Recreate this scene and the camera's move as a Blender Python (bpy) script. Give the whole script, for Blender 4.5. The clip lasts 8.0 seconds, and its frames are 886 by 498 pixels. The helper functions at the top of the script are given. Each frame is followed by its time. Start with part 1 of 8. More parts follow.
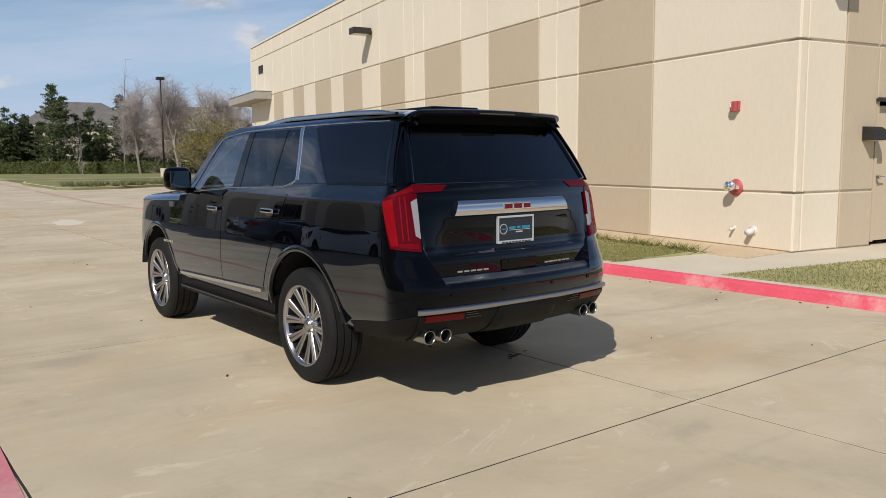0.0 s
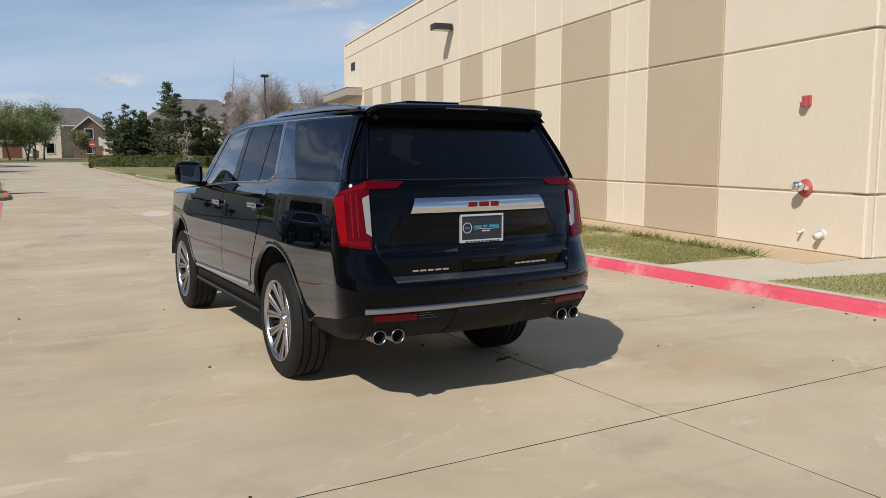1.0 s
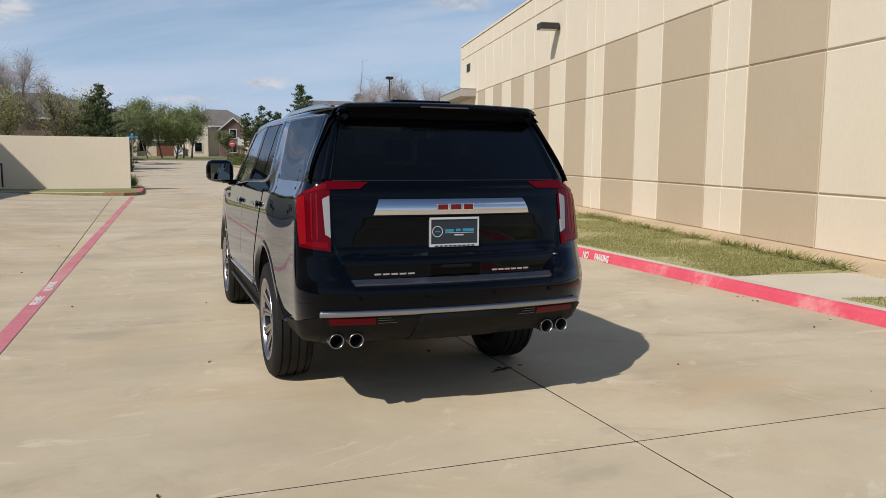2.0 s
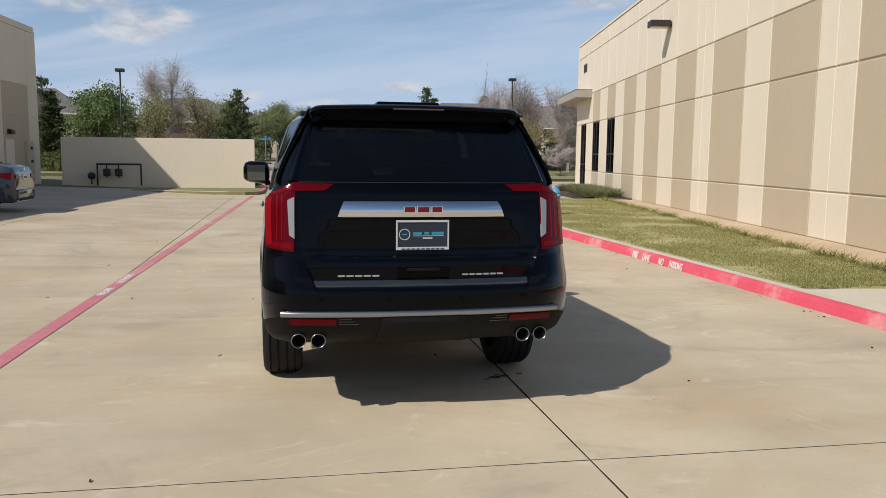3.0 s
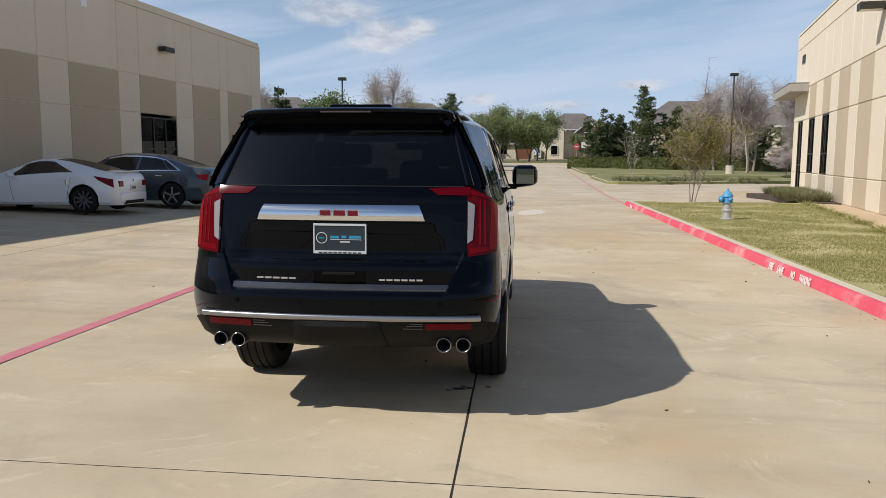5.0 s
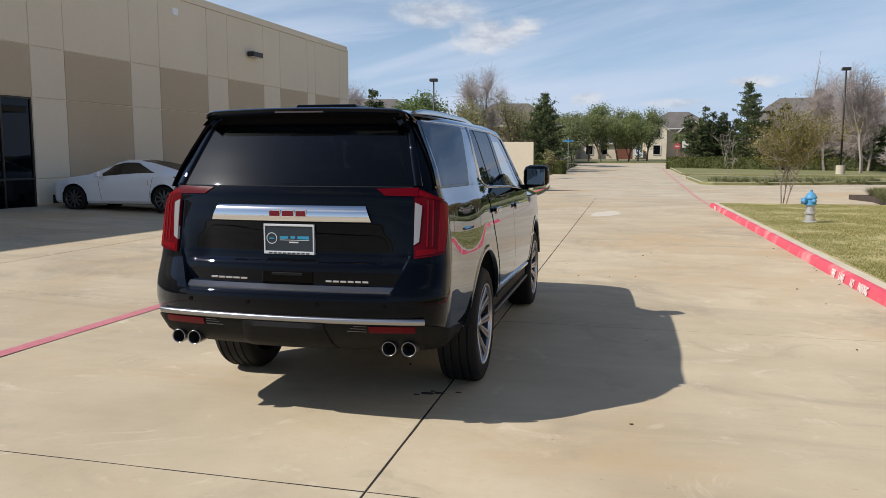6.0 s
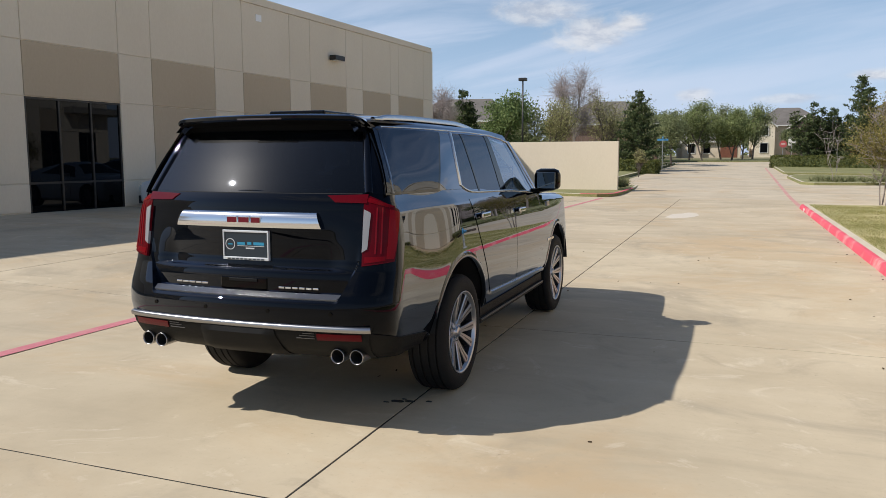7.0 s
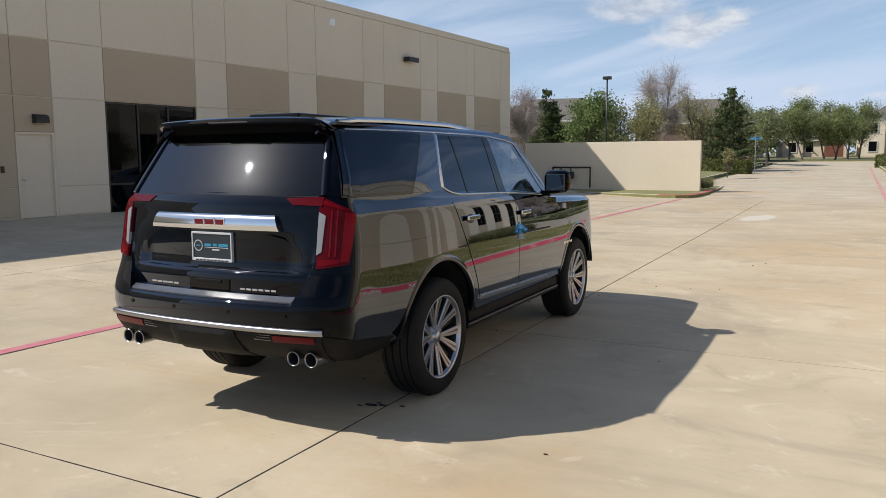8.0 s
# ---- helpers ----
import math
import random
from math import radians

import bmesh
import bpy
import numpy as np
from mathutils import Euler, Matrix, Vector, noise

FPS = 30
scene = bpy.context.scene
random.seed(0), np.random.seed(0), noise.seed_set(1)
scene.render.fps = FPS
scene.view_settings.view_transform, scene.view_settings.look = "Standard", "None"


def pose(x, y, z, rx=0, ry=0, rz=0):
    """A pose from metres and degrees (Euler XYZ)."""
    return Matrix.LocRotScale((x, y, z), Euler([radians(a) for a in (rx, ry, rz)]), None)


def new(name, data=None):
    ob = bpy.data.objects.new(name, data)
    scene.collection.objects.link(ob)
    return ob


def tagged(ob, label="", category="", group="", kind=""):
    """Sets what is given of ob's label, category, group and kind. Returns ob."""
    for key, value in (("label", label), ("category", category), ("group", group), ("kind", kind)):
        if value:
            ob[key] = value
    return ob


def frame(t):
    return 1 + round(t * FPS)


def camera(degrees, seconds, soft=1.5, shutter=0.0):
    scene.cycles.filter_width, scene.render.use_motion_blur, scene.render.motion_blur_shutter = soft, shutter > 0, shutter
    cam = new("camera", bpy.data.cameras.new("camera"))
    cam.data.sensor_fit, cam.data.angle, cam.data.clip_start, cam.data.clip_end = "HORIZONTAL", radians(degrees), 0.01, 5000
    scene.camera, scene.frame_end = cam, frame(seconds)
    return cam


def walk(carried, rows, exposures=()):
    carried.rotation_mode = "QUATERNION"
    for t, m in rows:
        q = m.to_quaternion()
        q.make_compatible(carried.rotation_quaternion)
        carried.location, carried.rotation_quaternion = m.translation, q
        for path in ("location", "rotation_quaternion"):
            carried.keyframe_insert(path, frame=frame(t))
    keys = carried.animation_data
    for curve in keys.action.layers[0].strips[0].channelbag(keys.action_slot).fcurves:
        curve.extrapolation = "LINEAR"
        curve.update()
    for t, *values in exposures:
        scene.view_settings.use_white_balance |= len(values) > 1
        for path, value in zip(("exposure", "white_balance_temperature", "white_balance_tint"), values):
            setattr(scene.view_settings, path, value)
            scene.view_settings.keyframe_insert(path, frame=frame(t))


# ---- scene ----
cam = camera(59.2, 8.0, 0.6)
# seconds, place, yaw, pitch, lean
PATH = [
    (0.0, -0.208, -0.408, 1.596, -37.72, -6.55, -0.50),
    (0.5, 0.191, -0.608, 1.596, -34.19, -6.69, -0.30),
    (1.0, 0.635, -0.809, 1.590, -30.01, -6.78, -0.10),
    (1.5, 1.134, -0.916, 1.592, -25.38, -6.75, 0.20),
    (2.0, 1.623, -1.067, 1.588, -20.40, -6.71, 0.43),
    (2.5, 2.115, -1.177, 1.592, -15.50, -6.68, 0.54),
    (3.0, 2.607, -1.267, 1.599, -10.68, -6.66, 0.60),
    (3.5, 3.074, -1.346, 1.597, -6.15, -6.66, 0.50),
    (4.0, 3.545, -1.279, 1.613, -1.88, -6.69, 0.40),
    (4.5, 4.032, -1.256, 1.625, 2.16, -6.66, 0.40),
    (5.0, 4.481, -1.176, 1.621, 6.14, -6.70, 0.29),
    (5.5, 4.931, -1.052, 1.625, 9.94, -6.71, 0.19),
    (6.0, 5.368, -0.912, 1.621, 13.68, -6.69, 0.10),
    (6.5, 5.764, -0.718, 1.646, 17.46, -6.78, -0.10),
    (7.0, 6.178, -0.567, 1.659, 21.04, -6.72, -0.20),
    (7.5, 6.524, -0.351, 1.658, 24.57, -6.69, -0.40),
    (8.0, 6.864, -0.168, 1.666, 27.80, -6.66, -0.40),
]
walk(cam, [(t, pose(x, y, z, 90 + pitch, 0, yaw) @ pose(0, 0, 0, 0, 0, lean)) for t, x, y, z, yaw, pitch, lean in PATH],
     [(0.0, -0.09), (4.5, 0.0), (8.0, 0.15)])

# -- world, sun and exposure
TRAVEL = Vector((0.622, 0.395, -0.69)).normalized()
world = bpy.data.worlds.new("sky")
scene.world = world
world.use_nodes = True
wn, wl = world.node_tree.nodes, world.node_tree.links
wn.clear()
w_out = wn.new("ShaderNodeOutputWorld")
w_bg = wn.new("ShaderNodeBackground")
w_bg.inputs["Strength"].default_value = 0.093
sky = wn.new("ShaderNodeTexSky")
sky.sky_type = "NISHITA"
sky.sun_disc = False
sky.sun_elevation = math.asin(-TRAVEL.z)
sky.sun_rotation = math.atan2(-TRAVEL.x, -TRAVEL.y)
sky.air_density, sky.dust_density, sky.ozone_density = 1.1, 0.35, 3.0
# thin streaks and a few heaped clouds, laid out on a level sheet overhead
w_tc = wn.new("ShaderNodeTexCoord")
w_sep = wn.new("ShaderNodeSeparateXYZ")
wl.new(w_tc.outputs["Generated"], w_sep.inputs[0])
w_h = wn.new("ShaderNodeMath"); w_h.operation = "MAXIMUM"; w_h.inputs[1].default_value = 0.0
w_h2 = wn.new("ShaderNodeMath"); w_h2.operation = "ADD"; w_h2.inputs[1].default_value = 0.09
wl.new(w_sep.outputs["Z"], w_h.inputs[0]); wl.new(w_h.outputs[0], w_h2.inputs[0])
w_comb = wn.new("ShaderNodeCombineXYZ")
for i, axis in enumerate("XY"):
    d = wn.new("ShaderNodeMath"); d.operation = "DIVIDE"
    wl.new(w_sep.outputs[axis], d.inputs[0]); wl.new(w_h2.outputs[0], d.inputs[1])
    wl.new(d.outputs[0], w_comb.inputs[i])


def cloud_layer(scale, detail, rough, stretch, lo, hi, seed):
    mp = wn.new("ShaderNodeMapping")
    mp.inputs["Location"].default_value = (seed, seed * 0.7, 0)
    mp.inputs["Rotation"].default_value = (0, 0, 0.5)
    mp.inputs["Scale"].default_value = (scale * stretch, scale, 1)
    wl.new(w_comb.outputs[0], mp.inputs["Vector"])
    nz = wn.new("ShaderNodeTexNoise")
    nz.inputs["Scale"].default_value = 1.0
    nz.inputs["Detail"].default_value = detail
    nz.inputs["Roughness"].default_value = rough
    nz.inputs["Distortion"].default_value = 0.4
    wl.new(mp.outputs[0], nz.inputs["Vector"])
    mr = wn.new("ShaderNodeMapRange")
    mr.interpolation_type = "SMOOTHSTEP"
    mr.inputs["From Min"].default_value, mr.inputs["From Max"].default_value = lo, hi
    wl.new(nz.outputs["Fac"], mr.inputs["Value"])
    return mr.outputs[0]


def w_math(op, a, b=None, c=None):
    nd = wn.new("ShaderNodeMath"); nd.operation = op
    for i, v in enumerate((a, b, c)):
        if v is None:
            continue
        if isinstance(v, (int, float)):
            nd.inputs[i].default_value = v
        else:
            wl.new(v, nd.inputs[i])
    return nd.outputs[0]


def w_noise(vec, scale, detail, rough, warp=0.0):
    nz = wn.new("ShaderNodeTexNoise")
    nz.inputs["Scale"].default_value, nz.inputs["Detail"].default_value = scale, detail
    nz.inputs["Roughness"].default_value, nz.inputs["Distortion"].default_value = rough, warp
    wl.new(vec, nz.inputs["Vector"])
    return nz.outputs["Fac"]


def w_step(v, lo, hi):
    mr = wn.new("ShaderNodeMapRange"); mr.interpolation_type = "SMOOTHSTEP"
    mr.inputs["From Min"].default_value, mr.inputs["From Max"].default_value = lo, hi
    wl.new(v, mr.inputs["Value"])
    return mr.outputs[0]


def w_vector(x, y):
    cv = wn.new("ShaderNodeCombineXYZ")
    wl.new(x, cv.inputs[0]); wl.new(y, cv.inputs[1])
    return cv.outputs[0]


# bearing and height of a sky direction, in radians
w_az = w_math("ARCTAN2", w_math("MULTIPLY", w_sep.outputs["Y"], -1.0), w_math("MULTIPLY", w_sep.outputs["X"], -1.0))
w_el = w_math("ARCSINE", w_sep.outputs["Z"])
# long thin streaks, nearly level
w_lean = w_math("MULTIPLY_ADD", w_az, 0.16, w_el)
fine_streaks = w_step(w_noise(w_vector(w_math("MULTIPLY", w_az, 2.2), w_math("MULTIPLY", w_lean, 15.0)), 1.0, 9, 0.58, 0.7), 0.40, 0.66)
veil = w_step(w_noise(w_vector(w_math("MULTIPLY_ADD", w_az, 1.5, 4.7), w_math("MULTIPLY", w_lean, 5.0)), 1.0, 5, 0.55, 0.3), 0.34, 0.66)
streaks = w_math("MULTIPLY", w_math("MULTIPLY_ADD", veil, 0.70, 0.30), fine_streaks)
streaks = w_math("MAXIMUM", streaks, w_math("MULTIPLY", cloud_layer(0.42, 8, 0.60, 0.42, 0.42, 0.70, 3.1), 0.6))
# heaped clouds: bearing, height, half-width, half-height
w_ragged = w_noise(w_vector(w_math("MULTIPLY", w_az, 1.0), w_math("MULTIPLY", w_el, 1.9)), 17.0, 9, 0.62, 0.3)
HEAPS = [(-1.395, 0.148, 0.064, 0.022, 0.72), (-1.325, 0.178, 0.056, 0.022, 0.66), (-1.432, 0.160, 0.030, 0.018, 0.8), (-1.705, 0.089, 0.032, 0.008, 0.75), (-1.518, 0.074, 0.022, 0.009, 0.6),
         (-1.614, 0.066, 0.05, 0.006, 0.5), (-1.996, 0.146, 0.022, 0.016, 0.85), (-1.935, 0.188, 0.045, 0.010, 0.6), (-1.17, 0.30, 0.10, 0.05, 0.7), (2.3, 0.5, 0.30, 0.10, 0.7), (1.2, 0.62, 0.28, 0.12, 0.8), (0.4, 0.35, 0.2, 0.07, 0.7)]
heaps = None
for az, el, wid, hgt, amount in HEAPS:
    dx = w_math("DIVIDE", w_math("SUBTRACT", w_az, az), wid)
    dz = w_math("DIVIDE", w_math("SUBTRACT", w_el, el), hgt)
    r = w_math("SQRT", w_math("ADD", w_math("MULTIPLY", dx, dx), w_math("MULTIPLY", dz, dz)))
    one = w_math("MULTIPLY", w_step(w_math("SUBTRACT", w_math("MULTIPLY", w_ragged, 2.4), r), -0.02, 0.95), amount)
    heaps = one if heaps is None else w_math("MAXIMUM", heaps, one)
w_mix1 = wn.new("ShaderNodeMix"); w_mix1.data_type = "RGBA"
w_mix1.inputs[7].default_value = (6.6, 7.3, 8.9, 1)
w_mix2 = wn.new("ShaderNodeMix"); w_mix2.data_type = "RGBA"
w_white = wn.new("ShaderNodeMix"); w_white.data_type = "RGBA"
w_white.inputs[6].default_value, w_white.inputs[7].default_value = (5.2, 5.5, 6.3, 1), (7.9, 7.9, 8.1, 1)
wl.new(w_step(w_noise(w_vector(w_az, w_math("MULTIPLY_ADD", w_el, 2.2, -0.03)), 24.0, 7, 0.6, 0.2), 0.38, 0.60), w_white.inputs[0])
wl.new(w_white.outputs[2], w_mix2.inputs[7])
w_clear = w_math("MULTIPLY_ADD", w_step(w_el, 0.20, 0.50), -0.90, 1.0)
wl.new(w_math("MULTIPLY", w_math("MULTIPLY", streaks, w_clear), 0.62), w_mix1.inputs[0])
wl.new(w_mix1.outputs[2], w_mix2.inputs[6]); wl.new(heaps, w_mix2.inputs[0])
# pale haze low over the horizon
w_haze = wn.new("ShaderNodeMapRange"); w_haze.interpolation_type = "SMOOTHSTEP"
w_haze.inputs["From Min"].default_value, w_haze.inputs["From Max"].default_value = -0.02, 0.30
w_haze.inputs["To Min"].default_value, w_haze.inputs["To Max"].default_value = 0.72, 0.0
wl.new(w_sep.outputs["Z"], w_haze.inputs["Value"])
w_mix3 = wn.new("ShaderNodeMix"); w_mix3.data_type = "RGBA"
w_mix3.inputs[7].default_value = (4.3, 5.9, 9.2, 1)
wl.new(w_haze.outputs[0], w_mix3.inputs[0]); wl.new(sky.outputs[0], w_mix3.inputs[6])
wl.new(w_mix3.outputs[2], w_mix1.inputs[6])
wl.new(w_mix2.outputs[2], w_bg.inputs[0])
wl.new(w_bg.outputs[0], w_out.inputs[0])

sun = new("sun", bpy.data.lights.new("sun", "SUN"))
sun.data.energy, sun.data.angle, sun.data.color = 4.35, radians(0.6), (1.0, 0.95, 0.885)
sun.rotation_mode = "QUATERNION"
sun.rotation_quaternion = TRAVEL.to_track_quat("-Z", "Y")
sun.location = (-30, -20, 40)


# -- materials
def shader(name, rough=0.7, metal=0.0, color=(0.5, 0.5, 0.5)):
    m = bpy.data.materials.new(name)
    m.use_nodes = True
    b = m.node_tree.nodes["Principled BSDF"]
    b.inputs["Base Color"].default_value = (*color, 1)
    b.inputs["Roughness"].default_value = rough
    b.inputs["Metallic"].default_value = metal
    return m, m.node_tree.nodes, m.node_tree.links, b


def surface(name, dark, light, rough=0.85, metal=0.0, fine=40.0, coarse=0.6, mid=None, bump=0.25, bump_scale=None, spread=(0.3, 0.7),
            per_object=0.0, per_island=0.0, stretch=(1, 1, 1), coarse_weight=0.55, stain=None, stain_amount=0.5, coat=0.0):
    """A procedural surface: two colours mixed by coarse and fine noise, with relief of the fine grain."""
    m, n, l, b = shader(name, rough, metal)
    tc = n.new("ShaderNodeTexCoord")
    geo = n.new("ShaderNodeNewGeometry")
    mp = n.new("ShaderNodeMapping")
    mp.inputs["Scale"].default_value = stretch
    l.new(geo.outputs["Position"], mp.inputs["Vector"])

    def tex(scale, detail=5.0, r=0.6):
        t = n.new("ShaderNodeTexNoise")
        t.inputs["Scale"].default_value, t.inputs["Detail"].default_value, t.inputs["Roughness"].default_value = scale, detail, r
        l.new(mp.outputs[0], t.inputs["Vector"])
        return t.outputs["Fac"]

    c, f = tex(coarse, 6), tex(fine, 4)
    blend = n.new("ShaderNodeMix")
    blend.inputs[0].default_value = 1 - coarse_weight
    l.new(c, blend.inputs[2]); l.new(f, blend.inputs[3])
    value = blend.outputs[0]
    for amount, socket in ((per_object, "obj"), (per_island, "isl")):
        if amount:
            if socket == "obj":
                rnd = n.new("ShaderNodeObjectInfo").outputs["Random"]
            else:
                rnd = geo.outputs["Random Per Island"]
            mad = n.new("ShaderNodeMath"); mad.operation = "MULTIPLY_ADD"
            mad.inputs[1].default_value = amount
            l.new(rnd, mad.inputs[0])
            sub = n.new("ShaderNodeMath"); sub.operation = "SUBTRACT"; sub.inputs[1].default_value = amount / 2
            l.new(value, mad.inputs[2]); l.new(mad.outputs[0], sub.inputs[0])
            value = sub.outputs[0]
    ramp = n.new("ShaderNodeValToRGB")
    ramp.color_ramp.elements[0].position, ramp.color_ramp.elements[1].position = spread
    ramp.color_ramp.elements[0].color, ramp.color_ramp.elements[1].color = (*dark, 1), (*light, 1)
    if mid:
        e = ramp.color_ramp.elements.new(sum(spread) / 2)
        e.color = (*mid, 1)
    l.new(value, ramp.inputs[0])
    out = ramp.outputs[0]
    if stain:
        s1 = tex(coarse * 0.55, 7, 0.68)
        mr = n.new("ShaderNodeMapRange")
        mr.inputs["From Min"].default_value, mr.inputs["From Max"].default_value = 0.5, 0.72
        mr.inputs["To Max"].default_value = stain_amount
        l.new(s1, mr.inputs["Value"])
        mx = n.new("ShaderNodeMix"); mx.data_type = "RGBA"
        mx.inputs[7].default_value = (*stain, 1)
        l.new(mr.outputs[0], mx.inputs[0]); l.new(out, mx.inputs[6])
        out = mx.outputs[2]
    l.new(out, b.inputs["Base Color"])
    if bump:
        bp = n.new("ShaderNodeBump")
        bp.inputs["Strength"].default_value = bump
        bp.inputs["Distance"].default_value = 0.01
        l.new(tex(bump_scale or fine, 5), bp.inputs["Height"])
        l.new(bp.outputs[0], b.inputs["Normal"])
    b.inputs["Coat Weight"].default_value = coat
    return m




def concrete(name, dark, light, streaks=0.0, per_object=0.08):
    """Weathered slab concrete: cloudy tone, brown stains, pale scuffs, dark smudges and specks."""
    m, n, l, b = shader(name, 0.8)
    geo = n.new("ShaderNodeNewGeometry")

    def tex(scale, detail=6.0, r=0.6, distort=0.0, stretch=(1, 1, 1)):
        mp = n.new("ShaderNodeMapping")
        mp.inputs["Scale"].default_value = stretch
        l.new(geo.outputs["Position"], mp.inputs["Vector"])
        t = n.new("ShaderNodeTexNoise")
        t.inputs["Scale"].default_value, t.inputs["Detail"].default_value = scale, detail
        t.inputs["Roughness"].default_value, t.inputs["Distortion"].default_value = r, distort
        l.new(mp.outputs[0], t.inputs["Vector"])
        return t.outputs["Fac"]

    def over(base, colour, mask, lo, hi, amount):
        mr = n.new("ShaderNodeMapRange")
        mr.interpolation_type = "SMOOTHSTEP"
        mr.inputs["From Min"].default_value, mr.inputs["From Max"].default_value, mr.inputs["To Max"].default_value = lo, hi, amount
        l.new(mask, mr.inputs["Value"])
        mx = n.new("ShaderNodeMix"); mx.data_type = "RGBA"
        mx.inputs[7].default_value = (*colour, 1)
        l.new(mr.outputs[0], mx.inputs[0]); l.new(base, mx.inputs[6])
        return mx.outputs[2]

    rnd = n.new("ShaderNodeObjectInfo").outputs["Random"]
    mad = n.new("ShaderNodeMath"); mad.operation = "MULTIPLY_ADD"
    mad.inputs[1].default_value = per_object
    l.new(rnd, mad.inputs[0]); l.new(tex(0.5, 8, 0.65), mad.inputs[2])
    ramp = n.new("ShaderNodeValToRGB")
    ramp.color_ramp.elements[0].position, ramp.color_ramp.elements[1].position = 0.32, 0.74
    ramp.color_ramp.elements[0].color, ramp.color_ramp.elements[1].color = (*dark, 1), (*light, 1)
    l.new(mad.outputs[0], ramp.inputs[0])
    c = ramp.outputs[0]
    c = over(c, (0.50, 0.365, 0.215), tex(0.22, 7, 0.7, 0.6), 0.47, 0.66, 0.75)
    c = over(c, (0.35, 0.295, 0.215), tex(0.34, 7, 0.66, 1.6), 0.51, 0.66, 0.6)
    c = over(c, (0.34, 0.275, 0.19), tex(1.1, 8, 0.68, 1.2), 0.54, 0.72, 0.45)
    c = over(c, (0.74, 0.655, 0.51), tex(0.8, 9, 0.66, 3.4), 0.575, 0.68, 0.34)
    c = over(c, (0.68, 0.60, 0.47), tex(2.4, 8, 0.7, 3.2), 0.62, 0.74, 0.28)
    c = over(c, (0.36, 0.29, 0.20), tex(26.0, 5, 0.7), 0.55, 0.75, 0.35)
    c = over(c, (0.20, 0.165, 0.12), tex(9.0, 4, 0.6, 0.3), 0.69, 0.78, 0.55)
    if streaks:
        c = over(c, (0.27, 0.225, 0.16), tex(1.0, 6, 0.62, 0.5, (0.16, 1.5, 1)), 0.50, 0.66, streaks)
        c = over(c, (0.68, 0.60, 0.46), tex(1.0, 6, 0.62, 0.5, (0.13, 1.1, 3)), 0.56, 0.70, streaks * 0.8)
    l.new(c, b.inputs["Base Color"])
    bp = n.new("ShaderNodeBump")
    bp.inputs["Strength"].default_value, bp.inputs["Distance"].default_value = 0.15, 0.004
    l.new(tex(70, 6, 0.7), bp.inputs["Height"])
    l.new(bp.outputs[0], b.inputs["Normal"])
    return m


CONCRETE = concrete("pale_concrete", (0.425, 0.348, 0.235), (0.60, 0.505, 0.355), 0.2)
LOT = concrete("streaked_lot_concrete", (0.42, 0.343, 0.235), (0.585, 0.492, 0.35), 0.24)
ROADWAY = concrete("worn_concrete_road", (0.45, 0.375, 0.27), (0.61, 0.52, 0.385), 0.12)
JOINT = surface("joint_filler", (0.012, 0.010, 0.008), (0.03, 0.026, 0.02), 0.95, fine=60, coarse=3, bump=0.3)
WALK = surface("walkway_concrete", (0.50, 0.43, 0.32), (0.66, 0.58, 0.45), 0.85, fine=60, coarse=0.8, bump=0.1, per_object=0.08, spread=(0.25, 0.75))
KERBCON = surface("kerb_concrete", (0.46, 0.40, 0.30), (0.64, 0.57, 0.45), 0.85, fine=60, coarse=1.2, bump=0.2)
REDPAINT = surface("worn_red_paint", (0.58, 0.058, 0.098), (0.70, 0.105, 0.145), 0.75, fine=45, coarse=2.0, bump=0.15, stain=(0.70, 0.50, 0.44), stain_amount=0.85)
STRIPE_RED = surface("scuffed_stripe_paint", (0.47, 0.115, 0.15), (0.60, 0.23, 0.25), 0.8, fine=35, coarse=1.4, bump=0.1, stain=(0.56, 0.44, 0.36), stain_amount=0.6)
FADED_RED = surface("faded_red_paint", (0.50, 0.22, 0.21), (0.58, 0.34, 0.29), 0.8, fine=30, coarse=0.9, bump=0.1, stain=(0.55, 0.47, 0.36), stain_amount=0.85)
WHITEPAINT = surface("white_stencil_paint", (0.62, 0.58, 0.52), (0.85, 0.82, 0.78), 0.8, fine=70, coarse=6, bump=0.1)
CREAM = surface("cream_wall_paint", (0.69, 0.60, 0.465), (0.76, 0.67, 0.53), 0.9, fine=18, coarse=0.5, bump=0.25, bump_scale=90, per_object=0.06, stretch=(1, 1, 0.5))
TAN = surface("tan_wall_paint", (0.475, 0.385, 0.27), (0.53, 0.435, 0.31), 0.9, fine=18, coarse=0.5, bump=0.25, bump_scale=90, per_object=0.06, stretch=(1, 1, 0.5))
REVEAL = surface("pale_reveal_strip", (0.68, 0.61, 0.49), (0.75, 0.68, 0.56), 0.9, fine=30, coarse=1.0, bump=0.1)
GRASS = surface("dry_spring_grass", (0.18, 0.19, 0.07), (0.58, 0.48, 0.28), 0.95, fine=26, coarse=0.8, bump=0.9, bump_scale=60, mid=(0.36, 0.325, 0.145), spread=(0.3, 0.68))
LAWN = surface("green_lawn", (0.12, 0.135, 0.045), (0.29, 0.265, 0.115), 0.95, fine=12, coarse=0.4, bump=0.6, bump_scale=40, spread=(0.3, 0.7))
SOIL = surface("bare_sandy_soil", (0.46, 0.335, 0.21), (0.62, 0.475, 0.31), 0.95, fine=35, coarse=0.9, bump=0.5, stain=(0.36, 0.27, 0.17), stain_amount=0.4)
MULCH = surface("dark_mulch", (0.035, 0.025, 0.02), (0.10, 0.075, 0.06), 0.95, fine=30, coarse=2, bump=0.9)
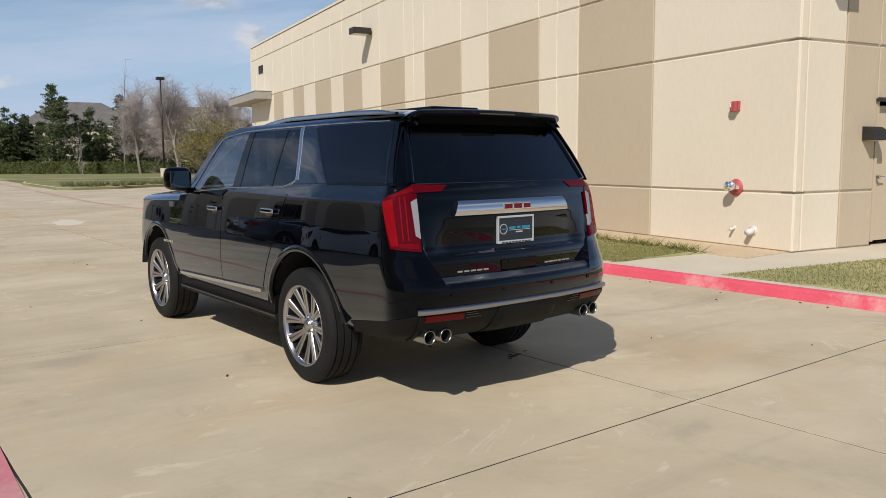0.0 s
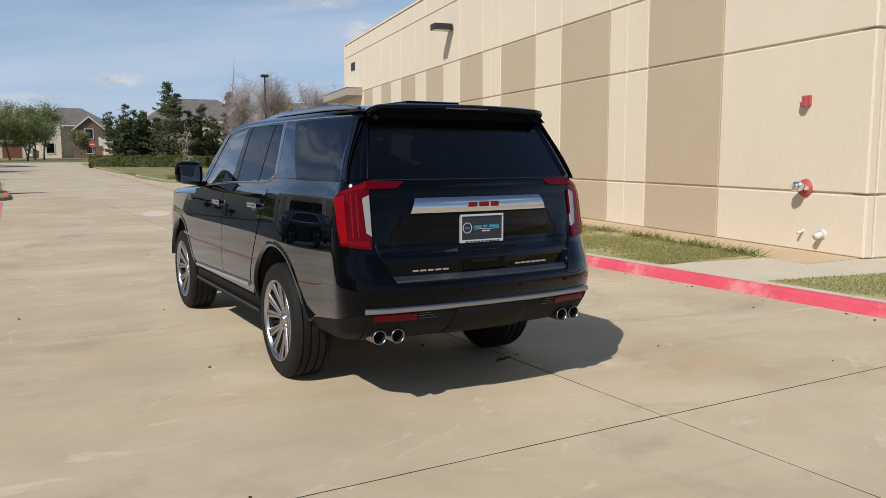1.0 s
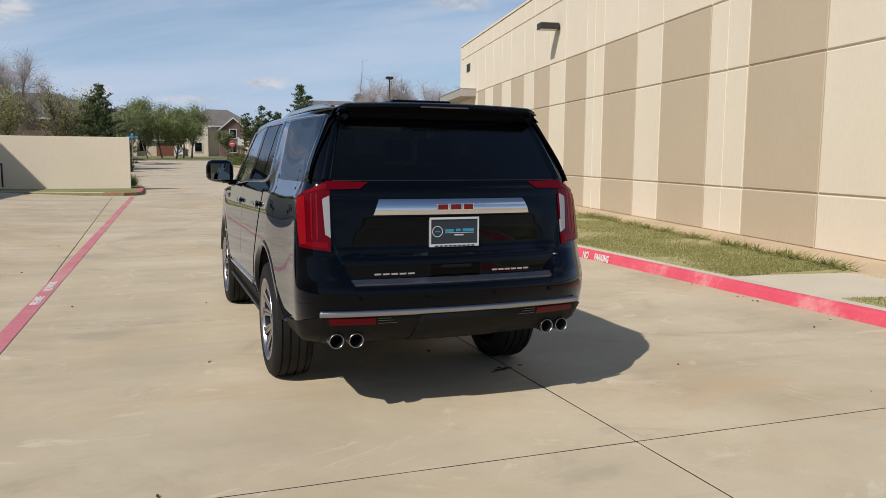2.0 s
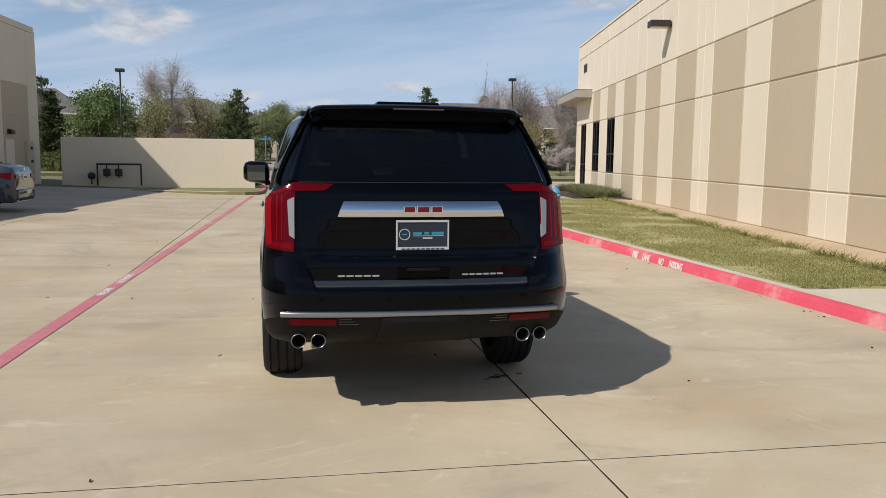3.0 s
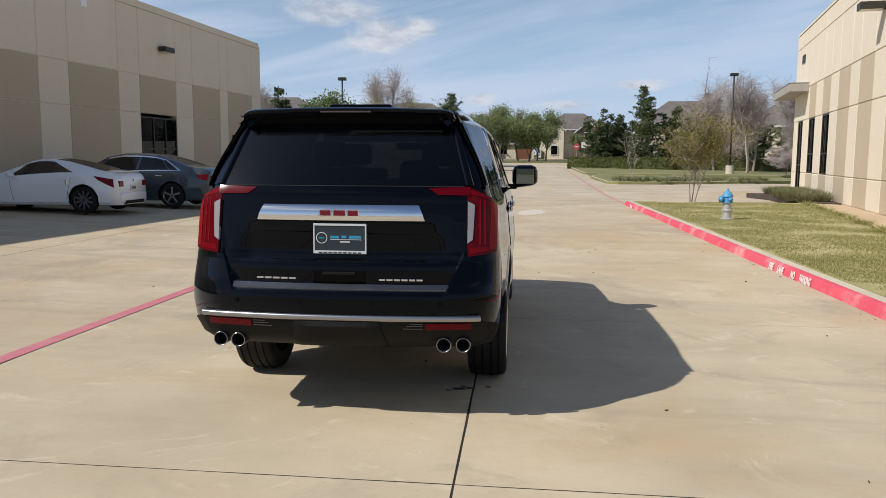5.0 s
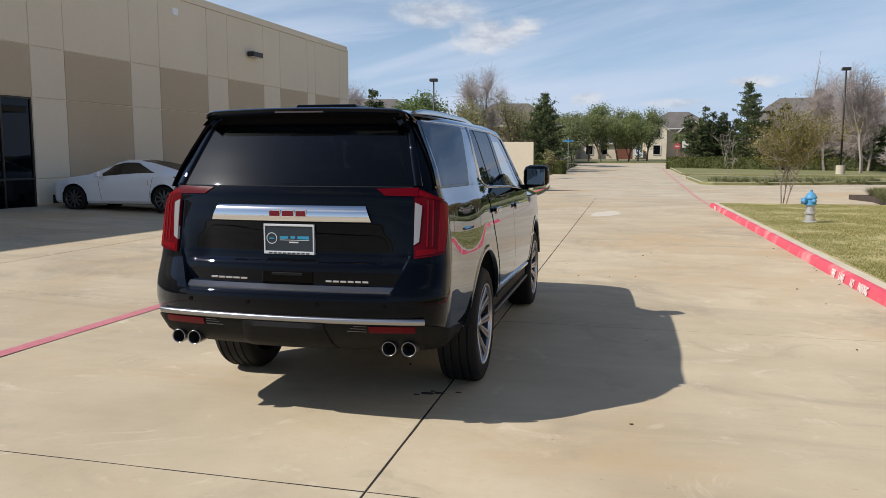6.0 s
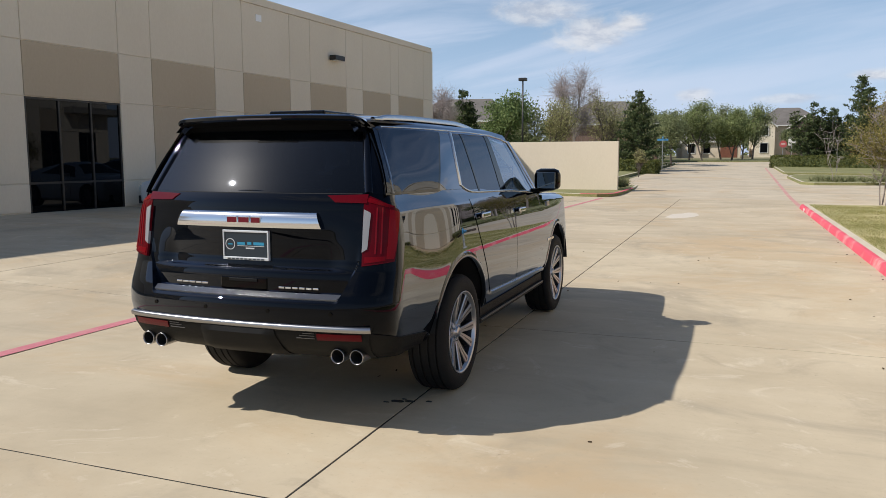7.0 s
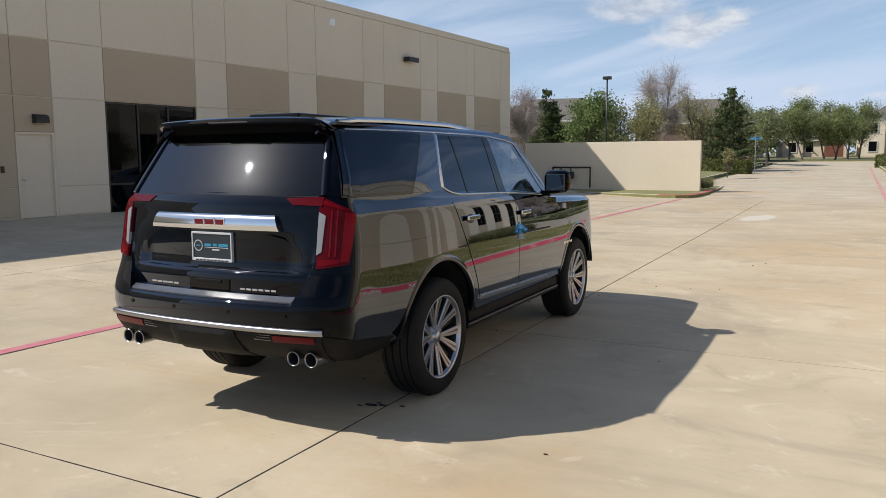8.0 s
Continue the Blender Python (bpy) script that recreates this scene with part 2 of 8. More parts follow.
FIELD = surface("far_ground", (0.12, 0.12, 0.05), (0.26, 0.23, 0.13), 0.95, fine=2, coarse=0.05, bump=0.0)


def lacquer(name, colour, rough=0.02, face=0.012, edge=0.85, power=2.2, coat=(0.8, 0.8, 0.8)):
    """A coloured ground under a clear gloss that strengthens towards glancing angles."""
    m = bpy.data.materials.new(name)
    m.use_nodes = True
    n, l = m.node_tree.nodes, m.node_tree.links
    n.clear()
    out = n.new("ShaderNodeOutputMaterial")
    dif = n.new("ShaderNodeBsdfDiffuse"); dif.inputs[0].default_value = (*colour, 1)
    gl = n.new("ShaderNodeBsdfGlossy"); gl.inputs["Roughness"].default_value = rough; gl.inputs[0].default_value = (*coat, 1)
    lw = n.new("ShaderNodeLayerWeight"); lw.inputs["Blend"].default_value = 0.5
    pw = n.new("ShaderNodeMath"); pw.operation = "POWER"; pw.inputs[1].default_value = power
    ma = n.new("ShaderNodeMath"); ma.operation = "MULTIPLY_ADD"; ma.inputs[1].default_value, ma.inputs[2].default_value = edge, face
    l.new(lw.outputs["Facing"], pw.inputs[0]); l.new(pw.outputs[0], ma.inputs[0])
    # faint dust in the roughness
    tc = n.new("ShaderNodeNewGeometry")
    nz = n.new("ShaderNodeTexNoise"); nz.inputs["Scale"].default_value, nz.inputs["Detail"].default_value = 5.0, 6
    mr = n.new("ShaderNodeMapRange"); mr.inputs["To Min"].default_value, mr.inputs["To Max"].default_value = rough * 0.6, rough * 1.6
    l.new(tc.outputs["Position"], nz.inputs["Vector"]); l.new(nz.outputs["Fac"], mr.inputs["Value"]); l.new(mr.outputs[0], gl.inputs["Roughness"])
    mix = n.new("ShaderNodeMixShader")
    l.new(ma.outputs[0], mix.inputs[0]); l.new(dif.outputs[0], mix.inputs[1]); l.new(gl.outputs[0], mix.inputs[2])
    l.new(mix.outputs[0], out.inputs[0])
    return m


def gloss_coat(name, colour, rough=0.015, ior=1.5, dust=0.0):
    """Lacquered ground: dark base under a dielectric gloss, with faint dust in the roughness."""
    m, n, l, b = shader(name, rough, 0.0, colour)
    b.inputs["IOR"].default_value = ior
    geo = n.new("ShaderNodeNewGeometry")
    nz = n.new("ShaderNodeTexNoise"); nz.inputs["Scale"].default_value, nz.inputs["Detail"].default_value = 6.0, 6
    mr = n.new("ShaderNodeMapRange"); mr.inputs["To Min"].default_value, mr.inputs["To Max"].default_value = rough * 0.6, rough * 1.7
    l.new(geo.outputs["Position"], nz.inputs["Vector"]); l.new(nz.outputs["Fac"], mr.inputs["Value"]); l.new(mr.outputs[0], b.inputs["Roughness"])
    if dust:
        mx = n.new("ShaderNodeMix"); mx.data_type = "RGBA"
        mx.inputs[6].default_value, mx.inputs[7].default_value = (*colour, 1), (0.05, 0.045, 0.038, 1)
        dn = n.new("ShaderNodeTexNoise"); dn.inputs["Scale"].default_value, dn.inputs["Detail"].default_value = 3.0, 8
        dr = n.new("ShaderNodeMapRange"); dr.inputs["From Min"].default_value, dr.inputs["To Max"].default_value = 0.45, dust
        l.new(geo.outputs["Position"], dn.inputs["Vector"]); l.new(dn.outputs["Fac"], dr.inputs["Value"])
        l.new(dr.outputs[0], mx.inputs[0]); l.new(mx.outputs[2], b.inputs["Base Color"])
    return m


PAINT = lacquer("black_car_paint", (0.0010, 0.0012, 0.0020), 0.012, 0.014, 0.95, 2.5, (0.80, 0.86, 0.98))
TRIM = lacquer("black_gloss_trim", (0.0015, 0.0015, 0.0015), 0.05, 0.008, 0.5, 2.4)
PLASTIC = surface("dark_textured_plastic", (0.004, 0.004, 0.004), (0.009, 0.009, 0.009), 0.55, fine=300, coarse=20, bump=0.2)
PLASTIC.node_tree.nodes["Principled BSDF"].inputs["Specular IOR Level"].default_value = 0.15
CHROME, _n, _l, _b = shader("chrome", 0.07, 1.0, (0.82, 0.83, 0.85))
SATIN, _n, _l, _b = shader("satin_chrome", 0.22, 1.0, (0.72, 0.73, 0.75))
RUBBER = surface("tyre_rubber", (0.006, 0.006, 0.0065), (0.014, 0.014, 0.014), 0.75, fine=120, coarse=5, bump=0.2)
RUBBER.node_tree.nodes["Principled BSDF"].inputs["Specular IOR Level"].default_value = 0.25
STEEL_DARK = surface("dark_bronze_metal", (0.03, 0.027, 0.024), (0.05, 0.045, 0.04), 0.45, metal=0.4, fine=60, coarse=3, bump=0.05)


def clear_tint(name, tint, transparency, gloss=0.9, face=0.011, rough=0.012, film=0.0):
    """Window glass: a glossy skin over a tinted, partly see-through pane."""
    m = bpy.data.materials.new(name)
    m.use_nodes = True
    n, l = m.node_tree.nodes, m.node_tree.links
    n.clear()
    out = n.new("ShaderNodeOutputMaterial")
    tr = n.new("ShaderNodeBsdfTransparent"); tr.inputs[0].default_value = (*tint, 1)
    gl = n.new("ShaderNodeBsdfGlossy"); gl.inputs["Roughness"].default_value = rough; gl.inputs[0].default_value = (0.76, 0.82, 0.94, 1)
    lw = n.new("ShaderNodeLayerWeight"); lw.inputs["Blend"].default_value = 0.5
    pw = n.new("ShaderNodeMath"); pw.operation = "POWER"; pw.inputs[1].default_value = 2.0
    fr = n.new("ShaderNodeMath"); fr.operation = "MULTIPLY_ADD"; fr.use_clamp = True; fr.inputs[1].default_value, fr.inputs[2].default_value = gloss, face
    l.new(lw.outputs["Facing"], pw.inputs[0]); l.new(pw.outputs[0], fr.inputs[0])
    dark = n.new("ShaderNodeBsdfDiffuse"); dark.inputs[0].default_value = (0.002, 0.0025, 0.003, 1)
    inner = n.new("ShaderNodeMixShader"); inner.inputs[0].default_value = transparency
    l.new(dark.outputs[0], inner.inputs[1]); l.new(tr.outputs[0], inner.inputs[2])
    mix = n.new("ShaderNodeMixShader")
    shine = gl.outputs[0]
    if film:
        # a thin film of dust spreads part of the glare
        haze = n.new("ShaderNodeBsdfGlossy"); haze.inputs["Roughness"].default_value = 0.24
        both = n.new("ShaderNodeMixShader"); both.inputs[0].default_value = film
        l.new(shine, both.inputs[1]); l.new(haze.outputs[0], both.inputs[2])
        shine = both.outputs[0]
    l.new(fr.outputs[0], mix.inputs[0]); l.new(inner.outputs[0], mix.inputs[1]); l.new(shine, mix.inputs[2])
    l.new(mix.outputs[0], out.inputs[0])
    return m


CAR_GLASS = clear_tint("privacy_glass", (0.28, 0.33, 0.38), 0.12, 0.42, 0.008)
REAR_GLASS = clear_tint("dark_back_glass", (0.36, 0.42, 0.46), 0.06, 0.58, 0.007, 0.013, 0.022)
FRONT_GLASS = clear_tint("front_side_glass", (0.62, 0.68, 0.68), 0.85, 0.8)
DARK_PANE = clear_tint("dark_window_pane", (0.20, 0.22, 0.23), 0.14, 0.16, 0.014)


# -- mesh helpers
def tidy(ob, mat, smooth=False):
    if mat:
        ob.data.materials.append(mat)
    if smooth:
        ob.data.polygons.foreach_set("use_smooth", [True] * len(ob.data.polygons))
    return ob


def part(name, bm, material, parent=None, label="", smooth=False):
    me = bpy.data.meshes.new(name)
    bm.to_mesh(me)
    bm.free()
    ob = new(name, me)
    tidy(ob, material, smooth)
    if parent:
        ob.parent = parent
    if label:
        ob["label"] = label
    return ob


def mesh(name, verts, faces, material, parent=None, label="", smooth=False):
    me = bpy.data.meshes.new(name)
    me.from_pydata([tuple(v) for v in verts], [], faces)
    me.update()
    ob = new(name, me)
    tidy(ob, material, smooth)
    if parent:
        ob.parent = parent
    if label:
        ob["label"] = label
    return ob


def empty(name, m=None):
    ob = new(name)
    ob.empty_display_size = 0.2
    if m:
        ob.matrix_basis = m
    return ob


def add_box(bm, lo, hi, bevel=0.0, m=None):
    r = bmesh.ops.create_cube(bm, size=1.0)
    vs = r["verts"]
    for v in vs:
        v.co = Vector([lo[i] + (v.co[i] + 0.5) * (hi[i] - lo[i]) for i in range(3)])
    if bevel:
        es = list({e for v in vs for e in v.link_edges})
        bmesh.ops.bevel(bm, geom=es, offset=bevel, segments=2, affect="EDGES", profile=0.5)
    if m:
        done = vs if not bevel else bm.verts
        bmesh.ops.transform(bm, matrix=m, verts=[v for v in done if v.is_valid])


def box(name, lo, hi, material, parent=None, label="", bevel=0.0, m=None):
    bm = bmesh.new()
    add_box(bm, lo, hi, bevel, m)
    return part(name, bm, material, parent, label)


def add_tube(bm, a, b, r0, r1=None, seg=12, cap=True):
    a, b = Vector(a), Vector(b)
    d = b - a
    r = bmesh.ops.create_cone(bm, cap_ends=cap, segments=seg, radius1=r0, radius2=r0 if r1 is None else r1, depth=d.length)
    m = Matrix.Translation((a + b) / 2) @ d.to_track_quat("Z", "Y").to_matrix().to_4x4()
    bmesh.ops.transform(bm, matrix=m, verts=r["verts"])


def add_lathe(bm, profile, axis_m, seg=32):
    """Turns (radius, height) pairs round the local z axis."""
    rings = []
    for r, h in profile:
        rings.append([bm.verts.new(axis_m @ Vector((r * math.cos(2 * math.pi * k / seg), r * math.sin(2 * math.pi * k / seg), h))) for k in range(seg)])
    for a, b in zip(rings, rings[1:]):
        for k in range(seg):
            bm.faces.new((a[k], a[(k + 1) % seg], b[(k + 1) % seg], b[k]))


def slab_poly(name, pts, z0, z1, material, parent=None, label="", lift=None):
    """A flat plate over a plan polygon. lift(x, y) is added to both heights."""
    f = lift or (lambda x, y: 0.0)
    n = len(pts)
    vs = [(x, y, z1 + f(x, y)) for x, y in pts] + [(x, y, z0 + f(x, y)) for x, y in pts]
    fs = [tuple(range(n))] + [(i, i + n, (i + 1) % n + n, (i + 1) % n) for i in range(n)]
    return mesh(name, vs, fs, material, parent, label)


# -- lie of the land: level drive, lot rising gently to the west, street rising far off
def land(x, y):
    west = 0.033 * min(max(-x - 0.2, 0.0), 10.0)
    far = 0.0145 * max(y - 34.0, 0.0) if y < 160 else 0.0145 * 126
    return west * (1.0 if y < 60 else 0.0) + far if x < 0 else far


# -- ground sheet and paving
def ground_sheet():
    xs = [-1600, -600, -250, -120, -60, -30, -16, -10.2, -6, -3, -0.2, 2, 5, 7.9, 9, 12, 16, 22, 30, 45, 70, 120, 250, 600, 1600]
    ys = [-1600, -500, -150, -60, -25, -12, -4, 0, 5, 10, 15, 20, 27, 34, 45, 59.9, 60.1, 80, 100, 130, 160, 250, 600, 1600]
    vs = [(x, y, land(x, y) - 0.06) for y in ys for x in xs]
    w = len(xs)
    fs = [(j * w + i, j * w + i + 1, (j + 1) * w + i + 1, (j + 1) * w + i) for j in range(len(ys) - 1) for i in range(w - 1)]
    return tagged(mesh("ground", vs, fs, FIELD), "pale dry ground under the paving and lawns", "ground", kind="structure")


ground_sheet()
KERB_X = 8.13
SKEW = -0.011


def kerb_x(y):
    """Plan x of the kerb foot: it closes in slightly on the drive northwards."""
    return 8.15 - 0.0125 * (y - 4.0)


COLS = [-14.5, -10.8, -7.1, -3.35, 0.42, 4.14, 8.42]
ROWS_Y = [2.54 + 4.12 * k for k in range(-4, 8)]
pavement = tagged(empty("pavement"), "pale tan concrete slabs with dark sawn joints", "pavement", kind="structure")
_xs = [-14.6, -10.2, -6, -3, -0.2, 4, 8.05]
mesh("joint_filler", [(x, y, land(x, y) - 0.003) for y in (-14.5, 31.3) for x in _xs], [(i, i + 1, i + 8, i + 7) for i in range(6)], JOINT, pavement)


def slab(x0, x1, y0, y1):
    g, ch = 0.0056, 0.0012
    jag = random.Random(int(x0 * 100) * 7919 + int(y0 * 100))
    def corner(x, y, z):
        px = x - 0.0085 * (y - 2.54)
        return (px, y + SKEW * (x - 4.0), land(px, y) + z)
    nx, ny = 14, 14
    wob = [jag.uniform(0, 0.0032) for _ in range(2 * (nx + ny) + 4)]
    def ring(inset, z):
        a, b, c, d = x0 + g + inset, x1 - g - inset, y0 + g + inset, y1 - g - inset
        r = [corner(a + (b - a) * i / nx, c + wob[i], z) for i in range(nx + 1)]
        r += [corner(b - wob[nx + k], c + (d - c) * k / ny, z) for k in range(1, ny)]
        r += [corner(b - (b - a) * i / nx, d - wob[nx + ny + i], z) for i in range(nx + 1)]
        r += [corner(a + wob[2 * nx + ny + k], d - (d - c) * k / ny, z) for k in range(1, ny)]
        return r
    a, b, c = ring(ch, 0.0), ring(0, -0.002), ring(0, -0.05)
    n = len(a)
    vs = a + b + c
    t0 = nx + ny
    fs = [(i, i + 1, t0 + nx - i - 1, t0 + nx - i) for i in range(1, nx - 1)]
    fs += [(0, 1, t0 + nx - 1) + tuple(range(t0 + nx, n)), (nx - 1,) + tuple(range(nx, t0 + 2))]
    for o in (0, n):
        fs += [(o + i, o + n + i, o + n + (i + 1) % n, o + (i + 1) % n) for i in range(n)]
    return mesh("slab", vs, fs, LOT if x1 < 1.0 or y0 > 12.0 else CONCRETE, pavement)


for cx0, cx1 in zip(COLS, COLS[1:]):
    for ry0, ry1 in zip(ROWS_Y, ROWS_Y[1:]):
        slab(cx0, cx1, ry0, ry1)


def sheet(name, x0, x1, y0, y1, z, material, label, category, nx=8, ny=10):
    vs = [(x0 + (x1 - x0) * i / nx, y0 + (y1 - y0) * j / ny, land(x0 + (x1 - x0) * i / nx, y0 + (y1 - y0) * j / ny) + z) for j in range(ny + 1) for i in range(nx + 1)]
    fs = [(j * (nx + 1) + i, j * (nx + 1) + i + 1, (j + 1) * (nx + 1) + i + 1, (j + 1) * (nx + 1) + i) for j in range(ny) for i in range(nx)]
    return tagged(mesh(name, vs, fs, material), label, category, kind="structure")


sheet("road", -0.6, 9.0, 31.0, 92.0, -0.004, ROADWAY, "worn pale concrete street running off between lawns", "road", 6, 40)
sheet("road_side", 8.0, 60.0, 25.0, 46.5, -0.006, ROADWAY, "pale concrete side drive", "road", 10, 12)
sheet("road_west", -60.0, -0.6, 30.6, 34.5, -0.02, ROADWAY, "pale concrete parking aisle", "road", 10, 4)
sheet("lot_east", KERB_X, 60, -60, -14.0, -0.01, ROADWAY, "pale concrete yard", "road", 4, 4)
sheet("lot_south", -60, KERB_X, -60, -14.0, -0.01, ROADWAY, "pale concrete yard behind", "road", 4, 4)
sheet("cross_street", -80, 90, 92.0, 101.0, -0.01, ROADWAY, "pale concrete cross street", "road", 20, 2)

# red fire-lane stripe on the west edge of the drive
vs, fs = [], []
for j in range(41):
    y = -14.0 + 45.0 * j / 40
    for x in (0.161, 0.311):
        vs.append((x + 0.021 * y, y, 0.005))
fs = [(2 * j, 2 * j + 1, 2 * j + 3, 2 * j + 2) for j in range(40)]
tagged(mesh("fire_lane_stripe", vs, fs, STRIPE_RED), "faded red fire-lane stripe painted on concrete", "road marking", kind="structure")


# -- east building: tilt-up concrete panels with recessed reveals
EAST = Matrix.Translation((11.23, 5.68, 0)) @ pose(0, 0, 0, 0, 0, -10.2)
WEST = Matrix.Translation((5.0, -0.5, 1.62)) @ Matrix.Diagonal((0.93, 0.93, 0.93, 1)) @ Matrix.Translation((-17.06, 0.5, -1.62)) @ pose(0, 0, 0, 0, 0, -3.5)


def panel(parent, y0, y1, z0, z1, material, side=-1, gap=0.014, depth=0.03, ch=0.012):
    """One wall panel with chamfered edges; its face lies in the local plane x = 0, seen from side."""
    def ring(i, x):
        return [(x, y0 + gap + i, z0 + gap * 1.3 + i), (x, y1 - gap - i, z0 + gap * 1.3 + i), (x, y1 - gap - i, z1 - gap * 1.3 - i), (x, y0 + gap + i, z1 - gap * 1.3 - i)]
    vs = ring(ch, 0.0) + ring(0, -side * ch * 0.7) + ring(0, -side * depth)
    fs = [(0, 1, 2, 3)] + [(o + i, o + 4 + i, o + 4 + (i + 1) % 4, o + (i + 1) % 4) for o in (0, 4) for i in range(4)]
    return mesh("panel", vs, fs, material, parent)


def glazing(parent, y0, y1, z0, z1, side, mullions, rails, inset=0.09, w=0.055):
    """A dark aluminium window set back in its opening: frame bars and one pane per light."""
    win = empty("window")
    win.parent = parent
    x0 = -side * inset
    bars = [(y0, y0 + w, z0, z1), (y1 - w, y1, z0, z1), (y0 + w, y1 - w, z1 - w, z1), (y0 + w, y1 - w, z0, z0 + w)]
    ym = [y0 + (y1 - y0) * f for f in mullions]
    zm = [z0 + (z1 - z0) * f for f in rails]
    bars += [(y - w / 2, y + w / 2, z0 + w, z1 - w) for y in ym]
    ye = [y0 + w] + [v for y in ym for v in (y - w / 2, y + w / 2)] + [y1 - w]
    for a, b in zip(ye[::2], ye[1::2]):
        bars += [(a, b, z - w / 2, z + w / 2) for z in zm]
    for a, b, c, d in bars:
        box("frame_bar", (min(x0, x0 - side * -0.06), a, c), (max(x0, x0 - side * -0.06), b, d), STEEL_DARK, win)
    ze = [z0 + w] + [v for z in zm for v in (z - w / 2, z + w / 2)] + [z1 - w]
    for a, b in zip(ye[::2], ye[1::2]):
        for c, d in zip(ze[::2], ze[1::2]):
            xg = x0 + side * 0.02
            box("pane", (xg - 0.004, a - 0.01, c - 0.01), (xg + 0.004, b + 0.01, d + 0.01), DARK_PANE, win)
    return win


def wall_pack(name, m, label, w=0.46, h=0.2, d=0.42):
    """A shoebox wall light on a short arm. Local -x points out of the wall."""
    lamp = tagged(empty(name, m), label, "wall light")
    bm = bmesh.new()
    add_box(bm, (-d - 0.06, -w / 2, -h / 2), (-0.06, w / 2, h / 2), 0.015)
    part("housing", bm, STEEL_DARK, lamp)
    box("wall_plate", (-0.06, -0.09, -0.09), (0.0, 0.09, 0.09), STEEL_DARK, lamp)
    box("lens", (-d - 0.03, -w / 2 + 0.04, -h / 2 - 0.006), (-0.1, w / 2 - 0.04, -h / 2 - 0.001), WHITEPAINT, lamp)
    return lamp


def flood(name, m, label):
    """A small half-round wall light hood. Local -x points out of the wall."""
    lamp = tagged(empty(name, m), label, "wall light")
    bm = bmesh.new()
    prof = [(0.0, -0.11), (0.0, 0.11), (-0.10, 0.105), (-0.19, 0.05), (-0.21, -0.03), (-0.21, -0.11)]
    for s in (-0.17, 0.17):
        bm.faces.new([bm.verts.new((x, s, z)) for x, z in (prof if s > 0 else prof[::-1])])
    bm.verts.ensure_lookup_table()
    n = len(prof)
    for i in range(n):
        a, b = i, (i + 1) % n
        bm.faces.new((bm.verts[n - 1 - a], bm.verts[n - 1 - b], bm.verts[n + b], bm.verts[n + a]))
    part("hood", bm, STEEL_DARK, lamp)
    box("lens", (-0.18, -0.13, -0.118), (-0.03, 0.13, -0.112), WHITEPAINT, lamp)
    return lamp


CANOPY = surface("grey_painted_concrete", (0.30, 0.275, 0.235), (0.38, 0.35, 0.30), 0.9, fine=30, coarse=1.2, bump=0.15)
FLASHING, _n, _l, _b = shader("metal_flashing", 0.4, 0.8, (0.5, 0.5, 0.5))


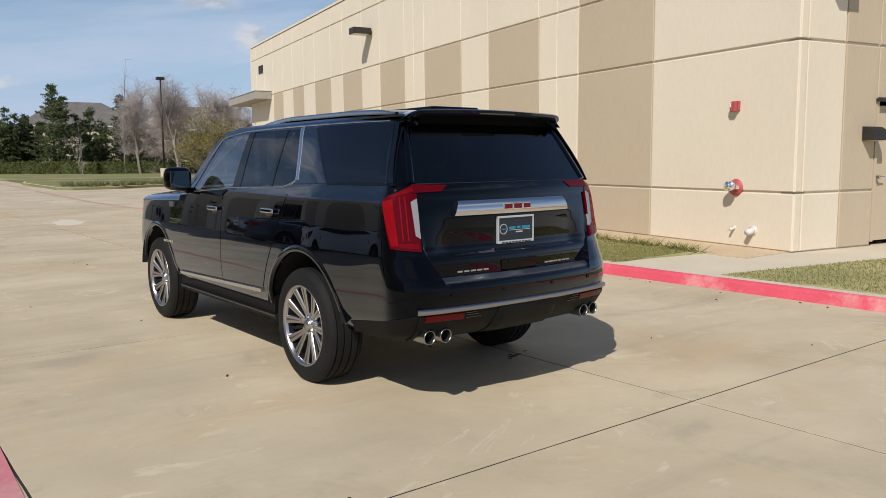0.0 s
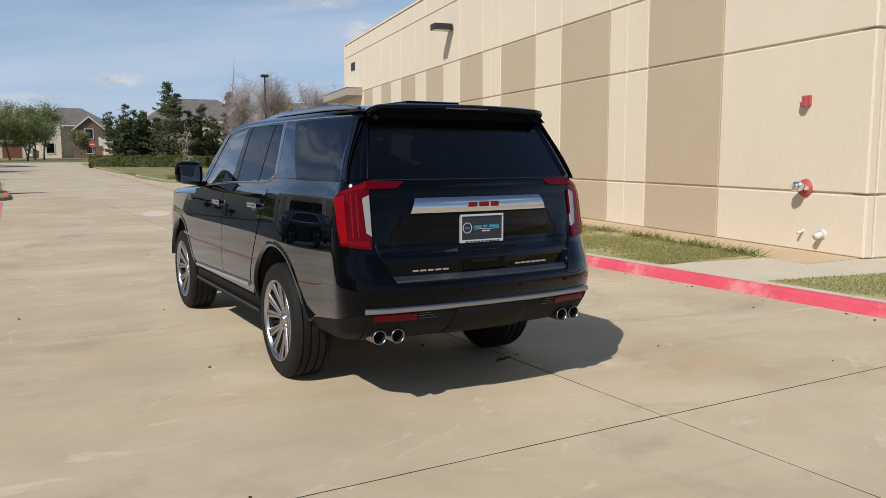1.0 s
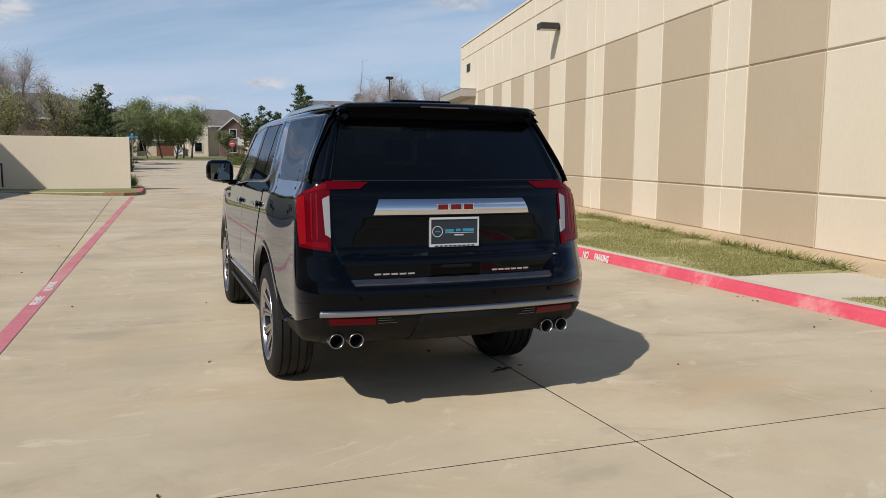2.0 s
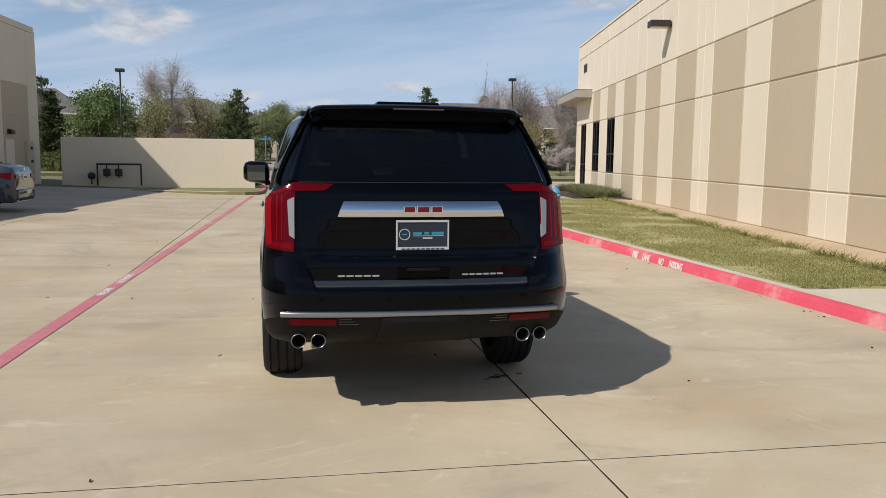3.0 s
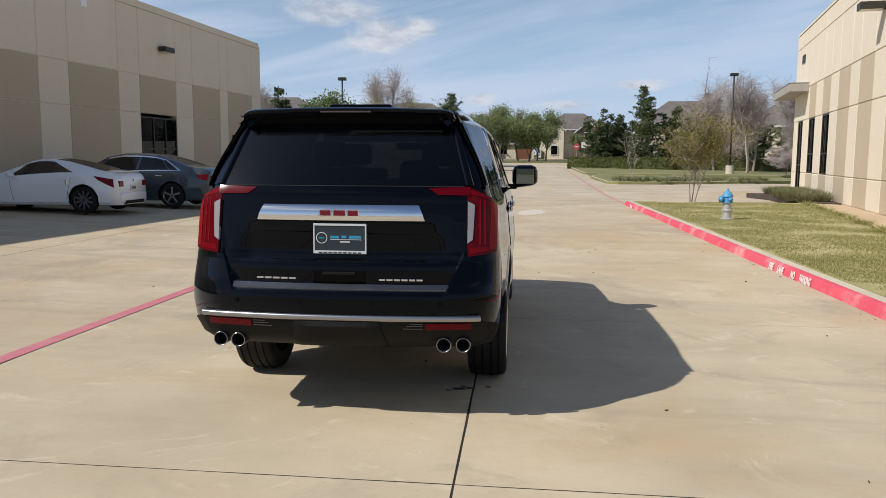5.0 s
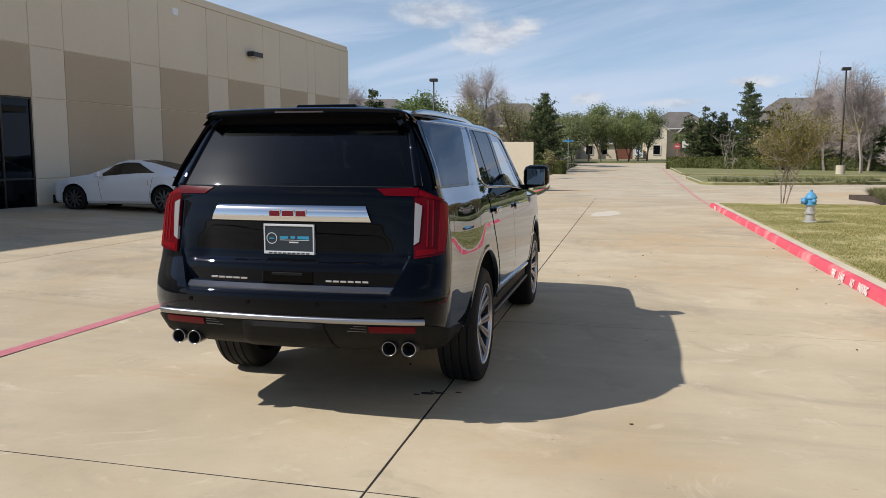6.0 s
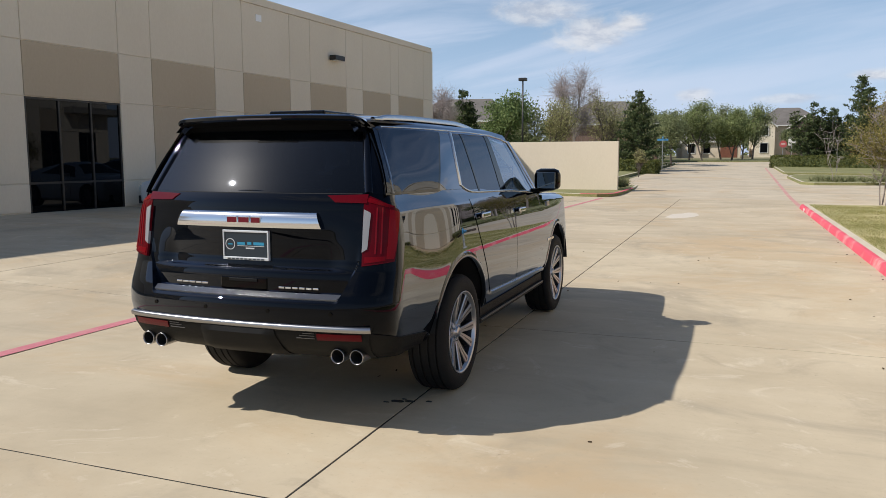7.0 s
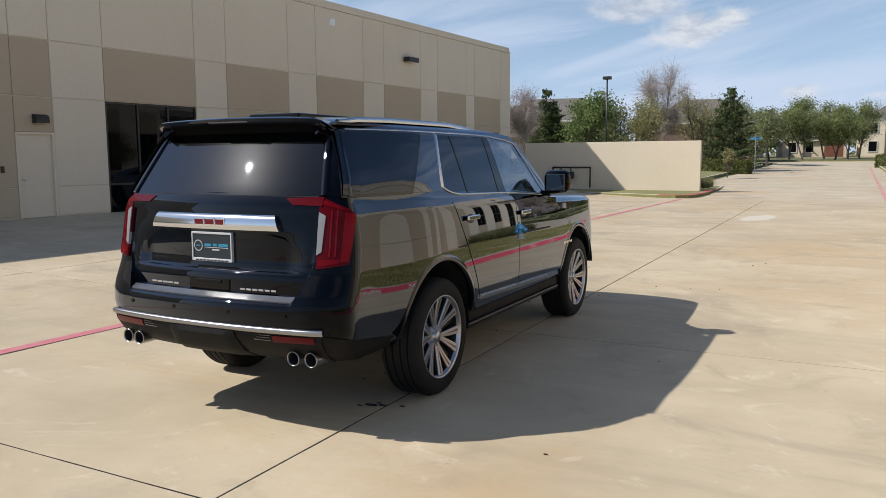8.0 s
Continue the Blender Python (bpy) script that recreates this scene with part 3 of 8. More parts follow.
def east_building():
    house = tagged(empty("east_building", EAST), "cream and tan tilt-up concrete warehouse with recessed joints", "building", kind="structure")
    wall = empty("wall_west"); wall.parent = house
    cols = [0, 3.12, 5.36, 6.1, 6.8, 9.0, 10.4, 12.6, 13.3, 13.95, 15.85, 17.45, 19.3, 20.6, 22.5, 23.95, 25.5, 27.0, 28.6, 30.1, 31.6, 32.5]
    rows = [0.13, 1.04, 3.33, 4.70, 6.62, 7.28]
    tan = {(3.12, 4), (6.8, 3), (10.4, 3), (13.95, 3), (17.45, 3), (20.6, 3), (23.95, 3), (27.0, 3)}
    tall = dict(tan)
    wins = {23.95, 27.0, 30.1}
    for c0, c1 in zip(cols, cols[1:]):
        for k, (z0, z1) in enumerate(zip(rows, rows[1:])):
            if c0 in wins and k == 1:
                continue
            if c0 == 30.1 and k == 0:
                continue
            mat = TAN if tall.get(c0, 0) > k else CREAM
            panel(wall, c0, c1, z0, z1, mat)
    # backing wall, left open behind the windows
    spans = [(0.03, 23.95), (25.5, 27.0), (28.6, 30.1), (31.6, 32.5)]
    for k, (a, b) in enumerate(spans):
        box("backing", (0.03, a, 0.0), (0.26, b, 3.33), REVEAL, wall)
    box("backing", (0.03, 0.03, 3.33), (0.26, 32.5, 7.26), REVEAL, wall)
    for a, b, z in ((23.95, 25.5, 1.04), (27.0, 28.6, 1.04)):
        box("backing", (0.03, a, 0.0), (0.26, b, z), REVEAL, wall)
    box("coping", (-0.03, -0.02, 7.28), (0.3, 32.53, 7.36), CREAM, wall)
    for a, b, z in ((23.95, 25.5, 1.04), (27.0, 28.6, 1.04), (30.1, 31.6, 0.3)):
        glazing(house, a, b, z, 3.33, -1, (0.5,), (0.35,))
    # south face, round the corner
    face = empty("wall_south"); face.parent = house
    turn = pose(0, 0, 0, 0, 0, -90)
    face.matrix_basis = turn
    # in this face's frame +y runs away from the corner, +x points into the building turned: seen from side +1
    xs = [0.0, 0.17, 1.05, 1.87, 2.86, 6.0, 10.0, 14.0]
    for a, b in zip(xs, xs[1:]):
        for k, (z0, z1) in enumerate(zip(rows, rows[1:])):
            if a == 1.87 and k < 2:
                if k == 1:
                    panel(face, a, b, 2.50, z1, TAN, 1)
                continue
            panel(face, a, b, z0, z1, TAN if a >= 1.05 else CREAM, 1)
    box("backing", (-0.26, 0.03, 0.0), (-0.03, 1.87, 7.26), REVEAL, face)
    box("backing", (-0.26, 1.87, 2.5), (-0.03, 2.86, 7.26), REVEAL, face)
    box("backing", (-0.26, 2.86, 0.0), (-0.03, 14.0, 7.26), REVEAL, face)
    door = empty("door"); door.parent = house; door.matrix_basis = turn
    box("door_leaf", (-0.11, 1.93, 0.21), (-0.06, 2.80, 2.40), TAN, door)
    box("door_frame", (-0.1, 1.87, 0.2), (0.006, 1.93, 2.46), TAN, door)
    box("door_frame", (-0.1, 2.80, 0.2), (0.006, 2.86, 2.46), TAN, door)
    box("drip_cap", (-0.05, 1.84, 2.46), (0.07, 2.9, 2.50), STEEL_DARK, door)
    bm = bmesh.new()
    add_tube(bm, (-0.06, 2.0, 1.25), (0.03, 2.0, 1.25), 0.03)
    add_tube(bm, (0.025, 2.0, 1.25), (0.025, 2.12, 1.25), 0.012)
    part("lever_handle", bm, SATIN, door)
    # roof deck and far walls close the block
    mesh("roof_deck", [(0.2, 0.2, 7.0), (14, 0.2, 7.0), (14, 32.4, 7.0), (0.2, 32.4, 7.0)], [(0, 1, 2, 3)], KERBCON, house)
    box("wall_north", (0.0, 32.5, 0.0), (14, 32.75, 7.3), CREAM, house)
    box("wall_east", (13.75, 0.1, 0.0), (14, 32.5, 7.3), CREAM, house)
    mesh("floor_inside", [(0.3, 0.3, 0.16), (13.7, 0.3, 0.16), (13.7, 32.4, 0.16), (0.3, 32.4, 0.16)], [(0, 1, 2, 3)], KERBCON, house)
    # entrance canopy at the north end
    can = empty("canopy"); can.parent = house
    box("canopy_slab", (-0.76, 28.9, 4.50), (-0.002, 32.5, 4.86), CANOPY, can, bevel=0.015)
    box("canopy_slab", (-0.76, 32.5, 4.50), (1.6, 34.6, 4.86), CANOPY, can, bevel=0.015)
    box("canopy_flashing", (-0.78, 28.88, 4.862), (-0.002, 34.62, 4.885), FLASHING, can)
    return house


east_building()
wall_pack("wall_light", EAST @ pose(0.0, 16.6, 5.82), "dark bronze shoebox wall light high on a cream wall", d=0.62, w=0.45)
wall_pack("wall_light", EAST @ pose(0, 0, 0, 0, 0, -90) @ pose(0, 0.55, 4.55) @ pose(0, 0, 0, 0, 0, 180), "dark bronze wall light round the building corner")
flood("wall_light", EAST @ pose(0, 0, 0, 0, 0, -90) @ pose(0, 1.7, 1.95) @ pose(0, 0, 0, 0, 0, 180), "small dark hooded wall light beside a tan door")


PVC_WHITE, _n, _l, _b = shader("white_enamel", 0.4, 0.0, (0.85, 0.85, 0.84))


def west_building():
    house = tagged(empty("west_building", WEST), "shaded cream and tan tilt-up warehouse with dark windows", "building", kind="structure")
    wall = empty("wall_east"); wall.parent = house
    cols = [-10.0, -4.0, 2.0, 7.2, 12.12, 13.14, 14.68, 17.84, 19.12, 22.0, 23.5, 26.35, 27.75, 30.52, 31.95, 34.6, 35.45, 38.25, 39.15]
    rows = [0.25, 1.0, 3.27, 4.70, 7.20]
    tan = {-4.0, 2.0, 7.2, 12.12, 14.68, 19.12, 23.5, 27.75, 31.95, 35.45}
    for c0, c1 in zip(cols, cols[1:]):
        for k, (z0, z1) in enumerate(zip(rows, rows[1:])):
            if c0 == 14.68 and k < 2 or c0 == 27.75 and k == 1:
                continue
            if c0 == 12.12 and k < 2:
                if k == 1:
                    panel(wall, c0, c1, 2.38, z1, TAN, 1, gap=0.008)
                continue
            panel(wall, c0, c1, z0, z1, TAN if (c0 in tan and k < 3) else CREAM, 1, gap=0.008)
    for a, b in ((-10.0, 12.12), (13.14, 14.68), (17.84, 27.75), (30.52, 39.12)):
        box("backing", (-0.26, a, 0.1), (-0.03, b, 3.27), REVEAL, wall)
    box("backing", (-0.26, 12.12, 2.38), (-0.03, 13.14, 3.27), REVEAL, wall)
    box("backing", (-0.26, 27.75, 0.1), (-0.03, 30.52, 1.0), REVEAL, wall)
    # upper wall with a scupper hole through the parapet
    sy0, sy1, sz0, sz1 = 24.3, 24.62, 6.62, 6.86
    box("backing", (-0.26, -10.0, 3.27), (-0.03, 39.12, sz0), REVEAL, wall)
    box("coping", (-0.3, -10.0, 7.2), (0.03, 39.2, 7.46), CREAM, wall)
    for a, b in ((-10.0, sy0), (sy1, 39.12)):
        box("backing", (-0.26, a, sz0), (-0.03, b, 7.2), REVEAL, wall)
    box("backing", (-0.26, sy0, sz1), (-0.03, sy1, 7.2), REVEAL, wall)
    box("scupper_plate", (0.0, sy0, sz0), (0.02, sy1, sz1), PVC_WHITE, wall)
    glazing(house, 14.68, 17.84, 0.13, 3.27, 1, (1 / 3, 2 / 3), (0.28,))
    glazing(house, 27.75, 30.52, 1.0, 3.15, 1, (0.35, 0.68), (0.42,))
    door = empty("door"); door.parent = house
    box("door_leaf", (-0.12, 12.18, 0.24), (-0.06, 13.08, 2.33), CREAM, door)
    for a, b, c, d in ((12.12, 12.18, 0.22, 2.38), (13.08, 13.14, 0.22, 2.38), (12.18, 13.08, 2.33, 2.38)):
        box("door_frame", (-0.13, a, c), (0.006, b, d), CREAM, door)
    bm = bmesh.new()
    add_tube(bm, (-0.06, 12.28, 1.2), (0.0, 12.28, 1.2), 0.03)
    bmesh.ops.create_icosphere(bm, subdivisions=2, radius=0.035, matrix=Matrix.Translation((0.01, 12.28, 1.2)))
    part("door_knob", bm, SATIN, door)
    box("wall_north", (-14, 39.12, 0.0), (0.0, 39.4, 7.3), CREAM, house)
    box("wall_west", (-14, -10.0, 0.0), (-13.75, 39.1, 7.2), CREAM, house)
    box("wall_south", (-13.75, -10.0, 0.0), (-0.1, -9.75, 7.2), CREAM, house)
    mesh("roof_deck", [(-13.8, -9.9, 6.4), (-0.2, -9.9, 6.4), (-0.2, 39.2, 6.4), (-13.8, 39.2, 6.4)], [(0, 1, 2, 3)], KERBCON, house)
    mesh("floor_inside", [(-13.8, -9.9, 0.25), (-0.2, -9.9, 0.25), (-0.2, 39.2, 0.25), (-13.8, 39.2, 0.25)], [(0, 1, 2, 3)], KERBCON, house)
    return house


west_building()
FLIP = pose(0, 0, 0, 0, 0, 180)
wall_pack("wall_light", WEST @ pose(0, 29.5, 5.85) @ FLIP, "dark bronze wall light on a shaded cream wall", w=0.75, h=0.2, d=0.3)
flood("wall_light", WEST @ pose(0, 12.75, 2.72) @ FLIP, "dark hooded wall light above a door")
flood("wall_light", WEST @ pose(0, 36.0, 2.55) @ FLIP, "dark hooded wall light above a narrow door")

# -- kerbs, walks and lawns on the east side
def strip(name, path, profile, material, parent=None, label=""):
    """Sweeps an (out, up) profile along a plan path; out is to the right of the way."""
    n = len(path)
    vs = []
    for i, (x, y) in enumerate(path):
        a, b = path[max(i - 1, 0)], path[min(i + 1, n - 1)]
        d = Vector((b[0] - a[0], b[1] - a[1])).normalized()
        r = Vector((d.y, -d.x))
        vs += [(x + r.x * o, y + r.y * o, u + land(x, y)) for o, u in profile]
    k = len(profile)
    fs = [(i * k + j, i * k + j + 1, (i + 1) * k + j + 1, (i + 1) * k + j) for i in range(n - 1) for j in range(k - 1)]
    fs += [tuple(range(k))[::-1], tuple(range((n - 1) * k, n * k))]
    return mesh(name, vs, fs, material, parent, label)


KERB_PROFILE = [(0.0, -0.06), (0.0, 0.0), (0.028, 0.095), (0.045, 0.121), (0.07, 0.131), (0.245, 0.140), (0.26, 0.12), (0.26, -0.06)]
kerb = tagged(empty("kerb"), "concrete kerb painted fire-lane red along the drive", "kerb", kind="structure")
kerb_ys = [-14.0 + 3.0 * k for k in range(14)] + [26.6]
for a, b in zip(kerb_ys, kerb_ys[1:]):
    strip("kerb_stone", [(kerb_x(y), y) for y in (a + 0.004, (a + b) / 2, b - 0.004)], KERB_PROFILE, KERBCON, kerb)
strip("red_paint", [(kerb_x(y) - 0.003, y) for y in (-14.0, 6.0, 26.6)], [(0.0, 0.001), (0.028, 0.098), (0.045, 0.1245), (0.07, 0.135), (0.105, 0.1375), (0.106, 0.135)], REDPAINT, kerb, "worn red paint on the kerb face")


def wall_x(y, off):
    """Plan x at the given y of a line off metres in front of the east wall."""
    p = EAST @ Vector((-off, (y - 5.68) / math.cos(radians(10.2)), 0))
    return p.x


LAWN_Y = [6.62 + 19.7 * k / 14 for k in range(15)]
west_edge = [(kerb_x(y) + 0.25, y + (0.18 if k == 0 else 0.0)) for k, y in enumerate(LAWN_Y)]
east_edge = [(wall_x(y, 1.2), y - 0.12 if k == 0 else y) for k, y in enumerate(LAWN_Y)]
slab_poly("lawn_east", west_edge + east_edge[::-1], 0.0, 0.15, GRASS)
tagged(bpy.data.objects["lawn_east"], "patchy dry grass strip between kerb and bare soil", "lawn", kind="structure")
slab_poly("lawn_corner", [(kerb_x(5) + 0.25, 5.06), (kerb_x(-14) + 0.25, -14.0), (12.2, -14.0), (12.2, 4.28)], 0.0, 0.15, GRASS)
tagged(bpy.data.objects["lawn_corner"], "patchy dry grass by the building corner", "lawn", kind="structure")
slab_poly("walk_bed", [(kerb_x(-14) + 0.25, -14), (26.0, -14), (26.0, 5.3), (17.0, 36.0), (wall_x(34, 1.2), 34), (wall_x(26.3, 1.2), 26.3), (kerb_x(26.3) + 0.25, 26.3)], -0.05, 0.132, WALK)
tagged(bpy.data.objects["walk_bed"], "pale concrete walk along the building", "pavement", kind="structure")
soil_y = [5.75 + 20.2 * k / 20 for k in range(21)]
soil = [(wall_x(y, 1.22 + 0.05 * math.sin(3.1 * y)), y) for y in soil_y] + [(wall_x(y, -0.02), y) for y in soil_y[::-1]]
tagged(slab_poly("soil_strip", soil, 0.05, 0.142, SOIL), "bare sandy soil strip along the foot of the wall", "soil", kind="structure")

# -- screen wall across the far end of the lot
screen = tagged(empty("screen_wall"), "cream-painted concrete screen wall with grass at its foot", "wall", kind="structure")
box("wall_body", (-7.66, 36.2, 0.1), (0.72, 36.45, 2.36), CREAM, screen, bevel=0.01)
ISLAND = [(-10.4, 34.9), (-4.3, 33.3), (-1.5, 32.35), (-0.2, 31.85), (0.55, 31.75), (1.0, 32.05), (1.2, 32.7), (1.25, 35.0), (1.2, 38.5), (0.9, 42.5), (0.6, 46.0)]
slab_poly("lawn_west", ISLAND + [(-10.4, 46.0)], 0.0, 0.12, LAWN, lift=lambda x, y: 0.0 if y < 34.8 else 0.0)
ISLAND_LIP = [(0.0, -0.05), (0.015, 0.11), (0.04, 0.13), (0.15, 0.135), (0.16, -0.05)]
for nm, run, mat, lab in (("island_kerb", ISLAND[:4], KERBCON, "pale concrete kerb of a grass island"), ("island_kerb_red", ISLAND[3:9], REDPAINT, "red-painted kerb round the tip of a grass island"), ("island_kerb_north", ISLAND[8:], KERBCON, "pale concrete kerb of a grass island")):
    vs = []
    for i, (x, y) in enumerate(run):
        p0, p1 = run[max(i - 1, 0)], run[min(i + 1, len(run) - 1)]
        d = Vector((p1[0] - p0[0], p1[1] - p0[1])).normalized()
        vs += [(x - d.y * o, y + d.x * o, u) for o, u in ISLAND_LIP]
    k = len(ISLAND_LIP)
    tagged(mesh(nm, vs, [(i * k + j, (i + 1) * k + j, (i + 1) * k + j + 1, i * k + j + 1) for i in range(len(run) - 1) for j in range(k - 1)], mat), lab, "kerb", kind="structure")
tagged(bpy.data.objects["lawn_west"], "green grass island round the screen wall", "lawn", kind="structure")

# red fire-lane stripe carried on across the side drive
vs = [(x, 26.9 + 48.0 * j / 30, land(8, 26.9 + 48.0 * j / 30) + 0.004) for j in range(31) for x in (7.86, 8.01)]
tagged(mesh("fire_lane_stripe_north", vs, [(2 * j, 2 * j + 1, 2 * j + 3, 2 * j + 2) for j in range(30)], FADED_RED), "faded red stripe across the side drive", "road marking", kind="structure")


# -- the parked SUV: origin on the ground under the rear axle, +y forward
RED_LENS = lacquer("red_lamp_lens", (0.085, 0.0008, 0.004), 0.10, 0.012, 0.45, 2.4)
RED_INNER = lacquer("bright_red_reflector", (0.14, 0.0015, 0.005), 0.06, 0.012, 0.4, 2.4)
CLEAR_LENS = lacquer("clear_lamp_lens", (0.25, 0.25, 0.26), 0.05, 0.04, 0.6, 2.2)
RED_BRIGHT = lacquer("outer_red_reflector", (0.20, 0.003, 0.007), 0.06, 0.012, 0.4, 2.4)
LED = lacquer("pale_red_led", (0.18, 0.003, 0.007), 0.05, 0.02, 0.5, 2.4)
MATT = surface("matt_black_plastic", (0.0015, 0.0015, 0.0016), (0.003, 0.003, 0.003), 0.8, fine=200, coarse=12, bump=0.1)
MATT.node_tree.nodes["Principled BSDF"].inputs["Specular IOR Level"].default_value = 0.1
LAMP_GREY = gloss_coat("smoked_brake_lamp", (0.06, 0.045, 0.045), 0.1)
STRIP, _n, _l, _b = shader("brushed_bright_strip", 0.30, 1.0, (0.34, 0.34, 0.35))
BLUE_INK, _n, _l, _b = shader("cyan_print", 0.4, 0.0, (0.02, 0.22, 0.36))
PLATE_DARK, _n, _l, _b = shader("dark_plate", 0.3, 0.0, (0.012, 0.022, 0.032))
WHITE_PLASTIC, _n, _l, _b = shader("chromed_plate_frame", 0.28, 0.5, (0.62, 0.65, 0.68))
BAR_CHROME, _n, _l, _b = shader("satin_bar_chrome", 0.12, 1.0, (0.68, 0.69, 0.71))
BRIGHT, _n, _l, _b = shader("bright_anodised_moulding", 0.20, 1.0, (0.60, 0.61, 0.63))
MIRROR, _n, _l, _b = shader("mirror_glass", 0.01, 1.0, (0.14, 0.16, 0.17))
EMBLEM_RED, _n, _l, _b = shader("emblem_red", 0.2, 0.3, (0.14, 0.004, 0.014))
SEAT_TRIM = surface("dark_leather", (0.008, 0.008, 0.009), (0.018, 0.018, 0.018), 0.6, fine=80, coarse=6, bump=0.2)
WELL = surface("wheel_well_liner", (0.006, 0.006, 0.006), (0.014, 0.014, 0.014), 0.9, fine=60, coarse=6, bump=0.2)
RIM_FACE, _n, _l, _b = shader("machined_alloy", 0.28, 1.0, (0.46, 0.46, 0.48))
STEP, _n, _l, _b = shader("brushed_step_metal", 0.30, 1.0, (0.33, 0.33, 0.34))
RIM_DARK, _n, _l, _b = shader("dark_alloy_pockets", 0.4, 0.6, (0.02, 0.02, 0.022))
RIM_MID, _n, _l, _b = shader("grey_alloy", 0.38, 1.0, (0.16, 0.16, 0.17))

CAR_Z = [0.47, 0.52, 0.62, 0.74, 0.815, 0.828, 0.868, 0.97, 1.00, 1.15, 1.24, 1.30, 1.335, 1.36, 1.40, 1.44, 1.46, 1.52, 1.58, 1.65, 1.72, 1.78, 1.83, 1.87, 1.90]
CAR_W = [float(v) for v in np.interp(CAR_Z, [0.47, 0.52, 0.62, 0.74, 0.82, 0.90, 1.00, 1.15, 1.24, 1.30, 1.335, 1.36, 1.40, 1.44, 1.46, 1.52, 1.58, 1.65, 1.72, 1.78, 1.83, 1.87, 1.90], [0.94, 0.970, 0.998, 1.008, 1.009, 1.006, 1.000, 0.987, 0.977, 0.969, 0.962, 0.951, 0.934, 0.921, 0.915, 0.897, 0.878, 0.855, 0.832, 0.811, 0.790, 0.755, 0.70])]
CAR_R = [float(v) for v in np.interp(CAR_Z, [0.47, 0.52, 0.62, 0.74, 0.815, 0.828, 0.868, 0.97, 1.00, 1.20, 1.40, 1.46, 1.65, 1.83, 1.87, 1.90], [-1.14, -1.235, -1.295, -1.31, -1.305, -1.29, -1.215, -1.212, -1.20, -1.18, -1.145, -1.115, -1.0, -0.888, -0.87, -0.85])]
CAR_C = [float(v) for v in np.interp(CAR_Z, [0.47, 0.52, 0.62, 0.815, 0.97, 1.0, 1.2, 1.40, 1.65, 1.83, 1.90], [0.22, 0.25, 0.26, 0.25, 0.22, 0.21, 0.21, 0.18, 0.11, 0.075, 0.07])]


CAR_T = [r if z < 0.815 or z > 1.04 else float(np.interp(z, [0.815, 0.86, 1.04], [-1.305, -1.285, -1.195])) for z, r in zip(CAR_Z, CAR_R)]


def bow(z):
    """How far the rear face is swept forward towards its corners."""
    return float(np.interp(z, [0.82, 0.87, 1.44, 1.9], [0.10, 0.09, 0.085, 0.06]))


def tuck(y, z=1.0):
    """Narrowing of the body towards the tail, more so up at the roof."""
    return 0.037 * ease(0.0, -0.9, y) + 0.032 * ease(1.50, 1.82, z) * ease(0.5, -0.9, y)



def half_width(z):
    return float(np.interp(z, CAR_Z, CAR_W))


def ease(a, b, t):
    t = min(max((t - a) / (b - a), 0.0), 1.0)
    return t * t * (3 - 2 * t)


def gate_edge(z):
    """Half-breadth of the tailgate between the bumper towers."""
    return 0.672 + 0.47 * (min(max(z, 0.83), 1.04) - 0.83)


def rear_y(x, z):
    """Rear face of the body at half-breadth x and height z."""
    x = abs(x)
    w, c, r = half_width(z), float(np.interp(z, CAR_Z, CAR_C)), float(np.interp(z, CAR_Z, CAR_R))
    flat = w - c
    # the bumper rises in towers either side of the tapering tailgate
    tower = ease(-0.008, 0.008, x - gate_edge(z))
    r += (float(np.interp(z, CAR_Z, CAR_T)) - r) * tower
    y = r + bow(z) * min(x / w, 1.0) ** 2
    if x > flat:
        k = min((x - flat) / c, 1.0)
        y += (c - bow(z)) * (1 - math.sqrt(max(1 - k * k, 0.0)))
    # the panel above the ledge is set in and runs out upwards
    y += 0.004 * ease(0.80, 0.785, x) * ease(1.035, 1.052, z) * ease(1.37, 1.345, z)
    y += 0.024 * ease(0.74, 0.56, x) * ease(0.984, 1.014, z) * min(max((1.27 - z) / 0.22, 0.0), 1.0)
    return y


def side_x(y, z):
    """Side of the body (to the right) at y and height z."""
    w, c, r = half_width(z), float(np.interp(z, CAR_Z, CAR_C)), float(np.interp(z, CAR_Z, CAR_T))
    k = (r + c - y) / c
    x = w
    if k > 0:
        x = w - c + c * math.sqrt(max(1 - min(k, 1.0) ** 2, 0.0))
    front = max(y - 2.6, 0.0)
    return x - 0.035 * front ** 2 - tuck(y, z)


def skin(s, z):
    """Point s metres round the body from the rear centre line, at height z (right half)."""
    w, c, r = half_width(z), float(np.interp(z, CAR_Z, CAR_C)), float(np.interp(z, CAR_Z, CAR_T))
    flat = w - c
    if s <= flat:
        y = rear_y(s, z)
        return Vector((s - tuck(y, z) * s / w, y, z))
    a = (s - flat) / c
    if a <= math.pi / 2:
        x = flat + c * math.sin(a)
        y = r + bow(z) * (x / w) ** 2 + (c - bow(z)) * (1 - math.cos(a))
        return Vector((x - tuck(y, z) * x / w, y, z))
    y = r + c + (s - flat - c * math.pi / 2)
    return Vector((side_x(y, z), y, z))


def side_s(y, z):
    w, c, r = half_width(z), float(np.interp(z, CAR_Z, CAR_C)), float(np.interp(z, CAR_Z, CAR_T))
    return w - c + c * math.pi / 2 + y - r - c


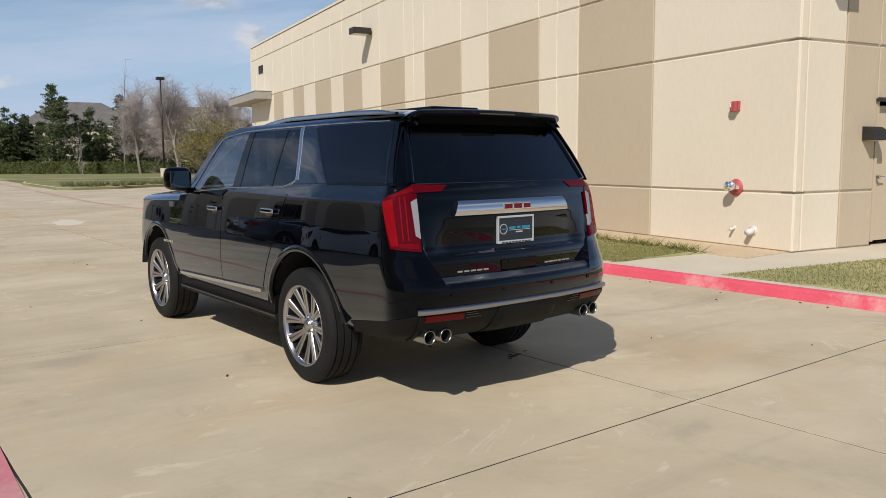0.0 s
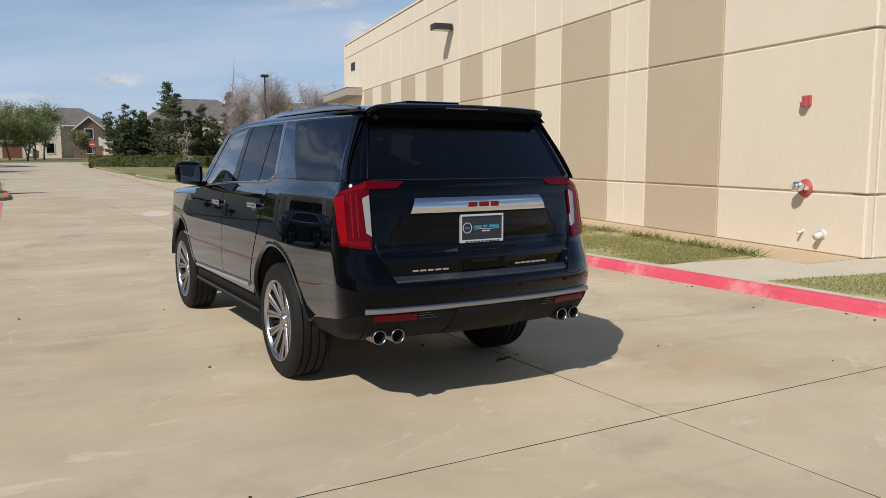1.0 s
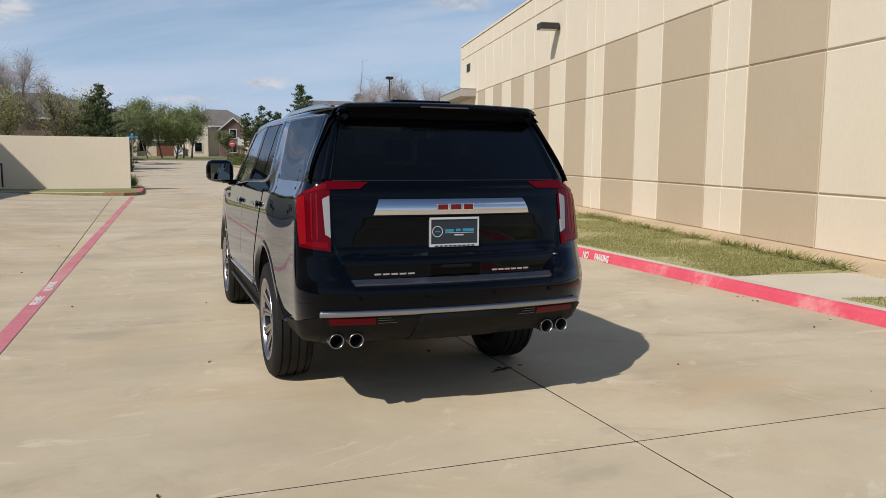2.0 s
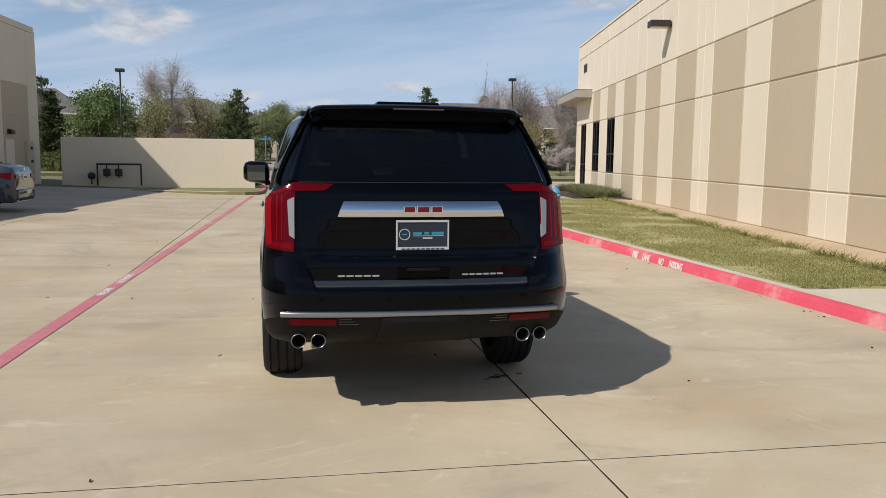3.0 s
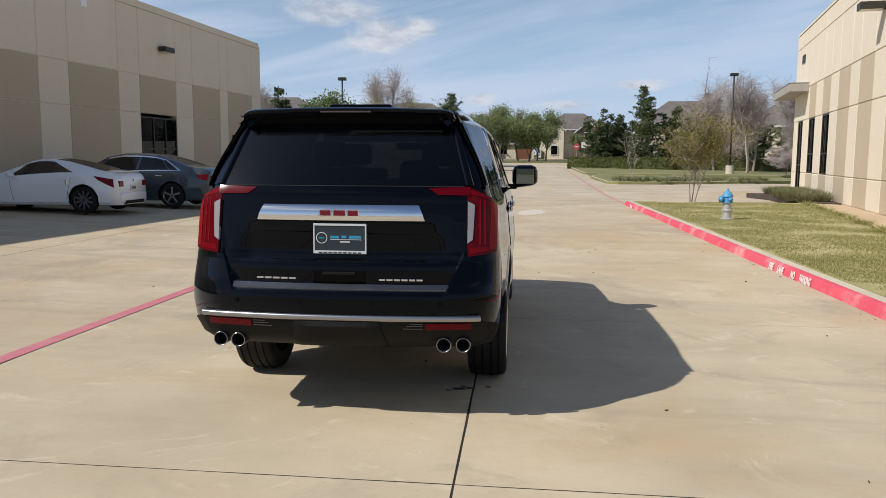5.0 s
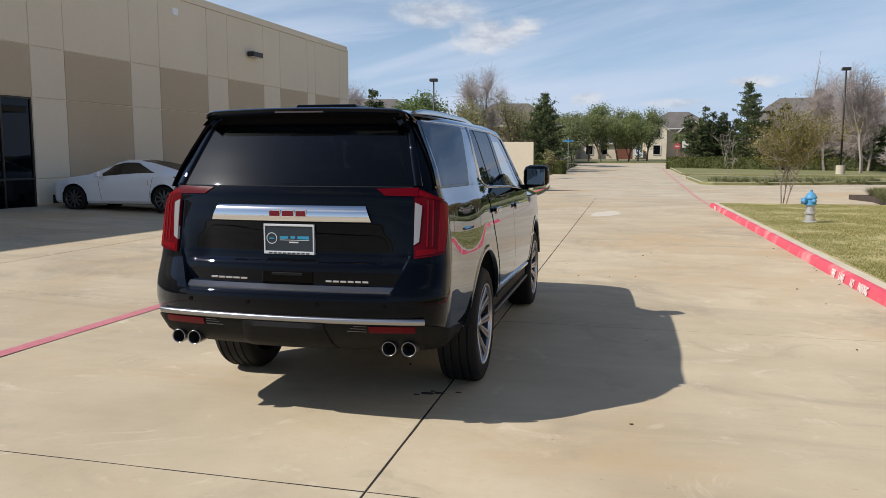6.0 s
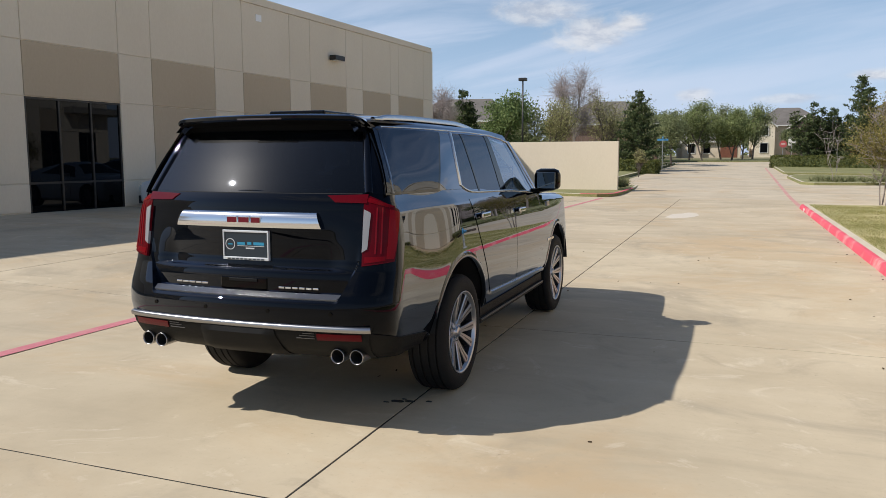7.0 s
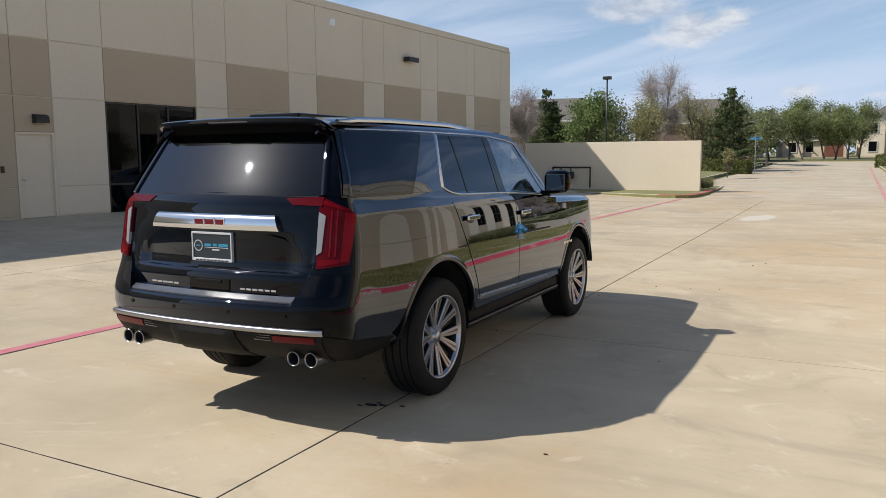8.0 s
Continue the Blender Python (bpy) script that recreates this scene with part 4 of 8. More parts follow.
def patch(name, f, nu, nv, out, back, material, parent, label="", side=1, smooth=True, flip=False):
    """A curved plate laid on a surface f(u, v): its face stands out metres proud, its rim goes back."""
    def at(u, v):
        p = f(u, v)
        e = 0.004
        du = f(min(u + e, 1), v) - f(max(u - e, 0), v)
        dv = f(u, min(v + e, 1)) - f(u, max(v - e, 0))
        n = du.cross(dv)
        if n.length < 1e-12:
            n = Vector((0, -1, 0))
        n.normalize()
        if flip:
            n = -n
        return p, n
    top, low = [], []
    for j in range(nv + 1):
        for i in range(nu + 1):
            u, v = i / nu, j / nv
            p, n = at(u, v)
            o = out(u, v) if callable(out) else out
            top.append(p + n * o)
            low.append(p + n * back)
    vs = top + low
    w, N = nu + 1, len(top)
    fs = [(j * w + i, j * w + i + 1, (j + 1) * w + i + 1, (j + 1) * w + i) for j in range(nv) for i in range(nu)]
    rim = [i for i in range(nu)] + [j * w + nu for j in range(nv)] + [nv * w + i for i in range(nu, 0, -1)] + [j * w for j in range(nv, 0, -1)]
    fs += [(a, a + N, b + N, b) for a, b in zip(rim, rim[1:] + rim[:1])]
    if flip:
        fs = [q[::-1] for q in fs]
    if side < 0:
        vs = [Vector((-v.x, v.y, v.z)) for v in vs]
        fs = [q[::-1] for q in fs]
    ob = mesh(name, vs, fs, material, parent, label, smooth)
    if smooth:
        ob.data.set_sharp_from_angle(angle=radians(35))
    return ob


def bil(c, u, v):
    """Bilinear blend of four corners: low start, low end, high end, high start."""
    return [(c[0][k] * (1 - u) + c[1][k] * u) * (1 - v) + (c[3][k] * (1 - u) + c[2][k] * u) * v for k in (0, 1)]


def side_patch(name, c, material, parent, out=0.004, back=-0.03, side=1, nu=8, nv=6, label=""):
    def f(u, v):
        y, z = bil(c, u, v)
        return Vector((side_x(y, z), y, z))
    return patch(name, f, nu, nv, out, back, material, parent, label, side)


def rear_patch(name, c, material, parent, out=0.004, back=-0.02, nu=10, nv=4, label="", smooth=True):
    def f(u, v):
        x, z = bil(c, u, v)
        return Vector((x, rear_y(x, z), z))
    return patch(name, f, nu, nv, out, back, material, parent, label, 1, smooth)


def wrap_patch(name, c, material, parent, out=0.004, back=-0.02, side=1, nu=10, nv=8, label=""):
    def f(u, v):
        s, z = bil(c, u, v)
        return skin(s, z)
    return patch(name, f, nu, nv, out, back, material, parent, label, side)


def ribbon(name, pts, width, material, parent, side=1, out=0.010, label=""):
    """A narrow moulding along a line of (y, z) points on the body side."""
    n = len(pts)
    def f(u, v):
        k = min(int(u * (n - 1)), n - 2)
        t = u * (n - 1) - k
        a, b = pts[k], pts[k + 1]
        p0, p1 = pts[max(k - 1, 0)], pts[min(k + 2, n - 1)]
        d = Vector((p1[0] - p0[0], p1[1] - p0[1])).normalized()
        y, z = a[0] + (b[0] - a[0]) * t, a[1] + (b[1] - a[1]) * t
        y, z = y - d.y * width * (v - 0.5), z + d.x * width * (v - 0.5)
        return Vector((side_x(y, z), y, z))
    return patch(name, f, (n - 1) * 3, 6, lambda u, v: out * (0.35 + 0.65 * math.sqrt(max(0.0, 1 - (2 * v - 1) ** 2))), -0.004, material, parent, label, side)


def drop(y):
    """How far the beltline has come down by y."""
    return 0.062 * max(min(y, 2.2) - 0.2, 0.0) + 0.045 * max(y - 2.2, 0.0)


def suv_shell(suv):
    """Lower body: a skin round the car from sills to beltline with round wheel arches cut in, and the bonnet on top."""
    levels = [0.47, 0.485, 0.505, 0.54, 0.58, 0.62, 0.66, 0.70, 0.74, 0.78, 0.805, 0.82, 0.828, 0.842, 0.856, 0.868, 0.89, 0.93, 0.965, 0.982, 0.990, 0.996, 1.003, 1.012, 1.022, 1.034, 1.043, 1.053, 1.065, 1.08, 1.10, 1.12, 1.14, 1.16, 1.18, 1.20, 1.22, 1.235, 1.26, 1.285, 1.305, 1.322, 1.335, 1.347, 1.36, 1.38, 1.41, 1.44, 1.455]
    half = []
    for zn in levels:
        row = []
        w, c, r = half_width(zn), float(np.interp(zn, CAR_Z, CAR_C)), float(np.interp(zn, CAR_Z, CAR_T))
        flat = w - c
        ge = gate_edge(zn)
        for i in range(42):
            row.append(skin((ge - 0.008) * i / 41, zn))
        for i in range(10):
            q = ge + 0.008 + (flat - ge - 0.008) * i / 10 if flat > ge + 0.01 else ge - 0.008 + (flat - ge + 0.008) * (i + 1) / 11
            row.append(skin(q, zn))
        for i in range(9):
            row.append(skin(flat + c * math.pi / 2 * i / 9, zn))
        y0, y1 = r + c, 3.55
        for i in range(131):
            y = y0 + (y1 - y0) * i / 130
            z = zn - drop(y) * max(zn - 1.0, 0) / 0.46
            round_off = 0.075 * ease(1.33, 1.455, zn) * ease(2.1, 2.6, y)
            row.append(Vector((side_x(y, z) - round_off, y, z - 0.02 * ease(1.40, 1.455, zn) * ease(2.1, 2.6, y))))
        xe, ze = row[-1].x, row[-1].z
        nose = 0.40 + 0.10 * ease(1.25, 0.75, zn) - 0.05 * ease(0.6, 0.44, zn) - 0.10 * ease(1.33, 1.455, zn)
        for i in range(1, 13):
            a = math.pi / 2 * i / 12
            row.append(Vector((xe * math.cos(a), y1 + nose * math.sin(a) ** 0.8, ze - 0.02 * math.sin(a))))
        half.append(row)
    n = len(half[0])
    vs, fs = [], []
    for row in half:
        vs += row
    N = len(vs)
    vs += [Vector((-v.x, v.y, v.z)) for v in vs]
    for j in range(len(levels) - 1):
        for i in range(n - 1):
            a, b, c2, d = j * n + i, j * n + i + 1, (j + 1) * n + i + 1, (j + 1) * n + i
            fs.append((a, b, c2, d))
            fs.append((a + N, d + N, c2 + N, b + N))
    # wheel arches
    R = 0.535
    def centre(v):
        return 0.0 if v.y < 1.5 else 3.07
    def inside(v):
        return abs(v.x) > 0.6 and (v.y - centre(v)) ** 2 + (v.z - 0.43) ** 2 < R * R
    flags = [inside(v) for v in vs]
    fs = [q for q in fs if not all(flags[k] for k in q)]
    for k, v in enumerate(vs):
        if flags[k]:
            dy, dz = v.y - centre(v), v.z - 0.43
            s = R / max(math.hypot(dy, dz), 1e-6)
            vs[k] = Vector((v.x, centre(v) + dy * s, max(0.43 + dz * s, 0.45)))
    # bonnet and cowl cap
    top = (len(levels) - 1) * n
    M = 8
    base = len(vs)
    for i in range(n):
        p = vs[top + i]
        for m in range(1, M):
            t = -1 + 2 * m / M
            crown = 0.05 * ease(2.2, 2.9, p.y) * (1 - t * t) + 0.01 * (1 - t * t)
            vs.append(Vector((-p.x * t, p.y, p.z + crown)))
    def capv(i, m):
        return top + i if m == 0 else (top + N + i if m == M else base + i * (M - 1) + m - 1)
    for i in range(n - 1):
        for m in range(M):
            fs.append((capv(i, m), capv(i + 1, m), capv(i + 1, m + 1), capv(i, m + 1)))
    ob = mesh("body", vs, fs, PAINT, suv, "", True)
    ob.data.set_sharp_from_angle(angle=radians(28))
    return ob


def wheel(suv, x, y, side, name="wheel"):
    """Tyre, alloy rim with six forked spokes, hub cap and brake disc; the axle lies along x."""
    w = empty(name)
    w.parent = suv
    m = Matrix.Translation((x, y, 0.415)) @ pose(0, 0, 0, 0, 90 * side, 0)
    w.matrix_basis = m
    bm = bmesh.new()
    tw = 0.14
    prof = [(0.285, -tw + 0.012), (0.300, -tw + 0.004), (0.33, -tw), (0.37, -tw + 0.002), (0.395, -tw + 0.012), (0.408, -tw + 0.03)]
    for g in (-0.085, -0.03, 0.03, 0.085):
        prof += [(0.4145, g - 0.007), (0.403, g - 0.005), (0.403, g + 0.005), (0.4145, g + 0.007)]
    prof += [(0.408, tw - 0.03), (0.395, tw - 0.012), (0.37, tw - 0.002), (0.33, tw), (0.300, tw - 0.004), (0.285, tw - 0.012)]
    add_lathe(bm, prof, Matrix(), 56)
    tyre = part("tyre", bm, RUBBER, w, "", True)
    tyre.data.set_sharp_from_angle(angle=radians(40))
    bm = bmesh.new()
    add_lathe(bm, [(0.292, tw - 0.010), (0.296, tw - 0.002), (0.288, tw - 0.002), (0.280, tw - 0.012), (0.272, tw - 0.03)], Matrix(), 56)
    part("rim_lip", bm, RIM_FACE, w, "", True)
    bm = bmesh.new()
    add_lathe(bm, [(0.273, tw - 0.03), (0.262, tw - 0.07), (0.255, -tw + 0.05), (0.275, -tw + 0.02)], Matrix(), 48)
    part("rim_barrel", bm, RIM_DARK, w, "", True)
    # six forks of two broad blades, each machined on its face with a grey channel down the middle
    for k in range(6):
        base = 60 * k + 15
        for d in (-1, 1):
            def blade(name, w0, w1, zup, material, r_in, r_out, deep):
                bm = bmesh.new()
                secs = []
                for q in range(7):
                    t = q / 6
                    r = r_in + (r_out - r_in) * t
                    a = radians(base + d * (5.5 + 9.0 * ((r - 0.05) / 0.23) ** 0.55))
                    hw = w0 + (w1 - w0) * t
                    z = tw - 0.058 + 0.040 * ((r - 0.05) / 0.23) ** 1.3 + zup
                    e, tdir = Vector((math.cos(a), math.sin(a), 0)), Vector((-math.sin(a), math.cos(a), 0))
                    secs.append([bm.verts.new(e * r + tdir * o + Vector((0, 0, z + h))) for o, h in ((-hw, -deep), (-hw, -0.005), (-hw + 0.004, 0.0), (hw - 0.004, 0.0), (hw, -0.005), (hw, -deep))])
                for s0, s1 in zip(secs, secs[1:]):
                    for q in range(6):
                        bm.faces.new((s0[q], s0[(q + 1) % 6], s1[(q + 1) % 6], s1[q]))
                bm.faces.new(secs[0][::-1])
                bm.faces.new(secs[-1])
                return part(name, bm, material, w)
            blade("spoke", 0.0150, 0.0330, 0.0, RIM_FACE, 0.05, 0.279, 0.045)
            blade("spoke_channel", 0.0030, 0.0120, 0.0012, RIM_MID, 0.09, 0.268, 0.004)
        # short dark web low between neighbouring forks
        bm = bmesh.new()
        a = radians(base + 30)
        e, tdir = Vector((math.cos(a), math.sin(a), 0)), Vector((-math.sin(a), math.cos(a), 0))
        secs = []
        for t in (0.0, 0.5, 1.0):
            c, hw, z = e * (0.06 + 0.215 * t), 0.009 + 0.005 * t, tw - 0.082 + 0.03 * t
            secs.append([bm.verts.new(c + tdir * q + Vector((0, 0, z + h))) for q, h in ((-hw, -0.03), (-hw, -0.004), (hw, -0.004), (hw, -0.03))])
        for s0, s1 in zip(secs, secs[1:]):
            for q in range(4):
                bm.faces.new((s0[q], s0[(q + 1) % 4], s1[(q + 1) % 4], s1[q]))
        part("slim_spoke", bm, RIM_DARK, w)
    bm = bmesh.new()
    add_lathe(bm, [(0.0, tw - 0.035), (0.033, tw - 0.036), (0.038, tw - 0.042), (0.038, tw - 0.055), (0.085, tw - 0.062), (0.09, tw - 0.10)], Matrix(), 28)
    part("hub", bm, RIM_FACE, w, "", True)
    for k in range(6):
        a = radians(60 * k)
        bm = bmesh.new()
        add_tube(bm, (0.062 * math.cos(a), 0.062 * math.sin(a), tw - 0.062), (0.062 * math.cos(a), 0.062 * math.sin(a), tw - 0.045), 0.009, seg=6)
        part("lug_nut", bm, CHROME, w)
    bm = bmesh.new()
    add_lathe(bm, [(0.08, 0.02), (0.19, 0.02), (0.19, -0.01), (0.08, -0.01)], Matrix(), 36)
    part("brake_disc", bm, SATIN, w)
    return w


def suv():
    car = tagged(empty("suv", pose(3.354, 4.59, 0, 0, 0, 0.4)), "shiny black full-size luxury SUV parked on pale concrete", "car")
    suv_shell(car)
    # wells and underbody
    for s in (-1, 1):
        for y in (0.0, 3.07):
            bm = bmesh.new()
            add_lathe(bm, [(0.56, 0.99), (0.545, 0.90), (0.54, 0.55), (0.0, 0.55)], Matrix.Translation((0, y, 0.43)) @ pose(0, 0, 0, 0, 90 * s, 0), 40)
            dead = [v for v in bm.verts if v.co.z < 0.46]
            bmesh.ops.delete(bm, geom=dead, context="VERTS")
            part("wheel_well", bm, WELL, car, "", True)
            # arch lip
            bm = bmesh.new()
            prev = None
            for k in range(41):
                a = radians(8 + 164 * k / 40)
                cy, cz = math.cos(a), math.sin(a)
                ring = []
                for r, o in ((0.520, -0.03), (0.522, 0.004), (0.532, 0.008), (0.552, 0.005), (0.566, 0.0)):
                    yy, zz = y + r * cy, 0.43 + r * cz
                    ring.append(bm.verts.new((s * (side_x(yy, max(zz, 0.46)) + o), yy, zz)))
                if prev:
                    for q in range(4):
                        f = (prev[q], prev[q + 1], ring[q + 1], ring[q])
                        bm.faces.new(f if s > 0 else f[::-1])
                prev = ring
            part("arch_lip", bm, PAINT, car, "", True)
    bm = bmesh.new()
    add_box(bm, (-0.90, 0.50, 0.34), (0.90, 2.55, 0.50), 0.03)
    add_box(bm, (-0.70, -0.95, 0.49), (0.70, 0.5, 0.62), 0.03)
    add_box(bm, (-0.70, 2.55, 0.32), (0.70, 3.7, 0.60), 0.03)
    part("underbody", bm, WELL, car)
    bm = bmesh.new()
    add_lathe(bm, [(0.0, 0.42), (0.33, 0.42), (0.38, 0.45), (0.38, 0.57), (0.0, 0.58)], Matrix.Translation((0.0, -0.62, 0.0)), 32)
    part("spare_wheel", bm, RUBBER, car, "", True)
    bm = bmesh.new()
    add_tube(bm, (-0.72, 0, 0.40), (0.72, 0, 0.40), 0.05, seg=14)
    bmesh.ops.create_icosphere(bm, subdivisions=2, radius=0.15, matrix=Matrix.Translation((0.08, 0, 0.40)))
    part("rear_axle", bm, WELL, car, "", True)
    bm = bmesh.new()
    add_tube(bm, (-0.40, -1.00, 0.53), (0.42, -1.00, 0.53), 0.08, seg=18)
    part("muffler", bm, WELL, car, "", True)
    for x, y in ((0.855, 0.0), (0.855, 3.07)):
        wheel(car, x, y, 1)
        wheel(car, -x, y, -1)

    # roof, with its spoiler
    bm = bmesh.new()
    ny, nx = 40, 36
    ys = [-0.90 + (1.95 + 0.90) * j / ny for j in range(ny + 1)]
    grid = []
    for y in ys:
        row = []
        w = 0.742 - 0.026 * ease(0.0, -0.9, y) - 0.02 * ease(0.8, 1.9, y)
        fall = 0.085 * ease(1.0, 2.1, y) + 0.022 * ease(-0.3, -0.95, y)
        for i in range(nx + 1):
            t = -1 + 2 * i / nx
            row.append(bm.verts.new((w * t, y, 1.952 - fall - 0.022 * t * t - 0.085 * abs(t) ** 9)))
        grid.append(row)
    for a, b in zip(grid, grid[1:]):
        for i in range(nx):
            bm.faces.new((a[i], a[i + 1], b[i + 1], b[i]))
    part("roof", bm, PAINT, car, "", True)
    # tailgate spoiler: flush with the roof, closed cheeks running down onto the rear pillars
    bm = bmesh.new()
    secs = []
    for i in range(41):
        t = -1 + 2 * i / 40
        e = ease(0.93, 1.0, abs(t))
        back = -1.005 + 0.045 * t * t + 0.02 * e
        xb, xf = 0.662 * t, 0.718 * t
        zb = 1.925 - 0.014 * t * t - 0.016 * e
        zf = 1.930 - 0.022 * t * t - 0.080 * abs(t) ** 9 + 0.006
        low = 1.812 + 0.004 * t * t
        secs.append([bm.verts.new(p) for p in ((xf, -0.78, zf), (xf * 0.4 + xb * 0.6, -0.90, zf * 0.35 + zb * 0.65 + 0.002), (xb, back + 0.015, zb), (xb, back, zb - 0.008), (xb, back + 0.003, zb - 0.026), (xb * 0.995, back + 0.022, zb - 0.036), (xb * 0.99, rear_y(xb * 0.99, zb - 0.07) - 0.03, zb - 0.060 - 0.03 * e), (xb * 0.985, rear_y(xb * 0.985, low) + 0.02, low))])
    for a, b in zip(secs, secs[1:]):
        for q in range(5):
            bm.faces.new((a[q], a[q + 1], b[q + 1], b[q]))
    under = bmesh.new()
    low = [[under.verts.new(v.co) for v in sec[5:8]] for sec in secs]
    for a, b in zip(low, low[1:]):
        for q in range(2):
            under.faces.new((a[q], a[q + 1], b[q + 1], b[q]))
    for k in (0, -1):
        e, sg = secs[k], (1 if k else -1)
        foot = bm.verts.new((sg * 0.712, -0.78, 1.800))
        for a, b in zip(e, e[1:]):
            bm.faces.new((foot, a, b) if sg > 0 else (foot, b, a))
    spoiler = part("spoiler", bm, PAINT, car, "", True)
    spoiler.data.set_sharp_from_angle(angle=radians(40))
    part("spoiler_underside", under, MATT, spoiler, "matt black underside of the spoiler")
    box("brake_light", (-0.16, -1.004, 1.892), (0.16, -0.985, 1.902), LAMP_GREY, spoiler, bevel=0.002)
    for s in (-1, 1):
        # low satin roof rail
        bm = bmesh.new()
        rings = []
        for k in range(33):
            t = k / 32
            y = -0.76 + 2.26 * t
            lift = 0.022 * ease(0, 0.10, t) * ease(1.0, 0.80, t)
            z = 1.893 - 0.052 * ease(0.62, 1.0, t) + (0.012 * ease(0.0, 0.3, t))
            x = 0.662 - 0.006 * t
            prof = ((x + 0.016, z + 0.002), (x + 0.016, z + 0.006 + lift), (x + 0.008, z + 0.014 + lift), (x - 0.008, z + 0.014 + lift), (x - 0.014, z + 0.006 + lift), (x - 0.015, z + 0.0))
            rings.append([bm.verts.new((s * px, y, pz)) for px, pz in prof])
        for a, b in zip(rings, rings[1:]):
            for q in range(5):
                f = (a[q], a[q + 1], b[q + 1], b[q])
                bm.faces.new(f[::-1] if s > 0 else f)
        part("roof_rail", bm, BRIGHT, car, "satin chrome roof rail", True)
    bm = bmesh.new()
    add_box(bm, (-0.215, -0.56, 1.925), (0.215, 0.75, 1.972), 0.014)
    part("sunroof", bm, TRIM, car)

    # sides: roof sill, pillars, windows, doors
    for s in (1, -1):
        sp = lambda n, c, mat, out=0.004, back=-0.03, nu=8, nv=5, label="", par=car: side_patch(n, c, mat, par, out, back, s, nu, max(nv, 9), label)
        sp("roof_sill", [(-0.93, 1.83), (1.25, 1.83), (1.25, 1.888), (-0.90, 1.888)], PAINT, nu=20, nv=3)
        sp("roof_sill_front", [(1.25, 1.83), (1.72, 1.795), (1.70, 1.85), (1.25, 1.888)], PAINT, nu=8, nv=3)
        wrap_patch("d_pillar", [(0.742, 1.445), (side_s(-0.90, 1.445), 1.445), (side_s(-0.80, 1.85), 1.85), (0.630, 1.85)], PAINT, car, 0.004, -0.03, s, 14, 8)
        sp("c_pillar", [(-0.30, 1.44), (0.15, 1.43), (0.29, 1.842), (0.06, 1.842)], PAINT, out=0.004)
        sp("b_pillar", [(1.105, 1.375), (1.255, 1.36), (1.20, 1.840), (1.095, 1.840)], TRIM, out=0.003)
        sp("a_pillar", [(2.14, 1.31), (2.34, 1.30), (1.80, 1.80), (1.70, 1.80)], PAINT, out=0.004)
        # glass, with a black border round the rear quarter pane
        sp("pane_border", [(-1.03, 1.437), (-0.275, 1.432), (0.085, 1.842), (-0.875, 1.842)], TRIM, out=0.0045, back=-0.006, nv=8)
        sp("rear_quarter_glass", [(-1.015, 1.452), (-0.300, 1.448), (0.050, 1.834), (-0.855, 1.834)], CAR_GLASS, out=0.0065, back=-0.002)
        sp("quarter_light", [(0.17, 1.43), (0.53, 1.405), (0.50, 1.838), (0.29, 1.838)], CAR_GLASS, out=0.0, back=-0.006)
        sp("rear_door_glass", [(0.56, 1.403), (1.105, 1.372), (1.095, 1.838), (0.53, 1.838)], CAR_GLASS, out=0.0, back=-0.006)
        sp("glass_divider", [(0.527, 1.403), (0.563, 1.403), (0.533, 1.838), (0.497, 1.838)], TRIM, out=0.003)
        sp("front_door_glass", [(1.25, 1.362), (2.14, 1.315), (1.72, 1.795), (1.195, 1.835)], FRONT_GLASS, out=0.0, back=-0.006)
        # bright mouldings, the belt sweeping up into the broad pillar strip
        belt = [(2.17, 1.322), (1.8, 1.345), (1.4, 1.368), (1.0, 1.382), (0.6, 1.392), (0.45, 1.397), (0.36, 1.402), (0.28, 1.414), (0.215, 1.432), (0.175, 1.450), (0.150, 1.468)]
        ribbon("belt_moulding", belt, 0.016, BRIGHT, car, s, 0.010, "chrome window moulding")
        ribbon("pillar_moulding", [(0.148, 1.452), (0.160, 1.50), (0.190, 1.60), (0.235, 1.72), (0.282, 1.836)], 0.046, BRIGHT, car, s, 0.012, "broad chrome pillar moulding")
        roofline = [(-0.76, 1.846), (-0.4, 1.850), (0.2, 1.851), (0.8, 1.849), (1.25, 1.840), (1.55, 1.815), (1.72, 1.785), (1.95, 1.59), (2.24, 1.325)]
        ribbon("roofline_moulding", roofline, 0.011, BRIGHT, car, s, 0.009, "chrome roofline moulding")
        # doors
        door = empty("rear_door"); door.parent = car
        sp("door_skin", [(0.62, 0.60), (1.393, 0.585), (1.393, 1.345), (0.235, 1.352)], PAINT, out=0.0035, back=-0.003, nu=14, nv=24, par=door)
        fd = empty("front_door"); fd.parent = car
        sp("door_skin", [(1.401, 0.585), (2.47, 0.565), (2.42, 1.285), (1.401, 1.345)], PAINT, out=0.0035, back=-0.003, nu=18, nv=24, par=fd)
        for d, y, z in ((door, 0.485, 1.224), (fd, 1.545, 1.198)):
            x = side_x(y, z)
            bm = bmesh.new()
            add_box(bm, (s * (x + 0.028) - 0.010, y - 0.105, z - 0.019), (s * (x + 0.028) + 0.010, y + 0.105, z + 0.019), 0.009)
            grip = part("door_handle", bm, BRIGHT, d, "chrome and black door handle")
            bm = bmesh.new()
            add_box(bm, (s * (x + 0.037) - 0.003, y - 0.082, z - 0.0095), (s * (x + 0.037) + 0.003, y + 0.082, z + 0.0095), 0.002)
            part("handle_insert", bm, PAINT, grip)
            bm = bmesh.new()
